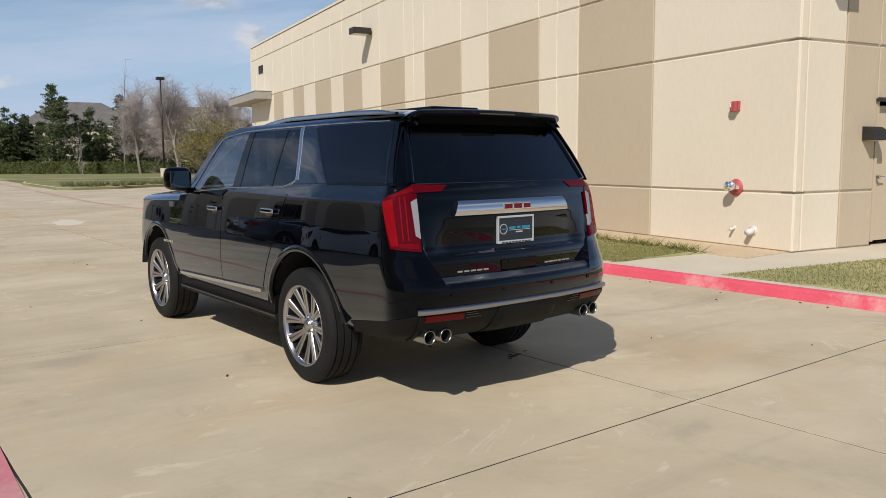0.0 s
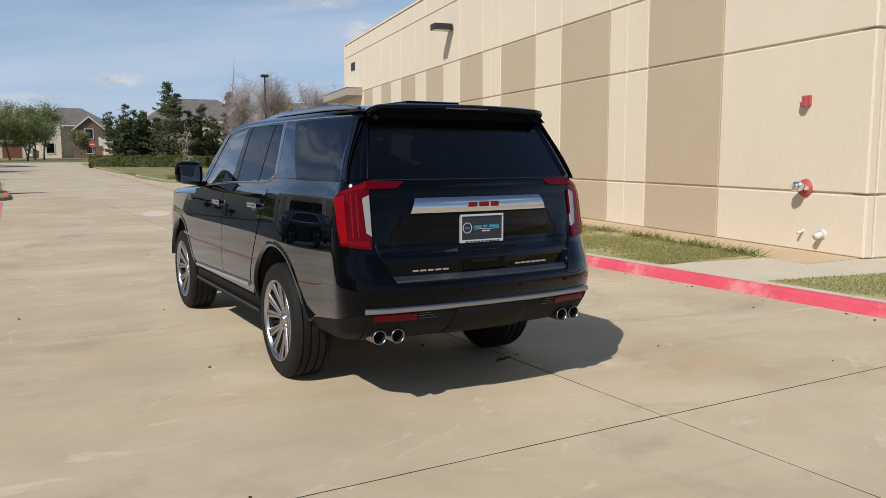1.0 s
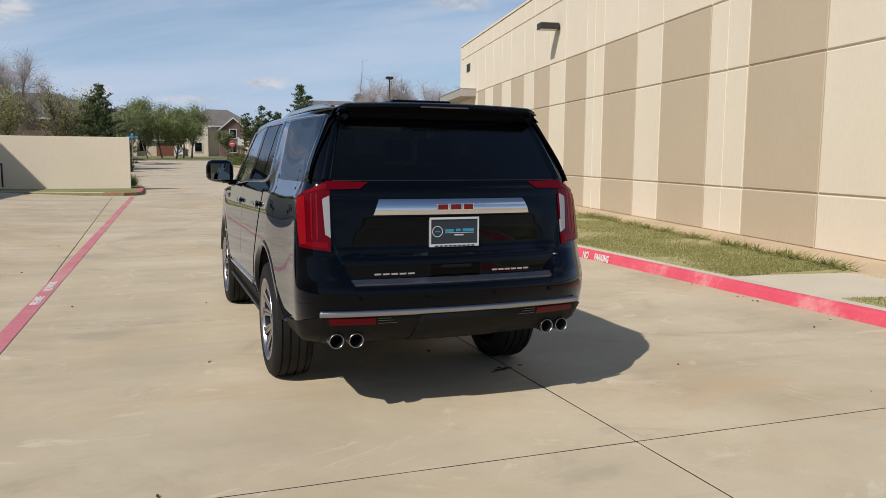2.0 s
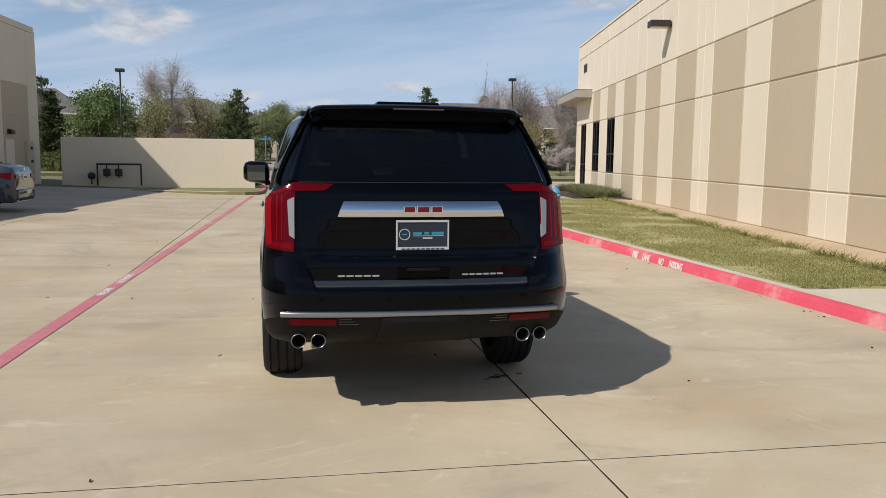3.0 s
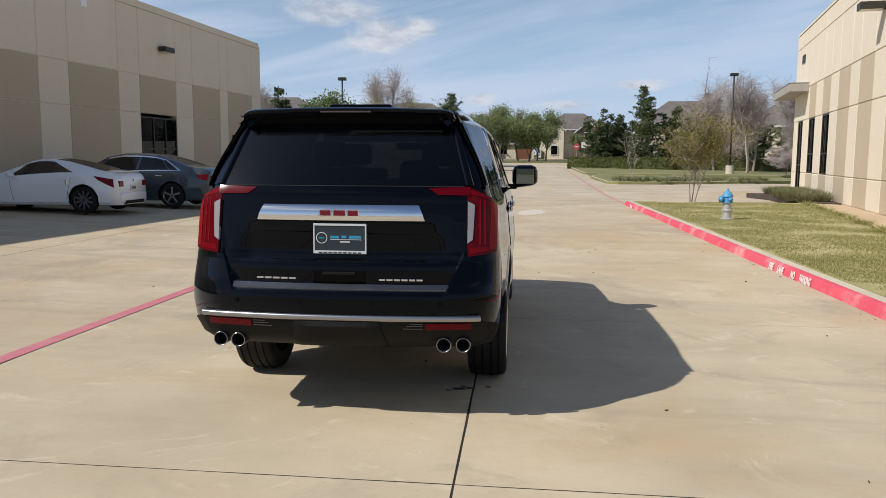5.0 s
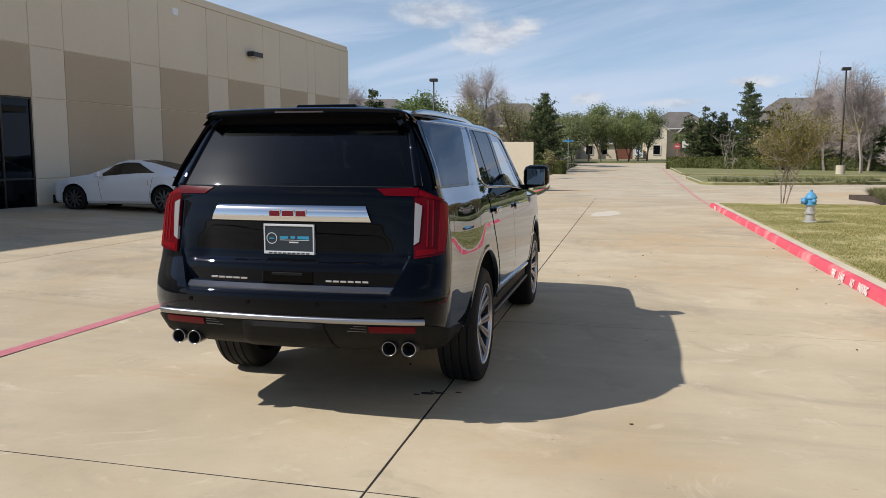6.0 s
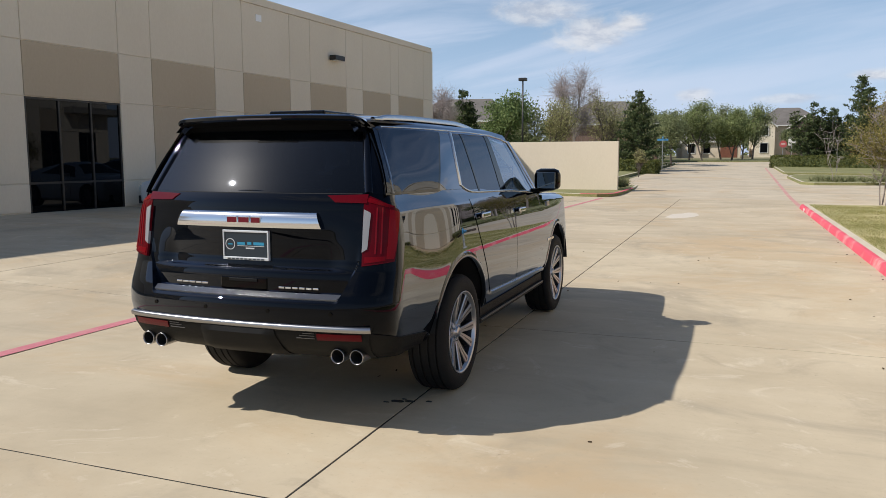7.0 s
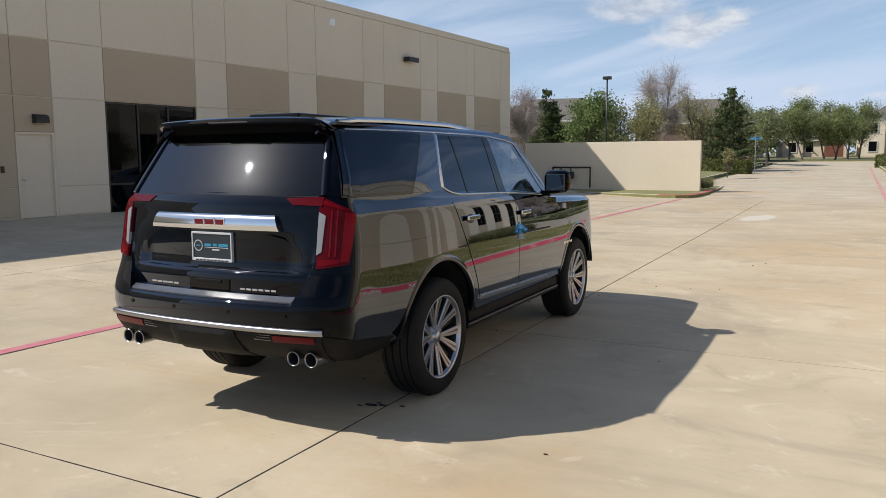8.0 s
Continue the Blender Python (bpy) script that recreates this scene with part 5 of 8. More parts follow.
            bmesh.ops.create_uvsphere(bm, u_segments=18, v_segments=10, radius=1.0, matrix=Matrix.Translation((s * (x + 0.002), y, z - 0.012)) @ Matrix.Diagonal((0.012, 0.085, 0.036, 1)))
            part("handle_cup", bm, TRIM, d, "", True)
        # sill mouldings
        sp("rocker_moulding", [(0.625, 0.585), (2.44, 0.536), (2.44, 0.562), (0.625, 0.614)], BRIGHT, out=0.020, back=-0.002, nu=16, nv=3, label="chrome sill moulding")
        bm = bmesh.new()
        add_box(bm, (min(s * 0.84, s * 0.985), 0.42, 0.385), (max(s * 0.84, s * 0.985), 2.48, 0.425), 0.012)
        part("running_board", bm, PLASTIC, car)
        bm = bmesh.new()
        add_box(bm, (min(s * 0.975, s * 0.991), 0.44, 0.412), (max(s * 0.975, s * 0.991), 2.46, 0.424), 0.003)
        part("board_trim", bm, RIM_MID, car)
        box("sill", (min(s * 0.80, s * 0.955), 0.50, 0.42), (max(s * 0.80, s * 0.955), 2.52, 0.56), PLASTIC, car)
        # fender badge, drawn as plain bars, and fender vent
        for k in range(6):
            x = side_x(2.66, 0.83)
            box("badge_bar", (min(s * x, s * (x + 0.006)), 2.56 + 0.045 * k, 0.815), (max(s * x, s * (x + 0.006)), 2.59 + 0.045 * k, 0.838), CHROME, car)
        x = side_x(2.62, 1.17)
        bm = bmesh.new()
        add_box(bm, (min(s * (x - 0.004), s * (x + 0.01)), 2.58, 1.165), (max(s * (x - 0.004), s * (x + 0.01)), 2.68, 1.215), 0.004)
        part("fender_vent", bm, STEP, car)
        # door mirror
        bm = bmesh.new()
        cx = s * 1.115
        add_box(bm, (cx - 0.125, 2.00, 1.325), (cx + 0.125, 2.19, 1.550), 0.060)
        for v in bm.verts:
            if v.co.y > 2.10:
                v.co.z = 1.42 + (v.co.z - 1.42) * 0.72
                v.co.x = cx + (v.co.x - cx) * 0.82
            if v.co.z < 1.38 and v.co.x * s > 1.12:
                v.co.z += 0.02
        mir = part("door_mirror", bm, TRIM, car, "", True)
        bm = bmesh.new()
        add_box(bm, (cx - 0.088, 1.992, 1.362), (cx + 0.088, 2.004, 1.515), 0.005)
        part("mirror_glass", bm, MIRROR, mir)
        bm = bmesh.new()
        add_box(bm, (min(s * 0.93, s * 1.04), 2.08, 1.31), (max(s * 0.93, s * 1.04), 2.18, 1.36), 0.015)
        part("mirror_arm", bm, TRIM, mir)

        # tail lamp wrapping the corner
        lamp = empty("tail_lamp"); lamp.parent = car
        si = lambda x, z: x
        so = lambda y, z: side_s(y, z)
        wp = lambda n, c, mat, out, back=-0.03, nu=12, nv=12: wrap_patch(n, c, mat, lamp, out, back, s, nu, nv)
        wp("lens", [(0.800, 1.030), (so(-1.105, 1.055), 1.055), (so(-0.985, 1.34), 1.345), (0.788, 1.440)], RED_LENS, 0.014, nu=16, nv=14)
        wp("outer_blade", [(so(-1.165, 1.06), 1.070), (so(-1.112, 1.06), 1.070), (so(-0.993, 1.33), 1.335), (so(-1.075, 1.35), 1.352)], RED_BRIGHT, 0.0165, 0.0, 5, 8)
        wp("upper_blade", [(0.800, 1.400), (so(-1.08, 1.35), 1.362), (so(-1.02, 1.36), 1.366), (0.796, 1.424)], RED_INNER, 0.0165, 0.0, 12, 2)
        wp("lower_blade", [(0.812, 1.046), (so(-1.17, 1.06), 1.062), (so(-1.165, 1.08), 1.086), (0.812, 1.082)], RED_INNER, 0.0165, 0.0, 8, 2)
        wp("clear_blade", [(0.796, 1.108), (0.826, 1.128), (0.836, 1.335), (0.794, 1.355)], CLEAR_LENS, 0.019, 0.0, 3, 10)
        for x in (0.868, 0.902):
            wp("light_strip", [(x, 1.10), (x + 0.009, 1.10), (x + 0.007, 1.365), (x - 0.002, 1.365)], LED, 0.0165, 0.0, 2, 8)
        rear_patch("lamp_arm", [(s * 0.778, 1.392), (s * 0.585, 1.396), (s * 0.530, 1.432), (s * 0.778, 1.440)] if s < 0 else [(0.585, 1.396), (0.778, 1.392), (0.778, 1.440), (0.530, 1.432)], RED_LENS, lamp, 0.012, -0.01, 8, 2)
        # twin tailpipes
        for x in (0.636, 0.752):
            bm = bmesh.new()
            add_lathe(bm, [(0.0445, 0.005), (0.0435, 0.0), (0.0405, 0.0), (0.039, 0.010)], Matrix.Translation((s * x, -1.225 + 0.015 * (x > 0.7), 0.502)) @ pose(0, 0, 0, -90, 0, 0), 28)
            add_lathe(bm, [(0.0445, 0.005), (0.0445, 0.20)], Matrix.Translation((s * x, -1.225 + 0.015 * (x > 0.7), 0.502)) @ pose(0, 0, 0, -90, 0, 0), 28)
            pipe = part("tailpipe", bm, STRIP, car, "polished round tailpipe", True)
            bm = bmesh.new()
            add_lathe(bm, [(0.039, 0.009), (0.0385, 0.10), (0.0, 0.10)], Matrix.Translation((s * x, -1.225 + 0.015 * (x > 0.7), 0.502)) @ pose(0, 0, 0, -90, 0, 0), 24)
            part("pipe_bore", bm, WELL, pipe, "", True)
        # reflector and vents in the bumper
        cx = [(s * 0.80, 0.612), (s * 0.53, 0.607), (s * 0.53, 0.643), (s * 0.80, 0.647)]
        if s > 0:
            cx = [cx[1], cx[0], cx[3], cx[2]]
        rear_patch("reflector", cx, RED_LENS, car, 0.012, -0.01, 6, 2)
        for k in range(3):
            z = 0.612 + 0.014 * k
            a, b = 0.40 + 0.02 * k, 0.515
            c = [(s * b, z), (s * a, z), (s * a, z + 0.003), (s * b, z + 0.003)]
            if s > 0:
                c = [c[1], c[0], c[3], c[2]]
            rear_patch("vent_bar", c, RIM_MID, car, 0.010, -0.01, 4, 1)
        # gloss fin beside the back window with a bright glint line on each edge
        rp = [(s * 0.752, 1.45), (s * 0.80, 1.45), (s * 0.690, 1.815), (s * 0.640, 1.815)]
        if s < 0:
            rp = [rp[1], rp[0], rp[3], rp[2]]
        rear_patch("window_fin", rp, PAINT, car, lambda u, v: 0.006 + 0.010 * math.sqrt(max(0.0, 1 - (2 * u - 1) ** 2)), -0.03, 8, 8)
    # back window, tailgate fittings
    rear_patch("back_window", [(-0.750, 1.449), (0.750, 1.449), (0.640, 1.825), (-0.640, 1.825)], REAR_GLASS, car, 0.002, -0.006, 16, 10, "dark tinted back window")
    gate = empty("tailgate"); gate.parent = car
    rear_patch("upper_skin", [(-0.79, 1.352), (0.79, 1.352), (0.775, 1.443), (-0.775, 1.443)], PAINT, gate, 0.006, -0.004, 16, 3)
    rear_patch("bright_bar", [(-0.512, 1.240), (0.512, 1.240), (0.474, 1.332), (-0.474, 1.332)], BAR_CHROME, gate, lambda u, v: 0.010 + 0.024 * math.sqrt(max(0.0, 1 - ((v - 0.42) / 0.6) ** 2)), -0.02, 24, 12, "broad chrome bar across the tailgate")
    # dark shut lines of the tailgate
    rear_patch("shut_line", [(-0.74, 1.441), (0.74, 1.441), (0.74, 1.448), (-0.74, 1.448)], WELL, gate, 0.003, -0.006, 16, 1)
    # emblem and name badges, drawn as plain blocks and bars
    for x0, x1 in ((-0.120, -0.046), (-0.038, 0.042), (0.050, 0.120)):
        y = rear_y(0, 1.29) - 0.034
        block = box("emblem_block", (x0, y - 0.006, 1.266), (x1, y + 0.01, 1.308), CHROME, gate, bevel=0.003)
        box("emblem_fill", (x0 + 0.005, y - 0.009, 1.271), (x1 - 0.005, y - 0.004, 1.303), EMBLEM_RED, block)
    for x0, n, w in ((-0.517, 5, 0.0515), (0.243, 6, 0.045)):
        for k in range(n):
            x = x0 + k * w
            y = rear_y(x, 0.89)
            box("letter_bar", (x, y - 0.005, 0.882), (x + w * 0.84, y + 0.004, 0.895), BRIGHT, gate, bevel=0.002)
    bm = bmesh.new()
    y = rear_y(0, 0.905)
    add_box(bm, (-0.165, y - 0.004, 0.868), (0.165, y + 0.03, 0.940), 0.006)
    part("handle_recess", bm, TRIM, gate)
    box("handle_grip", (-0.10, y - 0.010, 0.915), (0.10, y - 0.002, 0.934), PLASTIC, gate, bevel=0.003)
    # number plate with a dealer's frame
    py = rear_y(0, 1.12) - 0.006
    plate = empty("licence_plate"); plate.parent = car
    for lo, hi in (((-0.163, 1.209), (0.163, 1.222)), ((-0.163, 1.040), (0.163, 1.058)), ((-0.163, 1.058), (-0.154, 1.209)), ((0.154, 1.058), (0.163, 1.209))):
        box("plate_frame", (lo[0], py - 0.014, lo[1]), (hi[0], py + 0.008, hi[1]), WHITE_PLASTIC, plate, bevel=0.002)
    box("plate_sheet", (-0.156, py - 0.007, 1.055), (0.156, py - 0.002, 1.212), PLATE_DARK, plate)
    bm = bmesh.new()
    add_lathe(bm, [(0.030, 0.0), (0.030, 0.002), (0.0345, 0.002), (0.0345, 0.0)], Matrix.Translation((-0.112, py - 0.0075, 1.135)) @ pose(0, 0, 0, 90, 0, 0), 28)
    part("ring_mark", bm, WHITE_PLASTIC, plate)
    for x0, x1, z0, z1, mat in ((-0.128, -0.096, 1.131, 1.138, BLUE_INK), (-0.06, -0.005, 1.132, 1.148, BLUE_INK), (0.01, 0.04, 1.134, 1.150, BLUE_INK), (0.055, 0.13, 1.132, 1.150, BLUE_INK), (-0.06, 0.13, 1.124, 1.127, WHITE_PLASTIC), (0.0, 0.06, 1.108, 1.116, WHITE_PLASTIC)):
        box("print_bar", (x0, py - 0.0095, z0), (x1, py - 0.0065, z1), mat, plate)
    for k in range(9):
        box("print_bar", (-0.13 + 0.03 * k, py - 0.0155, 1.042), (-0.108 + 0.03 * k, py - 0.0135, 1.050), PLATE_DARK, plate)
    # bumper pieces
    bumper = empty("rear_bumper"); bumper.parent = car
    rear_patch("step_pad", [(-0.65, 0.832), (0.65, 0.832), (0.66, 0.856), (-0.66, 0.856)], STEP, bumper, 0.010, -0.006, 20, 4, "dark brushed step pad")
    rear_patch("bright_strip", [(-0.850, 0.653), (0.850, 0.653), (0.850, 0.690), (-0.850, 0.690)], STRIP, bumper, lambda u, v: 0.008 + 0.012 * math.sqrt(max(0.0, 1 - (2 * v - 1) ** 2)), -0.006, 30, 8, "satin chrome strip across the bumper")
    rear_patch("lower_valance", [(-0.82, 0.47), (0.82, 0.47), (0.84, 0.655), (-0.84, 0.655)], PLASTIC, bumper, 0.006, -0.01, 26, 5)
    for s in (-1, 1):
        wrap_patch("valance_end", [(0.82, 0.472), (side_s(-0.62, 0.48), 0.472), (side_s(-0.62, 0.56), 0.545), (0.84, 0.655)], PLASTIC, bumper, 0.006, -0.01, s, 18, 6)
    rear_patch("skid_plate", [(-0.30, 0.465), (0.30, 0.465), (0.255, 0.655), (-0.255, 0.655)], PLASTIC, bumper, lambda u, v: 0.026 if (0.08 < u < 0.92 and v < 0.9) else 0.012, -0.004, 12, 6)
    for x in (-0.62, -0.22, 0.22, 0.62):
        bm = bmesh.new()
        add_tube(bm, (x, rear_y(x, 0.76) - 0.003, 0.76), (x, rear_y(x, 0.76) + 0.01, 0.76), 0.012, seg=14)
        part("parking_sensor", bm, TRIM, bumper)
    # windscreen and interior shapes above the beltline
    vs = []
    for j in range(7):
        t = j / 6
        for i in range(13):
            u = -1 + 2 * i / 12
            w = 0.83 + (0.665 - 0.83) * t
            vs.append((w * u, 2.62 - 0.95 * t - 0.16 * u * u * (1 - 0.4 * t), 1.30 + 0.54 * t))
    fs = [(j * 13 + i, j * 13 + i + 1, (j + 1) * 13 + i + 1, (j + 1) * 13 + i) for j in range(6) for i in range(12)]
    mesh("windscreen", vs, fs, FRONT_GLASS, car, "", True)
    def seat(x, y, w, z0, z1, rests):
        bm = bmesh.new()
        add_box(bm, (x - w / 2, y - 0.08, z0), (x + w / 2, y + 0.08, z1), 0.05)
        part("seat_back", bm, SEAT_TRIM, car, "", True)
        for r in rests:
            bm = bmesh.new()
            add_box(bm, (x + r - 0.13, y - 0.06, z1 + 0.03), (x + r + 0.13, y + 0.05, z1 + 0.22), 0.045)
            part("head_rest", bm, SEAT_TRIM, car, "", True)
    seat(-0.40, 1.25, 0.55, 1.2, 1.52, (0,)); seat(0.40, 1.25, 0.55, 1.2, 1.52, (0,))
    seat(-0.43, 0.35, 0.58, 1.2, 1.52, (0,)); seat(0.43, 0.35, 0.58, 1.2, 1.52, (0,))
    seat(0.0, -0.55, 1.3, 1.2, 1.38, (-0.4, 0.4))
    bm = bmesh.new()
    add_box(bm, (-0.78, 1.95, 1.20), (0.78, 2.35, 1.33), 0.04)
    part("dashboard", bm, SEAT_TRIM, car, "", True)
    bm = bmesh.new()
    add_box(bm, (-0.72, -0.85, 1.872), (0.72, 1.6, 1.882), 0.0)
    part("headliner", bm, SEAT_TRIM, car)
    box("rear_view_mirror", (-0.12, 1.72, 1.69), (0.12, 1.75, 1.76), TRIM, car, bevel=0.01)
    return car


suv()


# -- fittings on and beside the east building
HYD_BLUE = surface("blue_hydrant_paint", (0.05, 0.22, 0.42), (0.10, 0.34, 0.58), 0.5, fine=40, coarse=6, bump=0.1)
HYD_SILVER = surface("silver_hydrant_paint", (0.38, 0.38, 0.38), (0.55, 0.55, 0.54), 0.45, metal=0.4, fine=40, coarse=6, bump=0.1)
ALARM_RED = surface("faded_red_enamel", (0.36, 0.06, 0.06), (0.50, 0.10, 0.10), 0.5, fine=40, coarse=8, bump=0.05)
GALV = surface("galvanised_metal", (0.35, 0.35, 0.34), (0.55, 0.55, 0.53), 0.4, metal=0.8, fine=50, coarse=6, bump=0.1)
PVC = surface("white_pipe", (0.60, 0.58, 0.53), (0.74, 0.72, 0.68), 0.5, fine=40, coarse=6, bump=0.05)


def hydrant(m):
    h = tagged(empty("fire_hydrant", m), "silver fire hydrant with a bright blue bonnet, standing in dry grass", "hydrant")
    bm = bmesh.new()
    add_lathe(bm, [(0.0, 0.0), (0.15, 0.0), (0.155, 0.03), (0.105, 0.05), (0.098, 0.20), (0.128, 0.21), (0.128, 0.25), (0.100, 0.26), (0.097, 0.40), (0.125, 0.415)], Matrix(), 28)
    b = part("barrel", bm, HYD_SILVER, h, "", True)
    b.data.set_sharp_from_angle(angle=radians(40))
    for k in range(8):
        a = radians(45 * k)
        bm = bmesh.new()
        add_tube(bm, (0.135 * math.cos(a), 0.135 * math.sin(a), 0.02), (0.135 * math.cos(a), 0.135 * math.sin(a), 0.055), 0.014, seg=6)
        part("flange_bolt", bm, HYD_SILVER, h)
    bm = bmesh.new()
    add_lathe(bm, [(0.135, 0.41), (0.135, 0.44), (0.105, 0.45), (0.105, 0.55), (0.132, 0.56), (0.132, 0.59), (0.112, 0.62), (0.078, 0.675), (0.04, 0.70), (0.03, 0.71), (0.028, 0.76), (0.0, 0.762)], Matrix(), 28)
    c = part("bonnet", bm, HYD_BLUE, h, "bright blue bonnet", True)
    c.data.set_sharp_from_angle(angle=radians(40))
    for a, r, l in ((180, 0.075, 0.20), (90, 0.052, 0.17), (-90, 0.052, 0.17)):
        bm = bmesh.new()
        add_lathe(bm, [(r * 0.75, 0.06), (r * 0.75, l - 0.06), (r, l - 0.05), (r, l), (0.022, l + 0.004), (0.02, l + 0.03), (0.0, l + 0.03)], Matrix.Translation((0, 0, 0.50)) @ pose(0, 0, 0, 0, 90, a), 18)
        part("nozzle_cap", bm, HYD_BLUE, h, "", True)
    return h


hydrant(pose(9.33, 18.45, 0.145, 0, 0, 15))

# alarm bell, fire-department inlet and two outlets low on the wall
bell = tagged(empty("alarm_bell", EAST @ pose(0, 1.15, 2.42)), "red fire alarm sounder on a cream wall", "alarm")
box("back_box", (-0.05, -0.075, -0.075), (0.0, 0.075, 0.075), ALARM_RED, bell, bevel=0.008)
box("sounder", (-0.11, -0.055, -0.095), (-0.05, 0.055, 0.06), ALARM_RED, bell, bevel=0.012)
box("strobe", (-0.13, 0.02, -0.03), (-0.05, 0.058, 0.05), PVC, bell, bevel=0.006)
inlet = tagged(empty("fire_inlet", EAST @ pose(0, 1.11, 1.10)), "chrome fire-department hose inlet on a red wall plate", "fire inlet")
bm = bmesh.new()
add_lathe(bm, [(0.0, 0.03), (0.13, 0.03), (0.14, 0.0)], pose(0, 0, 0, 0, -90, 0), 28)
part("wall_plate", bm, ALARM_RED, inlet, "faded red round plate", True)
for dy in (0.055, -0.055):
    bm = bmesh.new()
    add_lathe(bm, [(0.055, 0.02), (0.058, 0.14), (0.075, 0.15), (0.078, 0.23), (0.06, 0.245), (0.0, 0.25)], Matrix.Translation((0, dy, 0)) @ pose(0, 0, 0, 0, -82, 28 if dy > 0 else -18), 22)
    part("hose_coupling", bm, CHROME, inlet, "polished hose coupling", True)
for name, s_, z_, r_, l_ in (("hose_bib", 1.12, 0.44, 0.022, 0.10), ("overflow_pipe", 0.74, 0.42, 0.05, 0.14)):
    ob = tagged(empty(name, EAST @ pose(0, s_, z_)), "short white pipe outlet low on a cream wall", "pipe")
    bm = bmesh.new()
    add_tube(bm, (0.0, 0, 0), (-l_, 0, -0.03), r_, seg=16)
    part("pipe", bm, PVC, ob, "", True)
    bm = bmesh.new()
    add_tube(bm, (0.004, 0, 0), (-0.012, 0, 0), r_ * 1.6, seg=18)
    part("collar", bm, PVC, ob, "", True)
# building number, as plain bars
num = tagged(empty("number_sign", EAST @ pose(0, 30.7, 6.05)), "dark raised number plates high on a cream wall", "sign")
for k in range(3):
    box("digit_bar", (-0.03, 0.28 * k - 0.40, -0.19), (-0.002, 0.28 * k - 0.20, 0.19), STEEL_DARK, num)


# kerb stencil, white letters on the red kerb face
def stencil(text, m, size, parent, material):
    cu = bpy.data.curves.new("stencil", "FONT")
    cu.body, cu.size, cu.extrude, cu.offset = text, size, 0.0006, 0.0035
    cu.align_x, cu.align_y = "CENTER", "CENTER"
    ob = new("stencil", cu)
    dg = bpy.context.evaluated_depsgraph_get()
    me = bpy.data.meshes.new_from_object(ob.evaluated_get(dg))
    bpy.data.objects.remove(ob)
    o = new("stencil_letters", me)
    o.data.materials.clear()
    tidy(o, material)
    o.parent = parent
    o.matrix_basis = m
    return o


marks = tagged(empty("kerb_lettering"), "white stencilled fire-lane words on the red kerb", "lettering", kind="structure")
FACE = Matrix.Translation((-0.003, 0, 0.052)) @ pose(0, 0, 0, 0, 0, -90) @ pose(0, 0, 0, 77, 0, 0)
for y_, word in ((10.64, "FIRE"), (10.24, "LANE"), (9.74, "NO"), (9.28, "PARKING")):
    stencil(word, Matrix.Translation((kerb_x(y_), y_, 0)) @ FACE @ Matrix.Diagonal((0.95 if word != "PARKING" else 0.85, 1.25, 1, 1)), 0.115, marks, WHITEPAINT)
for y_, word in ((-7.0, "FIRE LANE"), (25.0, "FIRE LANE")):
    stencil(word, Matrix.Translation((kerb_x(y_), y_, 0)) @ FACE @ Matrix.Diagonal((1, 1.2, 1, 1)), 0.115, marks, WHITEPAINT)
for y_, word in ((8.55, "NO PARKING"), (7.55, "FIRE LANE")):
    stencil(word, Matrix.Translation((0.236 + 0.021 * (y_ + 0.75), y_ + 0.75, 0.008)) @ pose(0, 0, 0, 0, 0, 90) @ Matrix.Diagonal((0.85, 0.95, 1, 1)), 0.135, marks, WHITEPAINT)


# -- fittings round the screen wall
def backflow(m):
    """A backflow preventer: black pipe frame with valves and a wheel, standing at the wall's foot."""
    o = tagged(empty("backflow_preventer", m), "dark pipework with two valves on a low stand at a wall", "pipework")
    for a, b, r in (((-1.0, 0, 0), (-1.0, 0, 0.95), 0.035), ((0.85, 0, 0), (0.85, 0, 0.95), 0.035), ((-1.03, 0, 0.95), (0.88, 0, 0.95), 0.04), ((-0.6, 0, 0.95), (-0.6, 0, 0.35), 0.03), ((-0.1, 0, 0.95), (-0.1, 0, 0.35), 0.03)):
        bm = bmesh.new()
        add_tube(bm, a, b, r, seg=12)
        part("pipe", bm, STEEL_DARK, o, "", True)
    for x in (-0.6, -0.1):
        bm = bmesh.new()
        add_box(bm, (x - 0.14, -0.12, 0.42), (x + 0.14, 0.12, 0.75), 0.04)
        part("valve_body", bm, STEEL_DARK, o)
    bm = bmesh.new()
    bmesh.ops.create_icosphere(bm, subdivisions=2, radius=0.17, matrix=Matrix.Translation((-1.25, 0, 0.42)))
    part("float_ball", bm, STEEL_DARK, o, "", True)
    bm = bmesh.new()
    add_tube(bm, (-1.25, 0, 0.05), (-1.25, 0, 0.3), 0.03)
    part("ball_post", bm, STEEL_DARK, o)
    return o


backflow(pose(-5.1, 35.9, 0.22))


def electric(m):
    o = tagged(empty("electric_panel", m), "grey electric cabinet on a shaded wall", "cabinet")
    box("cabinet_body", (0.0, -0.35, 0.0), (0.14, 0.35, 1.85), KERBCON, o, bevel=0.01)
    for z in (0.85, 1.45):
        box("meter", (0.14, -0.08, z), (0.2, 0.08, z + 0.13), STEEL_DARK, o, bevel=0.02)
    return o


electric(WEST @ pose(0.0, 38.0, 0.33))
utility = tagged(empty("utility_door", WEST), "narrow cream steel door in a shaded wall", "door")
box("door_leaf", (0.002, 35.58, 0.28), (0.03, 36.45, 2.22), CREAM, utility, bevel=0.004)
box("reader", (0.002, 11.70, 1.38), (0.04, 11.78, 1.54), STEEL_DARK, tagged(empty("card_reader", WEST), "small black card reader on a shaded wall", "reader"))


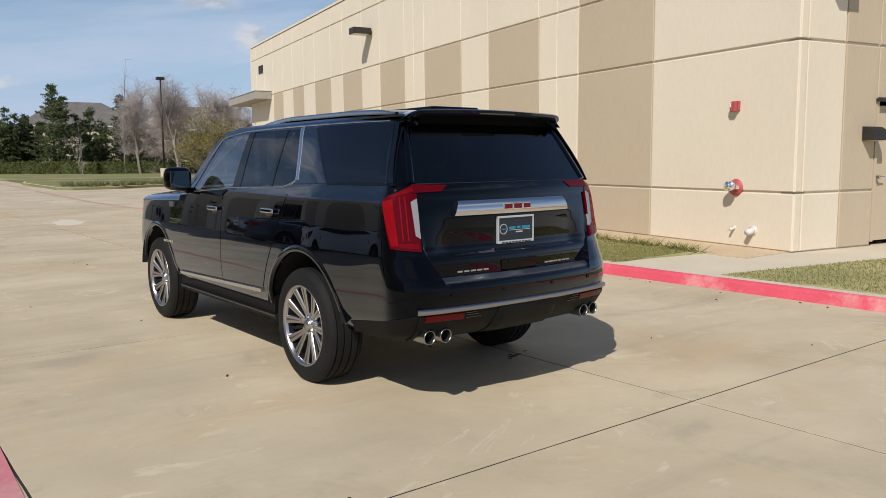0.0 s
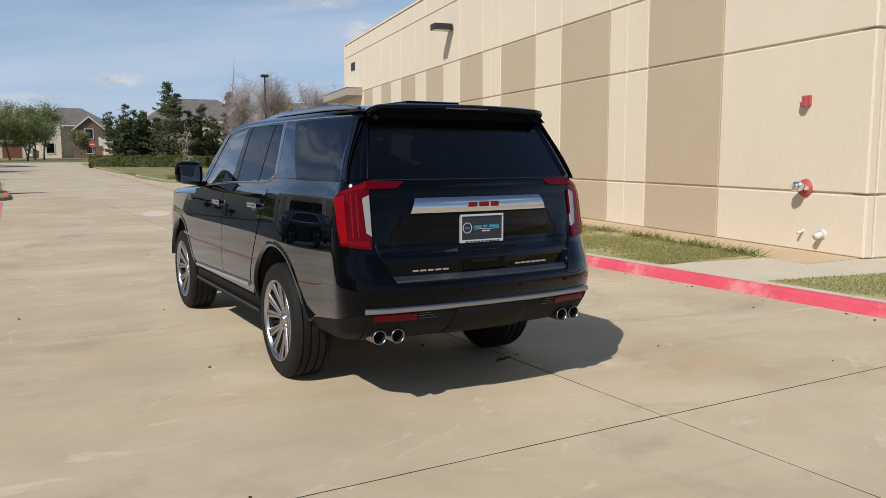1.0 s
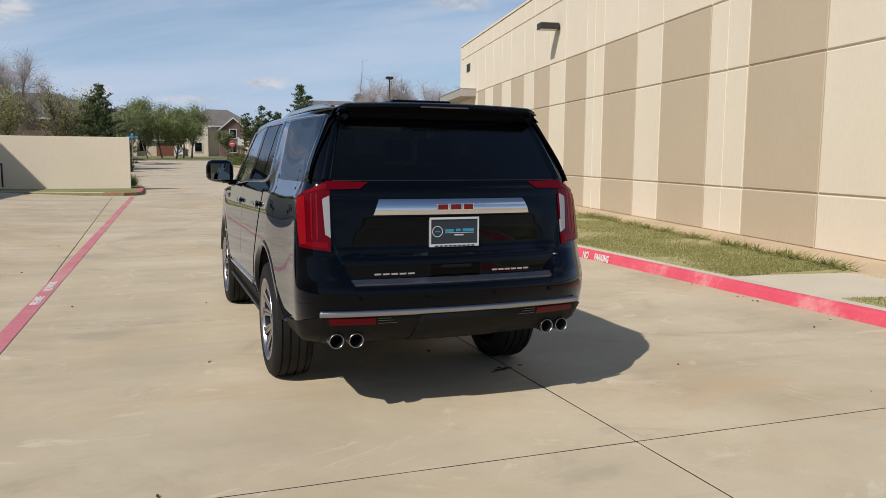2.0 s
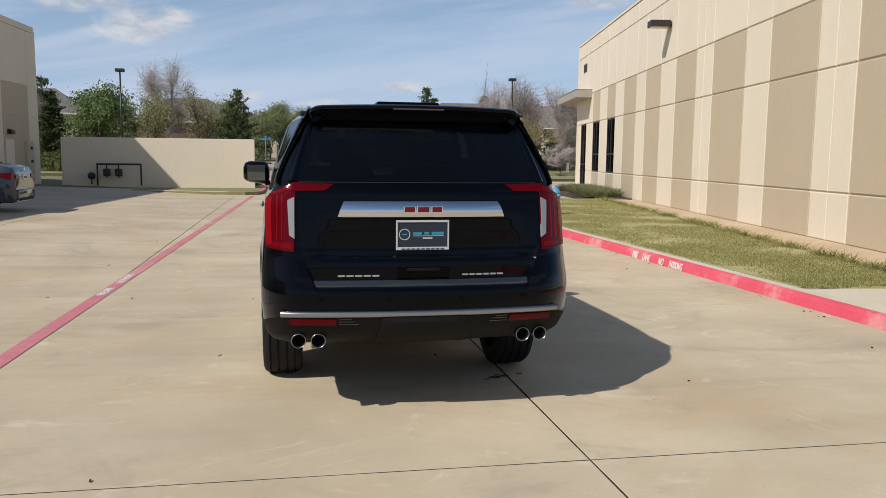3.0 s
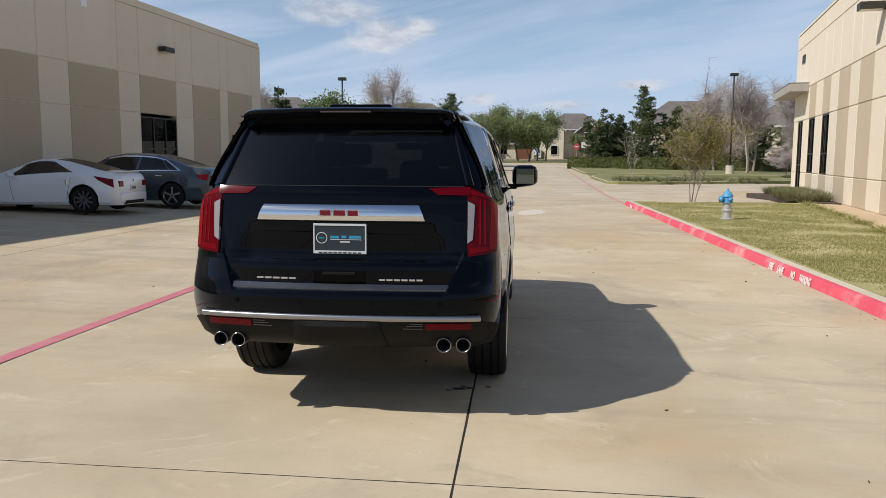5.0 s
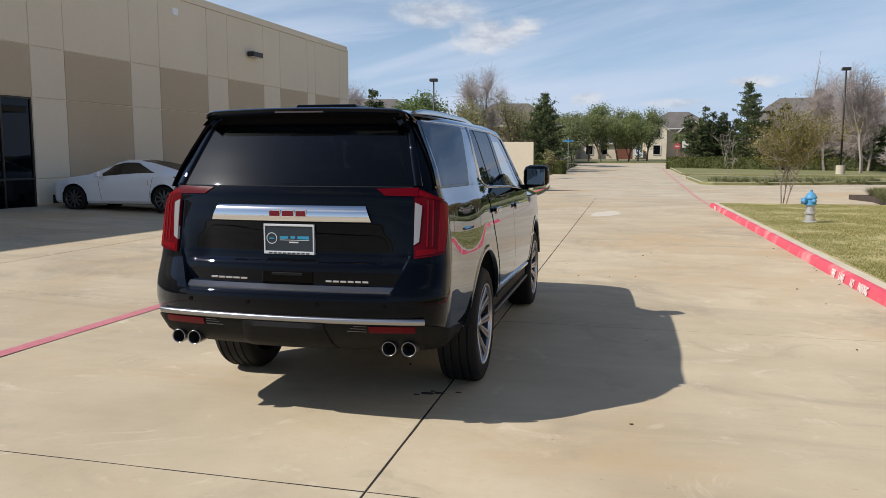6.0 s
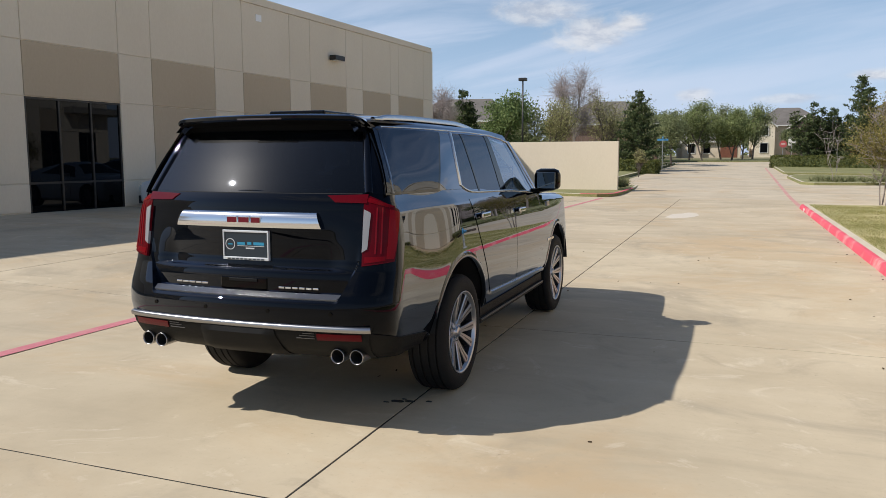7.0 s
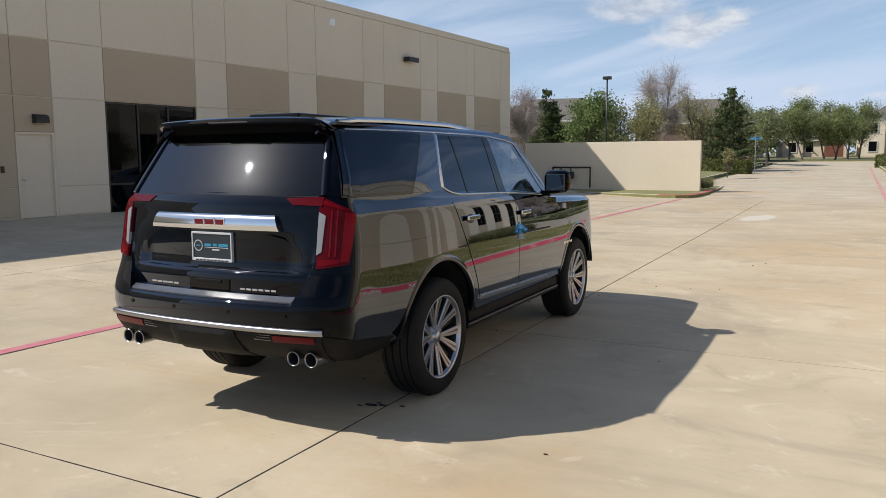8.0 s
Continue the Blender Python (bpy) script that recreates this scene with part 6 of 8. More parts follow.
# -- lamp posts
def lamp_post(m, h, label, base=0.0):
    o = tagged(empty("lamp_post", m), label, "lamp post")
    bm = bmesh.new()
    add_tube(bm, (0, 0, base), (0, 0, h), 0.075, 0.05, 14)
    part("post", bm, STEEL_DARK, o, "", True)
    bm = bmesh.new()
    add_box(bm, (-0.28, -0.2, h - 0.05), (0.28, 0.2, h + 0.16), 0.03)
    part("lamp_head", bm, STEEL_DARK, o)
    if base:
        bm = bmesh.new()
        add_tube(bm, (0, 0, -0.1), (0, 0, base), 0.3, seg=20)
        part("concrete_base", bm, KERBCON, o, "pale concrete footing")
    return o


lamp_post(pose(-8.7, 54.0, 0.3), 6.75, "dark slim parking-lot lamp post behind the screen wall")
lamp_post(pose(19.6, 59.8, land(19.6, 59.8)), 7.4, "dark parking-lot lamp post on a concrete footing", 0.75)


# -- parked cars, nose towards the west building
WHITE_CAR, _n, _l, _b = shader("white_car_paint", 0.3, 0.0, (0.78, 0.79, 0.80))
_b.inputs["Coat Weight"].default_value, _b.inputs["Coat Roughness"].default_value = 1.0, 0.02
GREY_CAR = lacquer("slate_blue_car_paint", (0.045, 0.058, 0.072), 0.05, 0.05, 0.75, 2.0)
SOLID_GLASS = lacquer("dark_car_glass", (0.006, 0.007, 0.008), 0.02, 0.025, 0.42, 2.0)


def small_car(name, m, label, paint, spec):
    """A parked car lofted along its length: y forward from the rear axle."""
    car = tagged(empty(name, m), label, "car", group="cars parked at the west building")
    Y, TOP, SH, HW, RW, R = spec["y"], spec["top"], spec["shoulder"], spec["width"], spec["roof_half"], spec["wheel"]
    def at(y):
        return float(np.interp(y, Y, TOP)), float(np.interp(y, Y, SH)), float(np.interp(y, Y, HW))
    ztop = lambda y: at(y)[0]
    def section(y):
        t, s, w = at(y)
        rise = max(t - s, 0.0)
        k = min(rise / 0.30, 1.0)
        inner = w * 0.93 * (1 - k) + RW * k
        pts = [(w * 0.90, 0.20), (w * 0.975, 0.27), (w * 0.99, 0.42), (w, 0.55), (w * 0.985, 0.70), (w * 0.965, s - 0.06), (w * 0.93, s)]
        for q in (0.33, 0.66, 1.0):
            pts.append((w * 0.93 + (inner - w * 0.93) * q, s + (rise * 0.97) * q))
        pts += [(inner * 0.86, s + rise + 0.012), (inner * 0.5, s + rise + 0.03), (0.0, s + rise + 0.038)]
        return pts
    ys = [Y[0] + (Y[-1] - Y[0]) * i / 110 for i in range(111)]
    rows = [section(y) for y in ys]
    k = len(rows[0])
    vs = [Vector((x, y, z)) for y, row in zip(ys, rows) for x, z in row]
    N = len(vs)
    vs += [Vector((-v.x, v.y, v.z)) for v in vs]
    WB = spec["base"]
    def mid(v):
        return 0.0 if v.y < WB / 2 else WB
    AR = R + 0.055
    flag = [abs(v.x) > 0.5 and v.z < 0.9 and (v.y - mid(v)) ** 2 + (v.z - R) ** 2 < AR * AR for v in vs]
    fs = []
    for i in range(110):
        for j in range(k - 1):
            q = (i * k + j, i * k + j + 1, (i + 1) * k + j + 1, (i + 1) * k + j)
            if not all(flag[a] for a in q):
                fs += [q[::-1], tuple(a + N for a in q)]
    for a, v in enumerate(vs):
        if flag[a]:
            dy, dz = v.y - mid(v), v.z - R
            f = AR / max(math.hypot(dy, dz), 1e-6)
            vs[a] = Vector((v.x, mid(v) + dy * f, max(R + dz * f, 0.2)))
    fs += [tuple(range(k)) + tuple(N + a for a in range(k - 1, -1, -1)), tuple(a + 110 * k for a in range(k))[::-1] + tuple(N + 110 * k + a for a in range(k))]
    body = mesh("body", vs, fs, paint, car, "", True)
    body.data.set_sharp_from_angle(angle=radians(35))
    def glass_side(y, v):
        t, s, w = at(y)
        rise = max(t - s, 0.0)
        kk = min(rise / 0.30, 1.0)
        inner = w * 0.93 * (1 - kk) + RW * kk
        return Vector((w * 0.93 + (inner - w * 0.93) * v, y, s + rise * 0.97 * v))
    for s in (1, -1):
        for c in spec["side_glass"]:
            def f(u, v, c=c):
                y, h = bil(c, u, v)
                return glass_side(y, h)
            patch("side_glass", f, 10, 4, 0.004, -0.004, SOLID_GLASS, car, "", s)
        def lampf(u, v):
            y, z = bil(spec["lamp"], u, v)
            t, sh, w = at(y)
            return Vector((np.interp(z, [0.55, 0.70, sh - 0.06, sh], [w, w * 0.985, w * 0.965, w * 0.93]), y, z))
        patch("tail_lamp", lampf, 8, 5, 0.012, -0.02, RED_INNER, car, "", s)
        for c in spec.get("trim", ()):
            def f(u, v, c=c):
                y, h = bil(c, u, v)
                return glass_side(y, h)
            patch("window_trim", f, 12, 1, 0.010, -0.004, SATIN, car, "chrome window surround", s)
        for y, z, hy, hz in spec.get("upright_handle", ()):
            w = at(y)[2]
            bm = bmesh.new()
            add_box(bm, (min(s * w * 0.96, s * (w * 0.97 + 0.02)), y - hy, z - hz), (max(s * w * 0.96, s * (w * 0.97 + 0.02)), y + hy, z + hz), 0.01)
            part("upright_handle", bm, CHROME, car)
        cx, cz0, cz1 = spec["lamp_rear"]
        box("lamp_rear", (min(s * cx, s * spec["rear_half"]), Y[0] - 0.012, cz0), (max(s * cx, s * spec["rear_half"]), Y[0] + 0.03, cz1), RED_INNER, car, bevel=0.008)
        for y in (0.0, WB):
            bm = bmesh.new()
            add_lathe(bm, [(AR, 0.84), (AR - 0.01, 0.55), (0.0, 0.55)], Matrix.Translation((0, y, R)) @ pose(0, 0, 0, 0, 90 * s, 0), 30)
            bmesh.ops.delete(bm, geom=[v for v in bm.verts if v.co.z < 0.15], context="VERTS")
            part("wheel_well", bm, WELL, car, "", True)
            w = empty("wheel"); w.parent = car
            w.matrix_basis = Matrix.Translation((s * (spec["track"]), y, R)) @ pose(0, 0, 0, 0, 90 * s, 0)
            bm = bmesh.new()
            add_lathe(bm, [(R * 0.72, -0.1), (R * 0.85, -0.105), (R * 0.97, -0.09), (R, -0.06), (R, 0.06), (R * 0.97, 0.09), (R * 0.85, 0.105), (R * 0.72, 0.098)], Matrix(), 36)
            part("tyre", bm, RUBBER, w, "", True)
            bm = bmesh.new()
            add_lathe(bm, [(R * 0.73, 0.098), (R * 0.70, 0.09), (R * 0.68, 0.03)], Matrix(), 36)
            part("rim_lip", bm, spec["rim"], w, "", True)
            bm = bmesh.new()
            add_lathe(bm, [(R * 0.69, 0.02), (0.0, 0.015)], Matrix(), 30)
            part("rim_back", bm, RIM_DARK, w, "", True)
            for q in range(spec["spokes"]):
                bm = bmesh.new()
                a = 360 / spec["spokes"] * q
                add_box(bm, (0.02, -0.024, 0.045), (R * 0.705, 0.024, 0.085), 0.008, pose(0, 0, 0, 0, 0, a))
                part("spoke", bm, spec["rim"], w)
        bm = bmesh.new()
        mx = at(spec["mirror"][0])[2]
        add_box(bm, (min(s * (mx - 0.02), s * (mx + 0.19)), spec["mirror"][0] - 0.06, spec["mirror"][1]), (max(s * (mx - 0.02), s * (mx + 0.19)), spec["mirror"][0] + 0.06, spec["mirror"][1] + 0.13), 0.03)
        part("door_mirror", bm, paint, car, "", True)
        zh = spec["handle"][1]
        bm = bmesh.new()
        for y in spec["handle"][0]:
            w = at(y)[2]
            add_box(bm, (min(s * w * 0.95, s * (w * 0.985 + 0.02)), y - 0.09, zh - 0.014), (max(s * w * 0.95, s * (w * 0.985 + 0.02)), y + 0.09, zh + 0.014), 0.006)
        part("door_handle", bm, CHROME, car) if spec["handle"][0] else bm.free()
        for y0, y1 in spec["gaps"]:
            def gap(u, v, y0=y0, y1=y1):
                y = y0 + (y1 - y0) * v + 0.008 * u
                z = 0.30 + (at(y)[1] - 0.05 - 0.30) * v
                w = at(y)[2]
                return Vector((np.interp(z, [0.27, 0.42, 0.55, 0.70, at(y)[1] - 0.06], [w * 0.975, w * 0.99, w, w * 0.985, w * 0.965]), y, z))
            patch("door_gap", gap, 1, 10, 0.0015, -0.002, WELL, car, "", s)
        bm = bmesh.new()
        add_tube(bm, (s * spec["pipe"], Y[0] - 0.02, 0.27), (s * spec["pipe"], Y[0] + 0.15, 0.27), 0.045, seg=16)
        part("tailpipe", bm, SATIN, car, "", True)
    # rear and front windows
    for nm, c in (("back_window", spec["back_glass"]), ("windscreen", spec["front_glass"])):
        def f(u, v, c=c):
            y = c[0] + (c[1] - c[0]) * v
            t, s, w = at(y)
            rise = max(t - s, 0)
            kk = min(rise / 0.30, 1.0)
            inner = w * 0.93 * (1 - kk) + RW * kk
            a = (2 * u - 1)
            x = a * inner * 0.84
            return Vector((x, y, s + rise + np.interp(abs(x) / inner, [0, 0.5, 0.86], [0.038, 0.03, 0.012])))
        patch(nm, f, 14, 10, 0.004, -0.004, SOLID_GLASS, car, "", 1, True, c[1] < c[0])
    # rear fittings
    z = spec["plate"]
    box("licence_plate", (-0.16, Y[0] - 0.02, z - 0.075), (0.16, Y[0] + 0.02, z + 0.075), PVC, car, bevel=0.003)
    for q in range(5):
        box("plate_bar", (-0.11 + 0.047 * q, Y[0] - 0.023, z - 0.03), (-0.08 + 0.047 * q, Y[0] - 0.019, z + 0.03), STEEL_DARK, car)
    bm = bmesh.new()
    bmesh.ops.create_uvsphere(bm, u_segments=16, v_segments=8, radius=1, matrix=Matrix.Translation((0, Y[0] - 0.004, z + 0.2)) @ Matrix.Diagonal((0.06, 0.012, 0.04, 1)))
    part("badge", bm, CHROME, car, "", True)
    bm = bmesh.new()
    add_box(bm, (-spec["rear_half"] * 0.95, Y[0] - 0.05, 0.24), (spec["rear_half"] * 0.95, Y[0] + 0.15, 0.50), 0.05)
    part("rear_bumper", bm, paint, car, "", True)
    box("diffuser", (-0.5, Y[0] - 0.055, 0.22), (0.5, Y[0] + 0.1, 0.31), PLASTIC, car, bevel=0.02)
    box("underbody", (-0.7, Y[0] + 0.1, 0.18), (0.7, Y[-1] - 0.1, 0.4), WELL, car)
    if spec.get("spoiler"):
        y, z = spec["spoiler"]
        bm = bmesh.new()
        add_box(bm, (-0.55, y - 0.06, z), (0.55, y + 0.07, z + 0.03), 0.012)
        part("spoiler", bm, paint, car)
    return car


SEDAN = dict(y=[-1.07, -1.0, -0.85, -0.45, 0.0, 0.55, 1.0, 1.5, 1.95, 2.65, 3.3, 3.65, 3.74], top=[0.86, 1.02, 1.08, 1.12, 1.28, 1.43, 1.465, 1.46, 1.37, 1.02, 0.92, 0.80, 0.62],
             shoulder=[0.84, 0.96, 0.99, 1.0, 0.99, 0.97, 0.96, 0.95, 0.94, 0.93, 0.88, 0.78, 0.60], width=[0.72, 0.80, 0.86, 0.905, 0.91, 0.91, 0.91, 0.91, 0.91, 0.90, 0.87, 0.76, 0.62],
             roof_half=0.60, wheel=0.335, base=2.775, track=0.80, rim=RIM_FACE, spokes=5, side_glass=[[(-0.18, 0.14), (0.06, 0.14), (0.30, 0.80), (0.22, 0.80)], [(0.10, 0.13), (0.98, 0.10), (0.92, 0.88), (0.36, 0.86)], [(1.06, 0.10), (2.25, 0.12), (1.88, 0.86), (1.0, 0.88)]],
             trim=[[(-0.22, 0.07), (2.28, 0.05), (2.27, 0.11), (-0.22, 0.13)], [(0.25, 0.86), (1.88, 0.88), (1.88, 0.95), (0.25, 0.93)], [(-0.26, 0.07), (-0.20, 0.07), (0.28, 0.93), (0.22, 0.93)]],
             lamp=[(-0.99, 0.75), (-0.80, 0.79), (-0.66, 0.905), (-1.0, 0.92)], lamp_rear=(0.50, 0.77, 0.88), rear_half=0.72, mirror=(2.1, 0.96), handle=((0.35, 1.45), 0.87), gaps=((0.30, 0.10), (1.02, 1.02), (2.1, 2.2)), pipe=0.55,
             back_glass=(-0.38, 0.52), front_glass=(2.6, 1.95), plate=0.80)
COUPE = dict(y=[-0.80, -0.74, -0.60, -0.30, 0.10, 0.55, 0.95, 1.25, 1.55, 2.15, 2.7, 3.15, 3.42], top=[0.78, 0.90, 0.97, 1.03, 1.13, 1.23, 1.285, 1.29, 1.22, 0.94, 0.86, 0.76, 0.50],
             shoulder=[0.76, 0.84, 0.90, 0.93, 0.94, 0.92, 0.89, 0.87, 0.86, 0.86, 0.83, 0.74, 0.48], width=[0.70, 0.80, 0.87, 0.925, 0.93, 0.90, 0.885, 0.885, 0.89, 0.91, 0.90, 0.80, 0.55],
             roof_half=0.53, wheel=0.325, base=2.55, track=0.81, rim=RIM_MID, spokes=10, side_glass=[[(0.28, 0.22), (1.95, 0.14), (1.58, 0.90), (0.85, 0.92)]],
             lamp=[(-0.72, 0.62), (-0.38, 0.80), (-0.26, 0.90), (-0.70, 0.82)], lamp_rear=(0.50, 0.64, 0.78), rear_half=0.70, mirror=(1.75, 0.88), handle=((), 0.72), upright_handle=((0.42, 0.74, 0.025, 0.07),), gaps=((0.42, 0.30), (1.75, 1.85)), pipe=0.42,
             back_glass=(-0.45, 0.85), front_glass=(2.1, 1.55), plate=0.60, spoiler=(-0.66, 0.985))
small_car("sedan", pose(-5.25, 20.25, land(-7, 20) - 0.015, 0, 0.0, 91) , "slate blue four-door sedan parked nose-in by a warehouse", GREY_CAR, SEDAN)
small_car("coupe", pose(-6.1, 17.35, land(-7.4, 17), 0, 0.0, 92), "white two-door sports coupe parked nose-in beside a sedan", WHITE_CAR, COUPE)


# -- planting
def leaf_stuff(name, colours, rough=0.7, see_through=0.35):
    """Leaf material: colour varies from leaf to leaf; some light comes through."""
    m = bpy.data.materials.new(name)
    m.use_nodes = True
    n, l = m.node_tree.nodes, m.node_tree.links
    n.clear()
    out = n.new("ShaderNodeOutputMaterial")
    geo = n.new("ShaderNodeNewGeometry")
    ramp = n.new("ShaderNodeValToRGB")
    els = ramp.color_ramp.elements
    els[0].color, els[1].color = (*colours[0], 1), (*colours[-1], 1)
    for k, c in enumerate(colours[1:-1]):
        els.new((k + 1) / (len(colours) - 1)).color = (*c, 1)
    l.new(geo.outputs["Random Per Island"], ramp.inputs[0])
    d = n.new("ShaderNodeBsdfDiffuse"); t = n.new("ShaderNodeBsdfTranslucent")
    mix = n.new("ShaderNodeMixShader"); mix.inputs[0].default_value = see_through
    l.new(ramp.outputs[0], d.inputs[0]); l.new(ramp.outputs[0], t.inputs[0])
    l.new(d.outputs[0], mix.inputs[1]); l.new(t.outputs[0], mix.inputs[2])
    l.new(mix.outputs[0], out.inputs[0])
    return m


BARK = surface("grey_brown_bark", (0.07, 0.055, 0.045), (0.17, 0.14, 0.115), 0.95, fine=30, coarse=3, bump=0.6, stretch=(1, 1, 0.2))
TRUNK = surface("pale_grey_bark", (0.20, 0.17, 0.15), (0.36, 0.31, 0.275), 0.95, fine=24, coarse=2, bump=0.3, stretch=(1, 1, 0.3))
TWIG = surface("bare_twigs", (0.34, 0.28, 0.262), (0.54, 0.465, 0.43), 0.95, fine=20, coarse=2, bump=0.0)
LEAF_CEDAR = leaf_stuff("dark_cedar_needles", [(0.050, 0.070, 0.033), (0.094, 0.125, 0.056), (0.169, 0.188, 0.088)], see_through=0.25)
LEAF_OAK = leaf_stuff("fresh_oak_leaves", [(0.125, 0.156, 0.062), (0.225, 0.263, 0.106), (0.350, 0.375, 0.175)])
LEAF_GREEN = leaf_stuff("bright_spring_leaves", [(0.10, 0.145, 0.055), (0.175, 0.235, 0.09), (0.28, 0.335, 0.145)])
LEAF_BUD = leaf_stuff("yellow_green_buds", [(0.21, 0.205, 0.095), (0.33, 0.315, 0.145), (0.45, 0.41, 0.22)])
LEAF_OLIVE = leaf_stuff("small_olive_leaves", [(0.13, 0.125, 0.045), (0.23, 0.205, 0.075), (0.35, 0.295, 0.12)])
LEAF_HEDGE = leaf_stuff("clipped_hedge_leaves", [(0.055, 0.07, 0.022), (0.12, 0.135, 0.042), (0.25, 0.25, 0.09)])
LEAF_GREY = leaf_stuff("grey_green_leaves", [(0.138, 0.163, 0.081), (0.237, 0.263, 0.131), (0.338, 0.350, 0.188)])
BLADE = leaf_stuff("dry_and_green_grass_blades", [(0.14, 0.18, 0.05), (0.26, 0.28, 0.085), (0.44, 0.39, 0.17), (0.62, 0.53, 0.31)], see_through=0.45)
SEDGE = leaf_stuff("grey_green_ornamental_grass", [(0.13, 0.15, 0.07), (0.23, 0.24, 0.12), (0.34, 0.32, 0.18)], see_through=0.3)
rng = np.random.default_rng(11)


def leaves(name, pts, size, material, parent, droop=0.0, aspect=0.55):
    """One mesh of many small kite-shaped leaves at the points given."""
    n = len(pts)
    pts = np.asarray(pts)
    a = rng.normal(size=(n, 3)); a[:, 2] -= droop
    a /= np.linalg.norm(a, axis=1)[:, None]
    b = np.cross(a, rng.normal(size=(n, 3))); b /= np.linalg.norm(b, axis=1)[:, None]
    s = size * rng.uniform(0.6, 1.35, n)[:, None]
    quad = np.stack([pts - a * s * 0.5, pts + b * s * aspect * 0.5, pts + a * s * 0.5, pts - b * s * aspect * 0.5], 1).reshape(-1, 3)
    me = bpy.data.meshes.new(name)
    me.vertices.add(4 * n); me.vertices.foreach_set("co", quad.ravel())
    me.loops.add(4 * n); me.loops.foreach_set("vertex_index", np.arange(4 * n))
    me.polygons.add(n); me.polygons.foreach_set("loop_start", np.arange(0, 4 * n, 4))
    me.update(calc_edges=True)
    ob = new(name, me)
    tidy(ob, material)
    ob.parent = parent
    return ob


def limbs(name, segs, material, parent, sides=5):
    """Tapered branches: (start, end, radius, end radius) each, in one mesh."""
    vs, fs = [], []
    for a, b, r0, r1 in segs:
        a, b = Vector(a), Vector(b)
        d = (b - a).normalized()
        u = d.orthogonal().normalized()
        w = d.cross(u)
        k = len(vs)
        for p, r in ((a, r0), (b, r1)):
            for q in range(sides):
                t = 2 * math.pi * q / sides
                vs.append(p + (u * math.cos(t) + w * math.sin(t)) * r)
        fs += [(k + q, k + (q + 1) % sides, k + sides + (q + 1) % sides, k + sides + q) for q in range(sides)]
    return mesh(name, vs, fs, material, parent)


def grow(start, way, length, radius, depth, spread, segs, tips, rnd, lift=0.15):
    """Forks a limb again and again; the ends are gathered in tips."""
    p, d = Vector(start), Vector(way).normalized()
    steps = 3
    for k in range(steps):
        d2 = (d + Vector((rnd.gauss(0, 0.13), rnd.gauss(0, 0.13), rnd.gauss(0, 0.08) + lift * 0.15))).normalized()
        q = p + d2 * length / steps
        r1 = radius * (1 - 0.18 * (k + 1) / steps * 1.6)
        segs.append((p, q, radius * (1 - 0.29 * k / steps), r1))
        p, d = q, d2
        if depth > 0 and k < steps - 1 and rnd.random() < 0.75:
            side = (d + Vector((rnd.gauss(0, spread), rnd.gauss(0, spread), rnd.gauss(lift, spread * 0.6)))).normalized()
            grow(p, side, length * rnd.uniform(0.5, 0.75), radius * 0.5, depth - 1, spread, segs, tips, rnd, lift)
    if depth == 0:
        tips.append(p)
        return
    for k in range(2 + (rnd.random() < 0.4)):
        side = (d + Vector((rnd.gauss(0, spread), rnd.gauss(0, spread), rnd.gauss(lift, spread * 0.5)))).normalized()
        grow(p, side, length * rnd.uniform(0.62, 0.85), radius * 0.6, depth - 1, spread, segs, tips, rnd, lift)


def fit_height(segs, tips, h, width):
    top = max(max(s[1].z for s in segs), 0.1)
    wide = max(max(abs(s[1].x) for s in segs), max(abs(s[1].y) for s in segs), 0.1)
    sz, sx = h / top, min(width / wide, 3.0)
    f = lambda p: Vector((p.x * sx, p.y * sx, p.z * sz))
    return [(f(a), f(b), r0, r1) for a, b, r0, r1 in segs], [f(p) for p in tips]


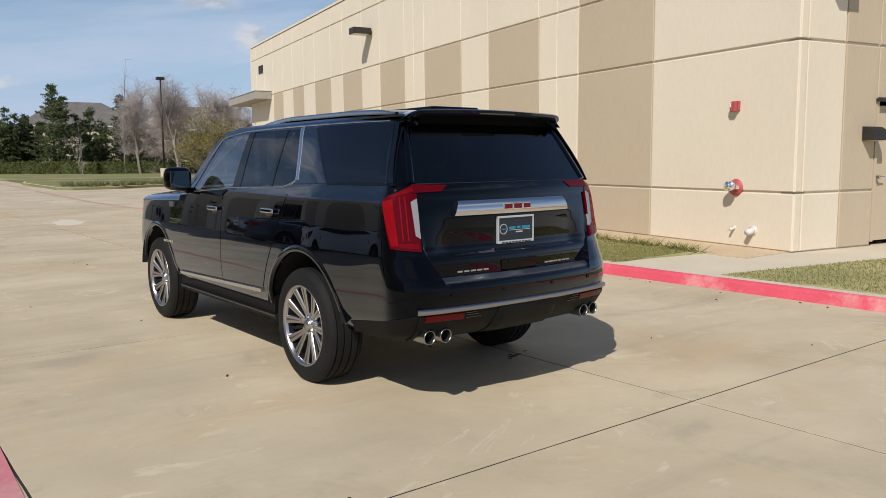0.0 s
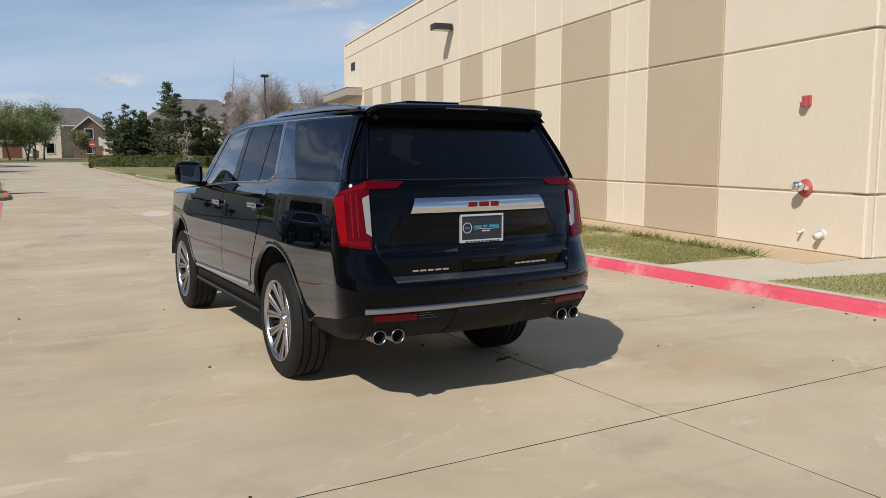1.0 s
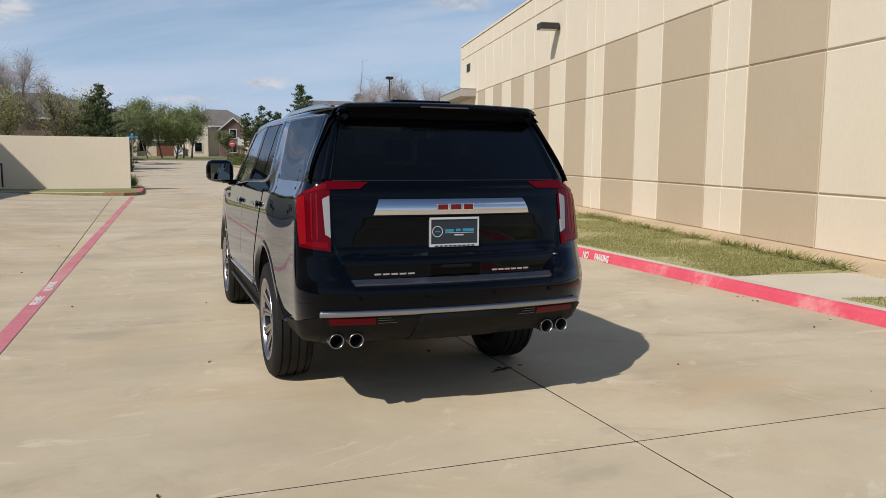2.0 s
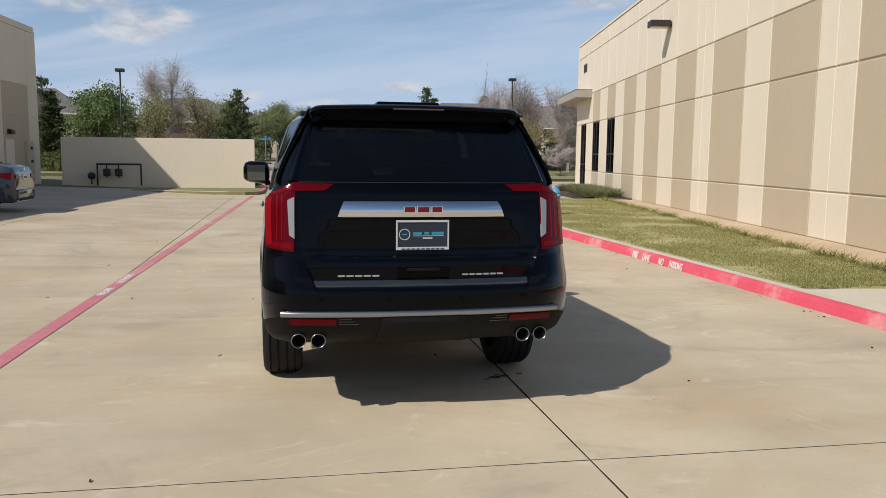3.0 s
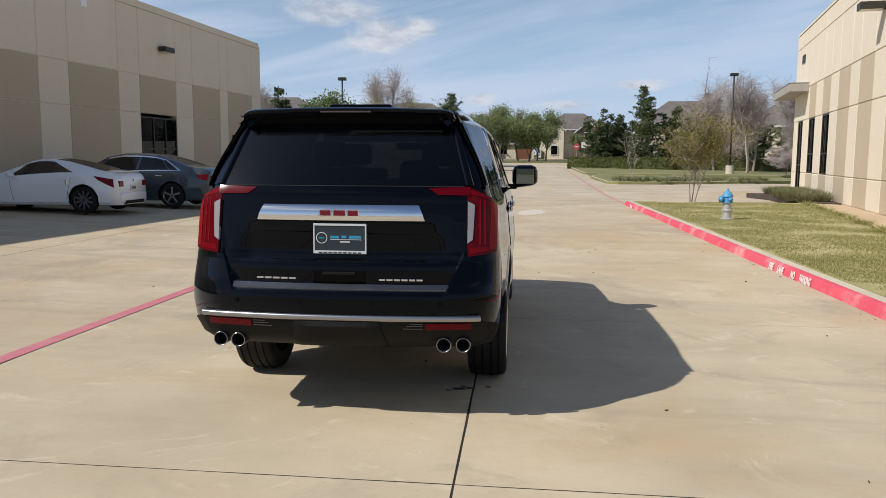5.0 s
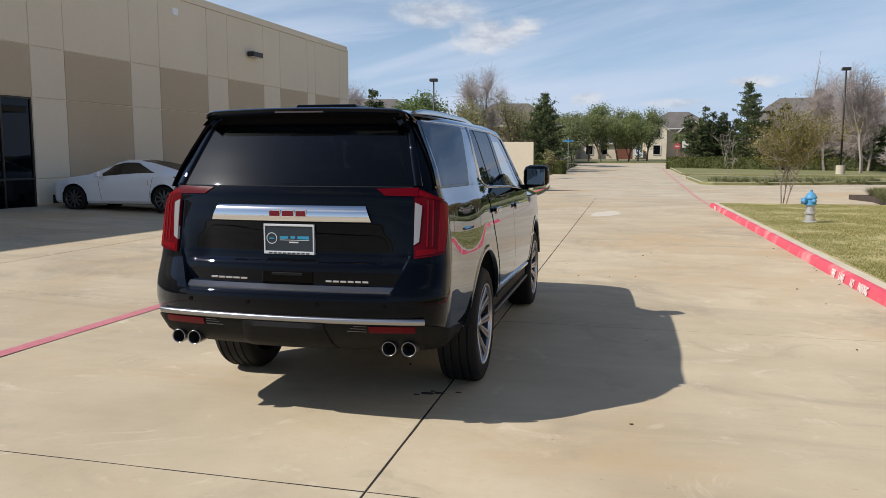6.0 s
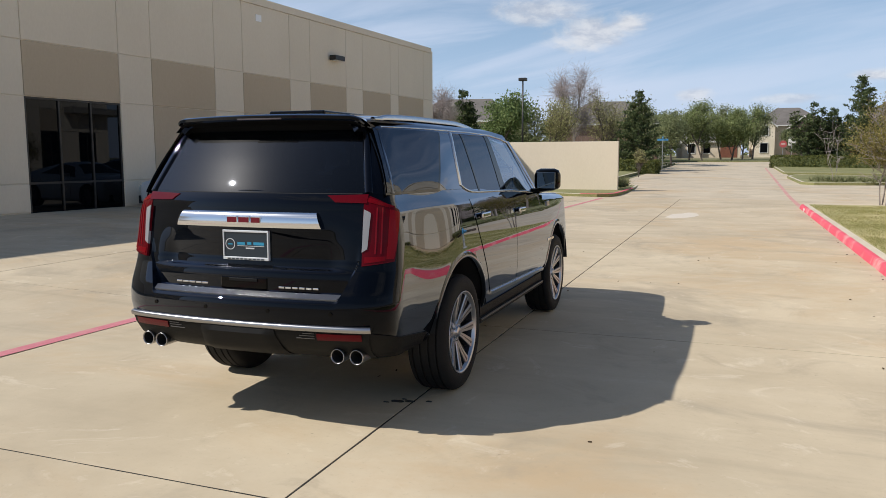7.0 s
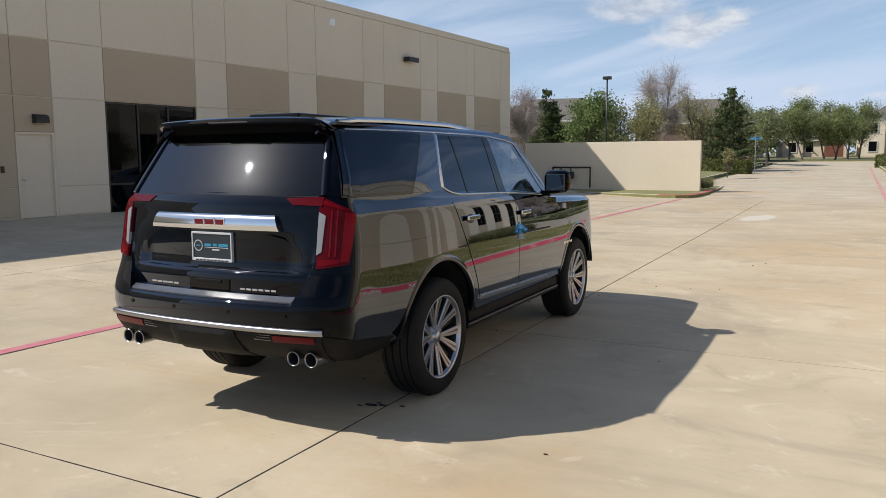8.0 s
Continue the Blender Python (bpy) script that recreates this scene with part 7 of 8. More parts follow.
def tree(name, x, y, h, width, kind, label, seed, dz=0.0):
    """h: height; width: crown radius."""
    rnd = random.Random(seed)
    t = tagged(empty(name, pose(x, y, land(x, y) + dz - 0.03, 0, 0, rnd.uniform(0, 360))), label, "tree")
    segs, tips = [], []
    if kind in ("cedar", "spire"):
        # several leaders, each with whorls of drooping sprays
        if kind == "spire":
            heads = [(0.0, 0.0, h)] + [(rnd.gauss(0, width * 0.3), rnd.gauss(0, width * 0.3), h * rnd.uniform(0.72, 0.86))]
        else:
            heads = [(0.0, 0.0, h)] + [(width * 0.62 * math.cos(q * 1.57 + rnd.uniform(0, 1)), width * 0.62 * math.sin(q * 1.57 + rnd.uniform(0, 1)), h * rnd.uniform(0.66, 0.92)) for q in range(4)]
        pts, ways = [], []
        for hx, hy, hh in heads:
            top = Vector((hx, hy, hh))
            foot = Vector((hx * 0.35, hy * 0.35, 0))
            segs.append((foot, top, 0.13, 0.015))
            reach = width * (0.95 if kind == "spire" else 0.62)
            for q in range(120 if kind == "spire" else 64):
                f = rnd.uniform(0.05, 0.97)
                o = foot.lerp(top, f)
                L = reach * (1 - f) ** (0.95 if kind == "spire" else 0.72) * rnd.uniform(0.45, 1.25) + 0.16
                a = rnd.uniform(0, 6.28)
                d = Vector((math.cos(a), math.sin(a), rnd.uniform(-0.05, 0.55)))
                segs.append((o, o + d * L * 0.9, 0.022, 0.006))
                for _ in range(int(16 + 26 * L)):
                    u = rnd.random() ** 0.65
                    r = 0.15 * (1.2 - u) + 0.035
                    pts.append(o + d * L * u + Vector((rnd.gauss(0, r), rnd.gauss(0, r), rnd.gauss(0, r * 0.55))))
        limbs("trunk", segs, BARK, t)
        leaves("crown", pts, 0.24, LEAF_CEDAR, t, 0.0, 0.34)
        return t
    depth = 5 if kind == "bare" else (2 if kind == "slim" else 4)
    base = [(0, 0)] if kind not in ("multi", "fan") else [(-0.07, 0.02), (0.06, -0.03), (0.0, 0.07)]
    for bx, by in base:
        grow((bx, by, 0), (bx * 1.2 + rnd.gauss(0, 0.05), by * 1.2 + rnd.gauss(0, 0.05), 1), 1.0, {"multi": 0.035, "fan": 0.03, "slim": 0.022, "bare": 0.075}.get(kind, 0.09), depth, 0.55 if kind != "bare" else 0.62, segs, tips, rnd, 0.10 if kind == "bare" else 0.22)
    segs, tips = fit_height(segs, tips, h * 0.97, width)
    k = h / 7.0 if kind not in ("multi", "fan") else 0.45
    segs = [(a, b, max(r0 * k * 1.5, 0.008), max(r1 * k * 1.5, 0.006)) for a, b, r0, r1 in segs]
    limbs("trunk", segs, TRUNK if kind in ("bare", "slim", "multi") else BARK, t, 4 if kind == "bare" else 5)
    if kind in ("bare", "slim"):
        twigs = []
        for p in tips:
            for _ in range(4 if kind == "bare" else 2):
                q = p + Vector((rnd.gauss(0, 0.40), rnd.gauss(0, 0.40), rnd.gauss(0.16, 0.30))) * (h / 7.0)
                twigs.append((p, q, 0.007, 0.004))
                for _ in range(1 if kind == "bare" else 0):
                    m = p.lerp(q, rnd.uniform(0.3, 0.9))
                    twigs.append((m, m + Vector((rnd.gauss(0, 0.2), rnd.gauss(0, 0.2), rnd.gauss(0.10, 0.18))) * (h / 7.0), 0.005, 0.003))
        limbs("twig_mass", twigs, TWIG, t, 3)
        return t
    mat = {"oak": LEAF_OAK, "green": LEAF_GREEN, "bud": LEAF_BUD, "fan": LEAF_BUD, "multi": LEAF_OLIVE, "grey": LEAF_GREY}[kind]
    per = {"oak": 34, "green": 34, "bud": 11, "fan": 4, "multi": 18, "grey": 22}[kind]
    r = {"oak": 0.42, "green": 0.42, "bud": 0.40, "fan": 0.08, "multi": 0.17, "grey": 0.42}[kind] * (h / 7.0 if kind not in ("multi", "fan") else 1.0)
    size = {"oak": 0.20, "green": 0.20, "bud": 0.14, "fan": 0.09, "multi": 0.062, "grey": 0.18}[kind]
    pts = []
    for p in tips:
        for _ in range(per):
            pts.append(p + Vector((rnd.gauss(0, r), rnd.gauss(0, r), rnd.gauss(0, r * 0.8))))
    for a, b, r0, r1 in segs[len(segs) // 3:]:
        if a.z > h * 0.35 and rnd.random() < 0.6:
            for _ in range(per // 5):
                pts.append(a.lerp(b, rnd.random()) + Vector((rnd.gauss(0, r * 0.7), rnd.gauss(0, r * 0.7), rnd.gauss(0, r * 0.6))))
    low = {"multi": 0.36, "fan": 0.5, "oak": 0.27}.get(kind, 0.16)
    pts = [p for p in pts if p.z > h * low and p.z < h * 1.05]
    leaves("crown", pts, size, mat, t)
    return t


CEDAR_L = "dark green bushy cedar with an uneven outline behind a hedge"
OAK_L = "leafy green street tree with a rounded crown"
BARE_L = "bare grey-brown tree with fine twigs"
BUD_L = "tree in yellow-green bud behind the screen wall"
for k, (x, y, h, w, kind, label) in enumerate([
        (11.8, 77.4, 5.9, 2.3, "cedar", CEDAR_L), (15.4, 76.4, 8.0, 3.0, "spire", "tall dark cedar rising over its neighbours"), (13.6, 78.7, 5.4, 2.0, "cedar", CEDAR_L), (18.9, 78.2, 6.2, 2.2, "cedar", CEDAR_L), (22.0, 79.2, 7.6, 2.2, "spire", CEDAR_L), (22.9, 78.2, 5.0, 2.4, "cedar", CEDAR_L), (26.6, 79.7, 5.2, 2.6, "cedar", CEDAR_L), (30.4, 78.2, 5.0, 2.6, "cedar", CEDAR_L), (34.6, 77.2, 5.0, 2.6, "cedar", CEDAR_L), (39.2, 76.2, 5.2, 2.8, "cedar", CEDAR_L), (44.9, 74.2, 5.0, 2.8, "cedar", CEDAR_L),
        (21.6, 62.5, 8.1, 2.9, "bare", BARE_L), (24.3, 59.5, 7.4, 2.9, "bare", BARE_L), (26.2, 65.5, 6.8, 3.2, "bare", BARE_L), (20.4, 68.5, 8.0, 2.8, "bare", BARE_L), (23.4, 67.5, 7.6, 3.0, "bare", BARE_L), (19.3, 69.0, 10.0, 0.7, "slim", "slim bare sapling rising over a young tree"), (30.5, 62.0, 6.2, 3.0, "bare", BARE_L), (22.6, 56.5, 2.4, 1.7, "bare", "low spreading bare tree with pale limbs"),
        (-14.4, 53.8, 6.2, 2.6, "bare", BARE_L), (-8.4, 70.0, 9.2, 2.6, "bare", "tall bare tree with a feathery top"), (-16.8, 60.0, 6.2, 2.6, "bare", BARE_L),
        (-14.8, 58.5, 6.4, 2.2, "spire", "dark conifer beside a warehouse"), (-12.0, 56.8, 5.8, 3.0, "green", "bright green leafy tree behind the screen wall"), (-17.5, 64.0, 5.4, 2.4, "green", "bright green leafy tree behind the screen wall"), (-8.9, 60.5, 5.4, 2.6, "bud", BUD_L), (-5.6, 68.6, 6.8, 4.2, "bud", BUD_L), (-8.4, 66.0, 6.2, 3.0, "bud", BUD_L), (-11.8, 66.0, 5.6, 2.4, "grey", "grey-green tree beyond the screen wall"),
        (-2.0, 65.4, 6.7, 3.0, "spire", "dark spiky conifer past the end of the screen wall"), (-3.1, 84.0, 6.7, 2.6, "grey", "grey-green tree along the street"), (-0.6, 80.0, 5.6, 2.4, "grey", "grey-green tree along the street"), (-4.8, 76.0, 5.8, 2.4, "bud", BUD_L),
        (-1.0, 113.0, 8.0, 3.4, "oak", OAK_L), (3.0, 118.0, 7.6, 3.2, "grey", "pale hazy tree along the street"), (7.2, 121.0, 7.8, 3.0, "grey", "pale hazy tree along the street"), (-4.5, 96.0, 6.2, 3.0, "grey", "pale hazy tree along the street"), (-6.5, 118.0, 8.2, 3.6, "oak", OAK_L),
        (1.2, 104.0, 6.2, 2.8, "oak", OAK_L), (4.6, 106.5, 6.5, 2.8, "oak", OAK_L), (5.9, 116.0, 7.0, 2.6, "oak", OAK_L), (-2.6, 104.0, 6.2, 3.0, "oak", OAK_L), (-7.0, 108.0, 6.6, 3.0, "oak", OAK_L), (-12.5, 112.0, 7.0, 3.4, "oak", OAK_L), (-19.0, 112.0, 7.0, 3.4, "oak", OAK_L), (12.6, 128.0, 4.2, 1.6, "grey", "pale young tree in front of a house"), (-26.0, 106.0, 7.0, 3.6, "oak", OAK_L), (-24.0, 72.0, 6.0, 3.0, "oak", OAK_L), (-31.0, 70.0, 6.0, 3.0, "oak", OAK_L)]):
    tree("tree", x, y, h, w, kind, label, 100 + k)
tree("young_tree", 10.25, 27.0, 3.45, 1.9, "multi", "small multi-stemmed tree with thin olive-brown leaves", 31, 0.15)
tree("young_tree", 10.9, 47.6, 2.7, 0.4, "slim", "slim staked sapling in a planted island", 33, 0.1)
tree("young_tree", 10.6, 45.6, 3.2, 0.8, "slim", "slim bare sapling in a planted island", 34, 0.1)
tree("young_tree", -0.2, 51.3, 1.9, 0.5, "fan", "small tufted sapling by the street", 35, 0.1)


def hedge(x0, y0, x1, y1, h, depth, label, n, mat=None, z=None):
    """A clipped hedge between two plan points."""
    a, b = Vector((x0, y0, 0)), Vector((x1, y1, 0))
    L = (b - a).length
    ang = math.degrees(math.atan2(y1 - y0, x1 - x0))
    base = land((x0 + x1) / 2, (y0 + y1) / 2)
    o = tagged(empty("hedge", pose(x0, y0, base if z is None else z, 0, 0, ang)), label, "hedge")
    core = box("core", (0.05, -depth / 2 + 0.08, -0.2), (L - 0.05, depth / 2 - 0.08, h - 0.1), LEAF_CEDAR, o)
    pts = []
    for _ in range(n):
        f = rng.random()
        u = rng.uniform(0, L)
        wob = 0.05 * math.sin(u * 1.7) + 0.03 * math.sin(u * 4.1)
        if f < 0.5:
            p = (u, -depth / 2 + rng.normal(0, 0.05) + wob, rng.uniform(0, h))
        elif f < 0.85:
            p = (u, rng.uniform(-depth / 2, depth / 2), h + rng.normal(0, 0.05) + wob)
        elif f < 0.93:
            p = (rng.normal(0, 0.05), rng.uniform(-depth / 2, depth / 2), rng.uniform(0, h))
        else:
            p = (L + rng.normal(0, 0.05), rng.uniform(-depth / 2, depth / 2), rng.uniform(0, h))
        pts.append(p)
    leaves("foliage", pts, 0.13, mat or LEAF_HEDGE, o)
    return o


hedge(8.6, 76.0, 17.5, 70.0, 1.05, 1.1, "long clipped green hedge beside a lawn", 7000)
hedge(17.7, 69.9, 34.0, 65.5, 1.05, 1.1, "long clipped green hedge beside a lawn", 9000)
hedge(34.2, 65.4, 60.0, 60.0, 1.05, 1.1, "long clipped green hedge beside a lawn", 6000)
hedge(-3.4, 60.6, 0.2, 59.6, 0.95, 1.1, "short clipped hedge by the street corner", 2600)
hedge(-16.0, 48.0, -10.4, 47.0, 1.0, 1.2, "clipped hedge beyond the parking lot", 3000)
hedge(-30.0, 46.0, -16.5, 48.0, 1.0, 1.2, "clipped hedge beyond the parking lot", 3000)

# woods closing the view beyond the houses
far = []
for _ in range(15000):
    x = rng.uniform(-110, 120)
    top = 6.0 + 1.6 * math.sin(x * 0.23) + 1.2 * math.sin(x * 0.61 + 1) + 0.8 * math.sin(x * 1.7)
    far.append((x, rng.uniform(158, 172), 1.6 + top * rng.random() ** 0.7))
tagged(leaves("far_woods", far, 1.1, LEAF_GREY, None), "pale hazy line of far trees", "trees", kind="stuff")

# lawns, islands and beds further off
def blob(name, pts, z, material, label, category="lawn", kerb_mat=None):
    o = slab_poly(name, pts, -0.05, z, material, lift=land)
    tagged(o, label, category, kind="structure")
    if kerb_mat:
        ring = pts + [pts[0], pts[1]]
        strip(name + "_kerb", ring, [(0.0, -0.05), (-0.02, 0.10), (-0.05, z + 0.004), (-0.17, z + 0.006), (-0.19, -0.05)][::-1], kerb_mat)
        tagged(bpy.data.objects[name + "_kerb"], "pale concrete kerb round a planted island", "kerb", kind="structure")
    return o


blob("island", [(9.0, 45.0), (9.6, 44.2), (12.0, 44.4), (18.5, 47.0), (24.0, 49.5), (24.0, 51.0), (16.0, 53.0), (9.4, 56.0), (8.7, 53.0)], 0.13, LAWN, "planted street island with lawn and low shrubs", "island", KERBCON)
blob("lawn_north", [(8.8, 60.0), (30.0, 54.5), (90.0, 52.0), (90.0, 90.0), (9.0, 90.0), (8.6, 75.0)], 0.12, LAWN, "green lawn before a hedge", "lawn", KERBCON)
blob("lawn_far_west", [(-1.2, 47.0), (-1.0, 90.0), (-80.0, 90.0), (-80.0, 44.0), (-11.0, 44.0)], 0.12, LAWN, "lawn and trees west of the street", "lawn", KERBCON)
blob("lawn_far", [(-90, 101.5), (90, 101.5), (120, 240), (-120, 240)], 0.1, LAWN, "front lawns of far houses", "lawn")


def tufts(name, pts, h, n_blades, material, label, z):
    """Ornamental grass: many thin blades in clumps, one mesh of stuff."""
    P = []
    for x, y in pts:
        for _ in range(n_blades):
            a, r = rng.uniform(0, 6.28), abs(rng.normal(0, 0.12))
            bx, by = x + r * math.cos(a) * 0.5, y + r * math.sin(a) * 0.5
            P.append((bx, by, z, bx + math.cos(a) * (0.12 + r), by + math.sin(a) * (0.12 + r), z + h * rng.uniform(0.5, 1.1)))
    P = np.array(P)
    n = len(P)
    w = 0.012
    side = np.stack([-(P[:, 4] - P[:, 1]), P[:, 3] - P[:, 0], np.zeros(n)], 1)
    side /= np.linalg.norm(side, axis=1)[:, None] + 1e-9
    vs = np.stack([P[:, :3] - side * w, P[:, :3] + side * w, P[:, 3:]], 1).reshape(-1, 3)
    me = bpy.data.meshes.new(name)
    me.vertices.add(3 * n); me.vertices.foreach_set("co", vs.ravel())
    me.loops.add(3 * n); me.loops.foreach_set("vertex_index", np.arange(3 * n))
    me.polygons.add(n); me.polygons.foreach_set("loop_start", np.arange(0, 3 * n, 3))
    me.update(calc_edges=True)
    o = new(name, me)
    tidy(o, material)
    return tagged(o, label, "plants", kind="stuff")


bed = [(wall_x(y, 0.1), y) for y in (25.6, 27.0, 29.0, 31.0, 33.0)] + [(wall_x(y, 2.0 + 0.5 * math.sin(y)), y) for y in (33.0, 31.0, 29.0)] + [(wall_x(26.6, 1.0), 26.6)]
o = slab_poly("planting_bed", bed, 0.0, 0.19, MULCH)
tagged(o, "mulched bed along the building", "bed", kind="structure")
bed_pts = []
for _ in range(120):
    y = rng.uniform(26.4, 33.0)
    bed_pts.append((wall_x(y, rng.uniform(0.2, 1.7)), y))
tufts("ornamental_grass", bed_pts, 0.34, 110, SEDGE, "grey-green ornamental grass in a mulched bed", 0.19)
isl = [(rng.uniform(9.4, 19.0), 46.0 + rng.normal(0, 0.9)) for _ in range(110)]
isl = [(x, y + max(0, (x - 12) * 0.35)) for x, y in isl]
tufts("island_shrubs", isl, 0.36, 40, SEDGE, "low grey-green shrubs in a street island", 0.28)
wst = [(rng.uniform(0.2, 0.9), rng.uniform(37.0, 40.0)) for _ in range(14)]
tufts("corner_shrubs", wst, 0.5, 60, SEDGE, "low shrubs at the end of the screen wall", 0.2)


def blades(name, pts, h, label, z):
    P = np.array(pts)
    n = len(P)
    a = rng.uniform(0, 6.28, n)
    hh = h * rng.uniform(0.4, 1.2, n)
    w = 0.005 * rng.uniform(0.7, 1.5, n)
    lean = hh * rng.uniform(0.1, 0.9, n)
    b = rng.uniform(0, 6.28, n)
    zz = np.full(n, z)
    v0 = np.stack([P[:, 0] - np.cos(a) * w, P[:, 1] - np.sin(a) * w, zz], 1)
    v1 = np.stack([P[:, 0] + np.cos(a) * w, P[:, 1] + np.sin(a) * w, zz], 1)
    v2 = np.stack([P[:, 0] + np.cos(b) * lean, P[:, 1] + np.sin(b) * lean, zz + hh], 1)
    vs = np.stack([v0, v1, v2], 1).reshape(-1, 3)
    me = bpy.data.meshes.new(name)
    me.vertices.add(3 * n); me.vertices.foreach_set("co", vs.ravel())
    me.loops.add(3 * n); me.loops.foreach_set("vertex_index", np.arange(3 * n))
    me.polygons.add(n); me.polygons.foreach_set("loop_start", np.arange(0, 3 * n, 3))
    me.update(calc_edges=True)
    o = new(name, me)
    tidy(o, BLADE)
    return tagged(o, label, "grass", kind="stuff")


gp = []
while len(gp) < 120000:
    y = 6.7 + 19.5 * rng.random() ** 1.25
    x = rng.uniform(kerb_x(y) + 0.26, wall_x(y, 1.16))
    if noise.noise(Vector((x * 0.9, y * 0.9, 0))) + 0.45 * noise.noise(Vector((x * 4, y * 4, 3))) + rng.uniform(-0.5, 0.5) > -0.15:
        gp.append((x, y))
blades("grass_blades", gp, 0.028, "short patchy green and straw-coloured grass blades", 0.148)
gp = [(rng.uniform(8.42, 12.1), rng.uniform(-3.0, 5.0)) for _ in range(46000)]
blades("grass_blades", [p for p in gp if p[1] < 5.05 - (p[0] - 8.4) * 0.205], 0.028, "short patchy green and straw-coloured grass blades", 0.148)
# taller weeds along the walk's edge
wd = [(wall_x(y, 1.2 + rng.normal(0, 0.04)), y) for y in rng.uniform(6.4, 26, 120)]
tufts("edge_weeds", wd, 0.12, 22, BLADE, "ragged weeds along the walk's edge", 0.145)


# -- houses beyond the street
BRICK = surface("tan_brick", (0.50, 0.41, 0.30), (0.70, 0.60, 0.46), 0.9, fine=8, coarse=0.8, bump=0.1)
# cream wing wall, with the sun on the gable put into its paler colour
SUNLIT_CREAM = surface("sunlit_cream_wall", (0.64, 0.55, 0.41), (0.82, 0.73, 0.57), 0.9, fine=5, coarse=0.9, bump=0.1)
DARKBRICK = surface("brown_brick", (0.13, 0.085, 0.065), (0.21, 0.14, 0.11), 0.9, fine=8, coarse=0.8, bump=0.1)
SHINGLE = surface("grey_brown_shingles", (0.10, 0.09, 0.08), (0.19, 0.17, 0.155), 0.95, fine=6, coarse=0.8, bump=0.2)
GARAGE = surface("stained_timber_door", (0.13, 0.045, 0.025), (0.21, 0.075, 0.04), 0.7, fine=6, coarse=1, bump=0.1)


def house(m, w, d, h, label, gables=(), wall=BRICK, garage=None):
    """A suburban house: hipped roof, projecting gables, windows."""
    o = tagged(empty("house", m), label, "house")
    box("wall", (-w / 2, 0, -0.5), (w / 2, d, h), wall, o)
    e, r = 0.5, h + 0.33 * d
    vs = [(-w / 2 - e, -e, h), (w / 2 + e, -e, h), (w / 2 + e, d + e, h), (-w / 2 - e, d + e, h), (-w / 2 + d * 0.42, d / 2, r), (w / 2 - d * 0.42, d / 2, r)]
    roof = mesh("roof", vs, [(0, 1, 5, 4), (1, 2, 5), (2, 3, 4, 5), (3, 0, 4), (3, 2, 1, 0)], SHINGLE, o)
    box("fascia", (-w / 2 - e, -e, h - 0.18), (w / 2 + e, -e + 0.06, h), PVC, o)
    for gx, gw, gd, gh, gm in gables:
        g = empty("gable_wing"); g.parent = o
        pk = gh + gw * 0.42
        vs = [(gx - gw / 2, -gd, -0.5), (gx + gw / 2, -gd, -0.5), (gx + gw / 2, -gd, gh), (gx, -gd, pk), (gx - gw / 2, -gd, gh)]
        vs += [(x, 1.0, z) for x, y, z in vs]
        mesh("wing_wall", vs, [(0, 1, 2, 3, 4), (1, 6, 7, 2), (5, 0, 4, 9)], gm, g)
        q = 0.35
        sl = gw * 0.42 / (gw / 2)
        rv = [(gx - gw / 2 - q, -gd - q, gh - q * sl), (gx, -gd - q, pk + 0.04), (gx + gw / 2 + q, -gd - q, gh - q * sl), (gx - gw / 2 - q, d / 2, gh - q * sl), (gx, d / 2, pk + 0.04), (gx + gw / 2 + q, d / 2, gh - q * sl)]
        mesh("wing_roof", rv, [(0, 1, 4, 3), (1, 2, 5, 4)], SHINGLE, g)
        bv = []
        for a, b in ((0, 1), (1, 2)):
            pa, pb = Vector(rv[a]), Vector(rv[b])
            k = len(bv)
            bv += [pa + Vector((0, -0.02, 0)), pb + Vector((0, -0.02, 0)), pb + Vector((0, -0.02, -0.22)), pa + Vector((0, -0.02, -0.22))]
        mesh("barge_board", bv, [(0, 1, 2, 3), (4, 5, 6, 7)], PVC, g)
        for z in ([1.0, gh - 1.6] if gh > 4 else [1.0]):
            win = box("window", (gx - 0.55, -gd - 0.05, z), (gx + 0.55, -gd + 0.02, z + 1.5), SOLID_GLASS, g)
            for lo, hi in (((gx - 0.65, z - 0.1), (gx + 0.65, z)), ((gx - 0.65, z + 1.5), (gx + 0.65, z + 1.6)), ((gx - 0.65, z), (gx - 0.55, z + 1.5)), ((gx + 0.55, z), (gx + 0.65, z + 1.5))):
                box("window_trim", (lo[0], -gd - 0.09, lo[1]), (hi[0], -gd - 0.03, hi[1]), PVC, win)
    if garage:
        gx, gw = garage
        box("garage_door", (gx - gw / 2, -0.06, 0.0), (gx + gw / 2, 0.03, 2.4), GARAGE, o)
    k = 0
    for z in (1.0, 3.9):
        for x in np.arange(-w / 2 + 1.8, w / 2 - 1.0, 3.0):
            if z < h - 1.4 and not any(abs(x - g[0]) < g[1] / 2 + 0.8 for g in gables) and not (garage and z < 2 and abs(x - garage[0]) < garage[1] / 2 + 0.8):
                box("window", (x - 0.5, -0.05, z), (x + 0.5, 0.02, z + 1.5), SOLID_GLASS, o)
                box("window_sill", (x - 0.6, -0.09, z - 0.1), (x + 0.6, 0.02, z), PVC, o)
    return o


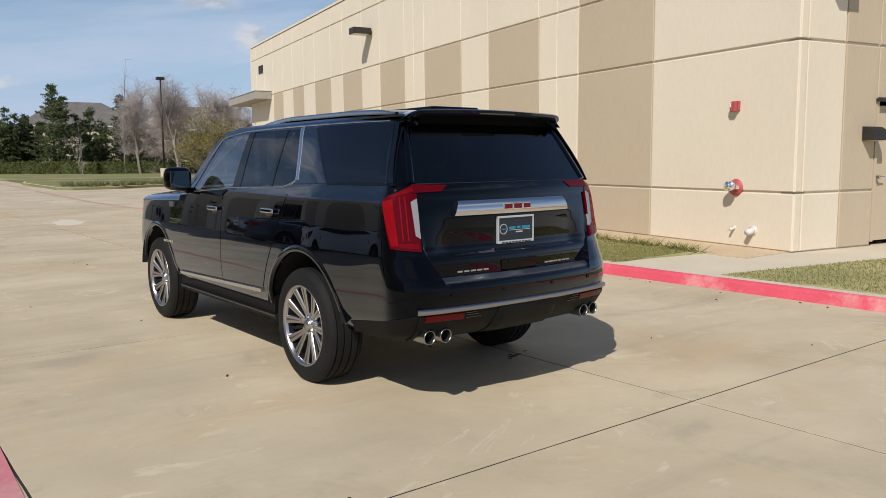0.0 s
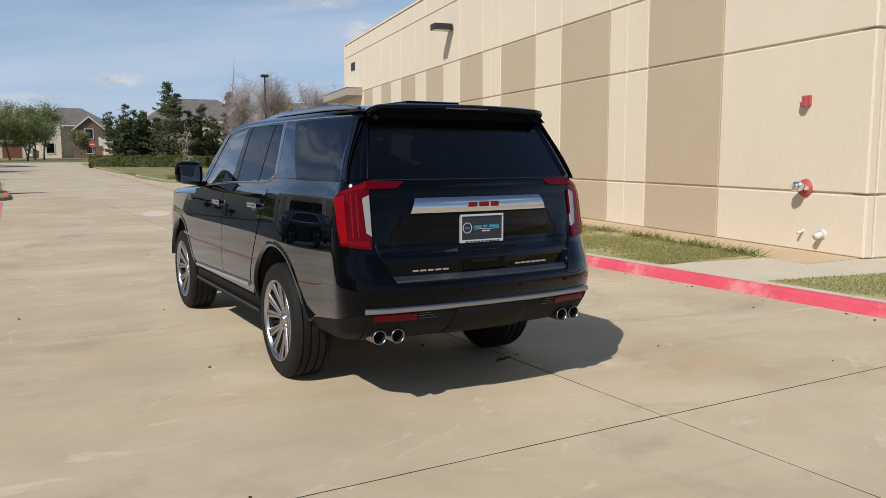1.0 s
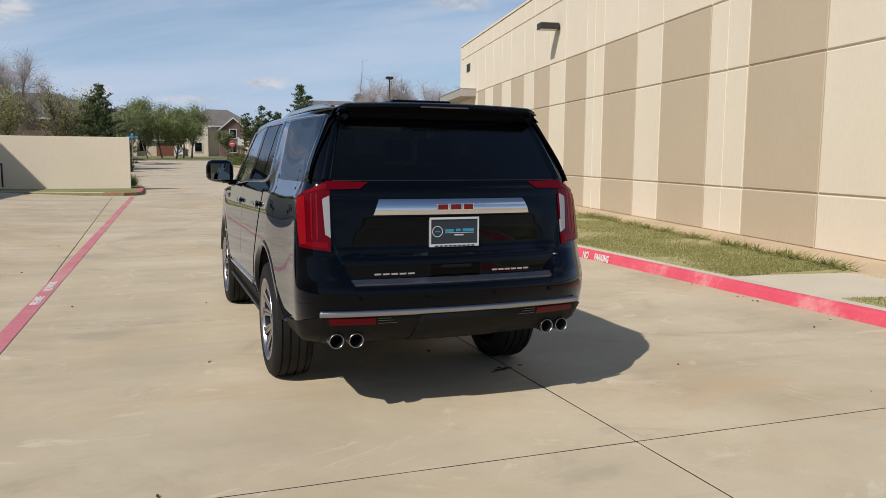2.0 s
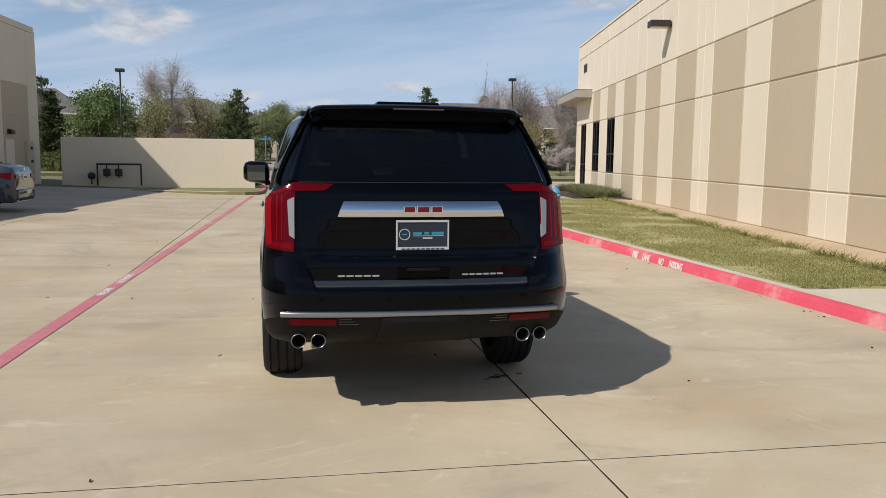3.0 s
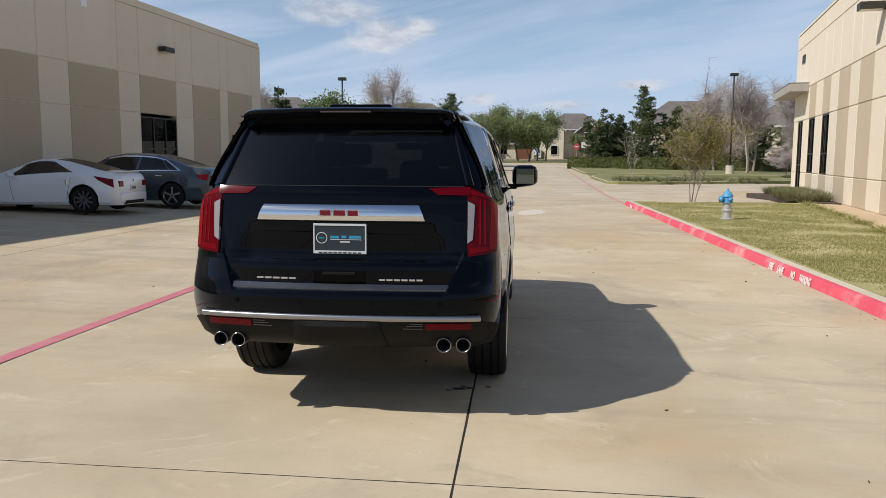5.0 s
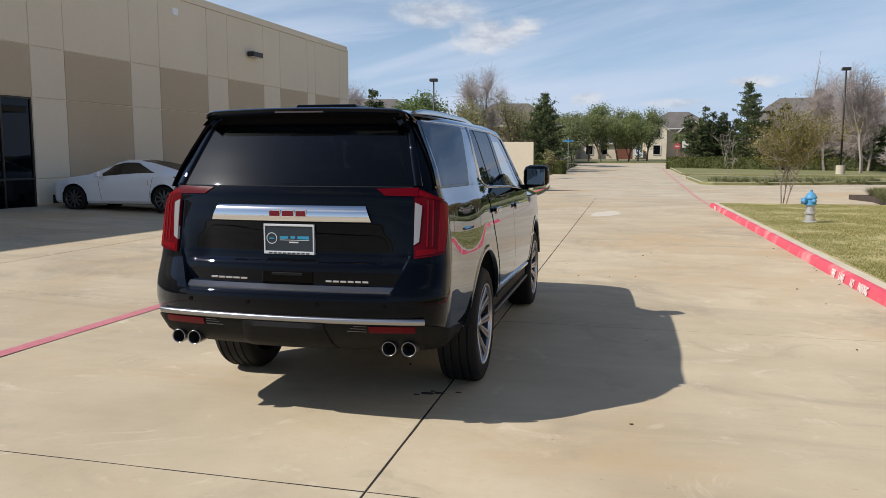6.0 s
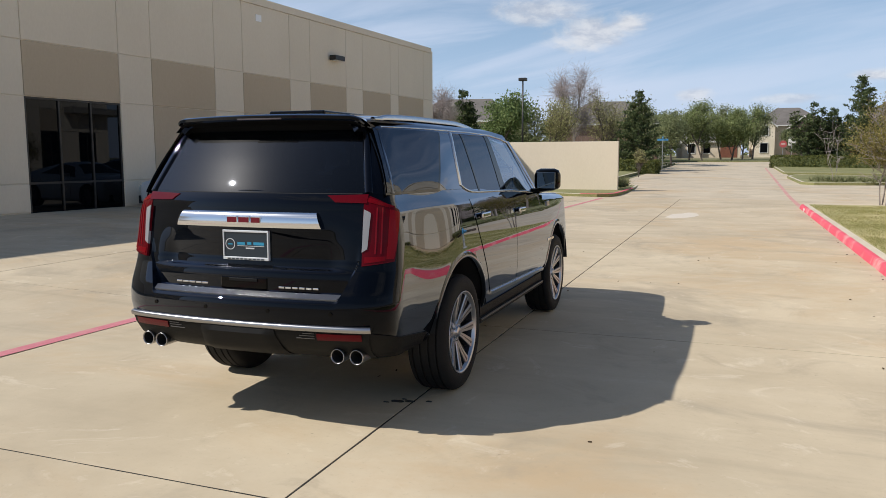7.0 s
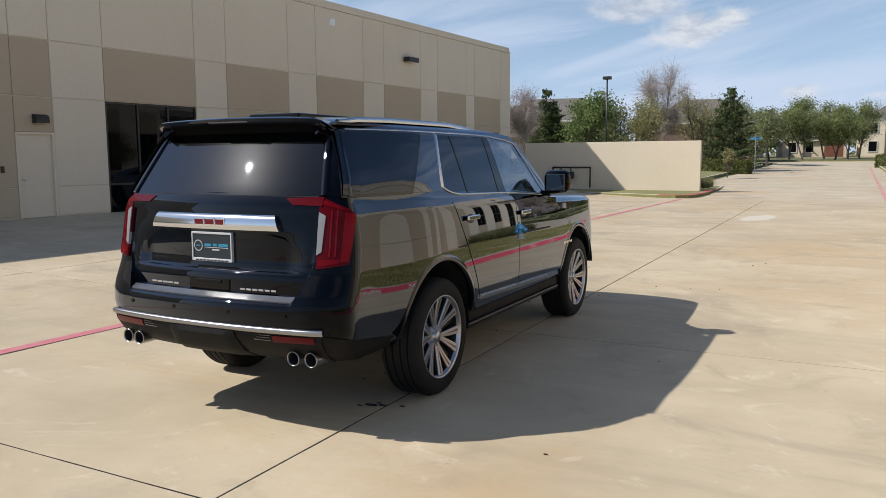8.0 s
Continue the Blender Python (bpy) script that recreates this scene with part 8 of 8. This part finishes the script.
house(pose(12.9, 138.0, land(0, 138) - 0.3, 0, 0, 4), 11.0, 9.0, 5.4, "two-storey tan brick house with twin gables", ((-4.0, 3.2, 1.2, 5.4, SUNLIT_CREAM), (1.8, 4.6, 0.8, 4.9, DARKBRICK)), BRICK, None)
house(pose(20.5, 134.0, land(0, 134) - 0.3, 0, 0, 4), 7.0, 6.0, 2.9, "low brick garage wing with a timber door", (), BRICK, (-0.5, 4.4))
house(pose(31.0, 130.0, land(0, 130) - 0.3, 0, 0, -4), 17.0, 12.0, 6.2, "large two-storey house with a hipped shingle roof", (), BRICK, None)
house(pose(43.0, 112.0, land(0, 112) - 0.3, 0, 0, -8), 16.0, 11.0, 5.4, "brick house with a hipped shingle roof behind trees", (), BRICK, None)
house(pose(0.5, 136.0, land(0, 136) - 0.3, 0, 0, 0), 10.0, 8.0, 2.9, "low tan house with a porch at the street's end", ((-2.6, 3.0, 0.8, 2.8, BRICK),), BRICK, (3.2, 2.6))
house(pose(-13.0, 128.0, land(0, 128) - 0.3, 0, 0, 0), 13.0, 9.0, 5.2, "two-storey brick house behind street trees", ((3.2, 4.0, 0.8, 5.0, BRICK),), BRICK, None)
house(pose(-9.5, 96.0, land(-9, 96) - 0.3, 0, 0, 10), 12.0, 9.0, 5.0, "brick house with a grey roof behind trees", (), DARKBRICK, None)
house(pose(-27.0, 92.0, land(-27, 92) - 0.3, 0, 0, 10), 14.0, 9.0, 5.6, "brick house with a grey roof behind trees", (), BRICK, None)


# -- street signs
def sign_post(m, kind, label):
    o = tagged(empty("street_sign", m), label, "sign")
    bm = bmesh.new()
    add_tube(bm, (0, 0, 0), (0, 0, 2.5), 0.03, seg=8)
    part("post", bm, GALV, o)
    if kind == "stop":
        bm = bmesh.new()
        bmesh.ops.create_cone(bm, cap_ends=True, segments=8, radius1=0.37, radius2=0.37, depth=0.02, matrix=Matrix.Translation((0, -0.04, 2.1)) @ pose(0, 0, 0, 90, 0, 0) @ pose(0, 0, 0, 0, 0, 22.5))
        part("octagon", bm, ALARM_RED, o, "red octagonal panel")
        box("word_bar", (-0.20, -0.056, 2.06), (0.20, -0.052, 2.15), PVC, o)
    elif kind == "street":
        box("name_blade", (-0.4, -0.02, 2.45), (0.4, 0.0, 2.60), HYD_BLUE, o)
        box("name_blade", (-0.01, -0.4, 2.62), (0.01, 0.4, 2.77), HYD_BLUE, o)
    else:
        box("panel", (-0.32, -0.045, 1.6), (0.32, -0.03, 2.45), PVC, o)
    return o


sign_post(pose(9.75, 86.0, land(0, 86), 0, 0, 0), "stop", "red stop sign on a galvanised post")
sign_post(pose(10.45, 84.0, land(0, 84) + 0.35, 0, 0, 0), "plain", "white street notice on a post")
sign_post(pose(0.3, 61.5, land(0, 61), 0, 0, 10), "street", "blue street name sign on a post")

# pale patch in the street and scattered leaf litter
o = slab_poly("street_patch", [(4.2, 21.5), (4.45, 21.2), (4.7, 21.35), (4.95, 21.9), (5.05, 22.5), (4.95, 23.2), (4.7, 23.6), (4.55, 23.1), (4.3, 22.8), (4.25, 22.1)], -0.01, 0.003, WHITEPAINT)
o.data.materials[0] = surface("bleached_patch", (0.56, 0.50, 0.41), (0.64, 0.58, 0.49), 0.9, fine=25, coarse=1.5, bump=0.1)
tagged(o, "bleached pale patch on the street", "pavement", kind="structure")
lit = [(rng.uniform(-3, 8.0), rng.uniform(-0.5, 14.0), 0.006) for _ in range(60)] + [(8.02 - abs(rng.normal(0, 0.12)), rng.uniform(-2, 24), 0.006) for _ in range(50)]
lv = leaves("leaf_litter", lit, 0.045, leaf_stuff("dry_brown_leaves", [(0.03, 0.02, 0.012), (0.07, 0.05, 0.03)], see_through=0.0), None)
lv.data.vertices.foreach_set("co", [c if i % 3 != 2 else min(max(c, 0.003), 0.012) for i, c in enumerate(x for v in lv.data.vertices for x in v.co)])
tagged(lv, "small dry leaves scattered on concrete", "leaves", kind="stuff")

# oil spots beside a joint
OIL = surface("old_oil_spots", (0.010, 0.009, 0.008), (0.03, 0.028, 0.026), 0.5, fine=40, coarse=5, bump=0.1)
spots = tagged(empty("oil_spots"), "small dark oil spots on concrete under a parked car", "stain", kind="structure")
for cx, cy, rx, ry in ((4.03, 4.15, 0.055, 0.022), (4.10, 4.18, 0.035, 0.018), (3.96, 4.11, 0.022, 0.010), (4.23, 4.22, 0.020, 0.013), (4.05, 4.21, 0.018, 0.010)):
    ring = []
    for k in range(14):
        a = 2 * math.pi * k / 14
        q = 1 + rng.uniform(-0.25, 0.25)
        ring.append((cx + rx * q * math.cos(a), cy + ry * q * math.sin(a)))
    slab_poly("spot", ring, 0.0015, 0.004, OIL, spots)
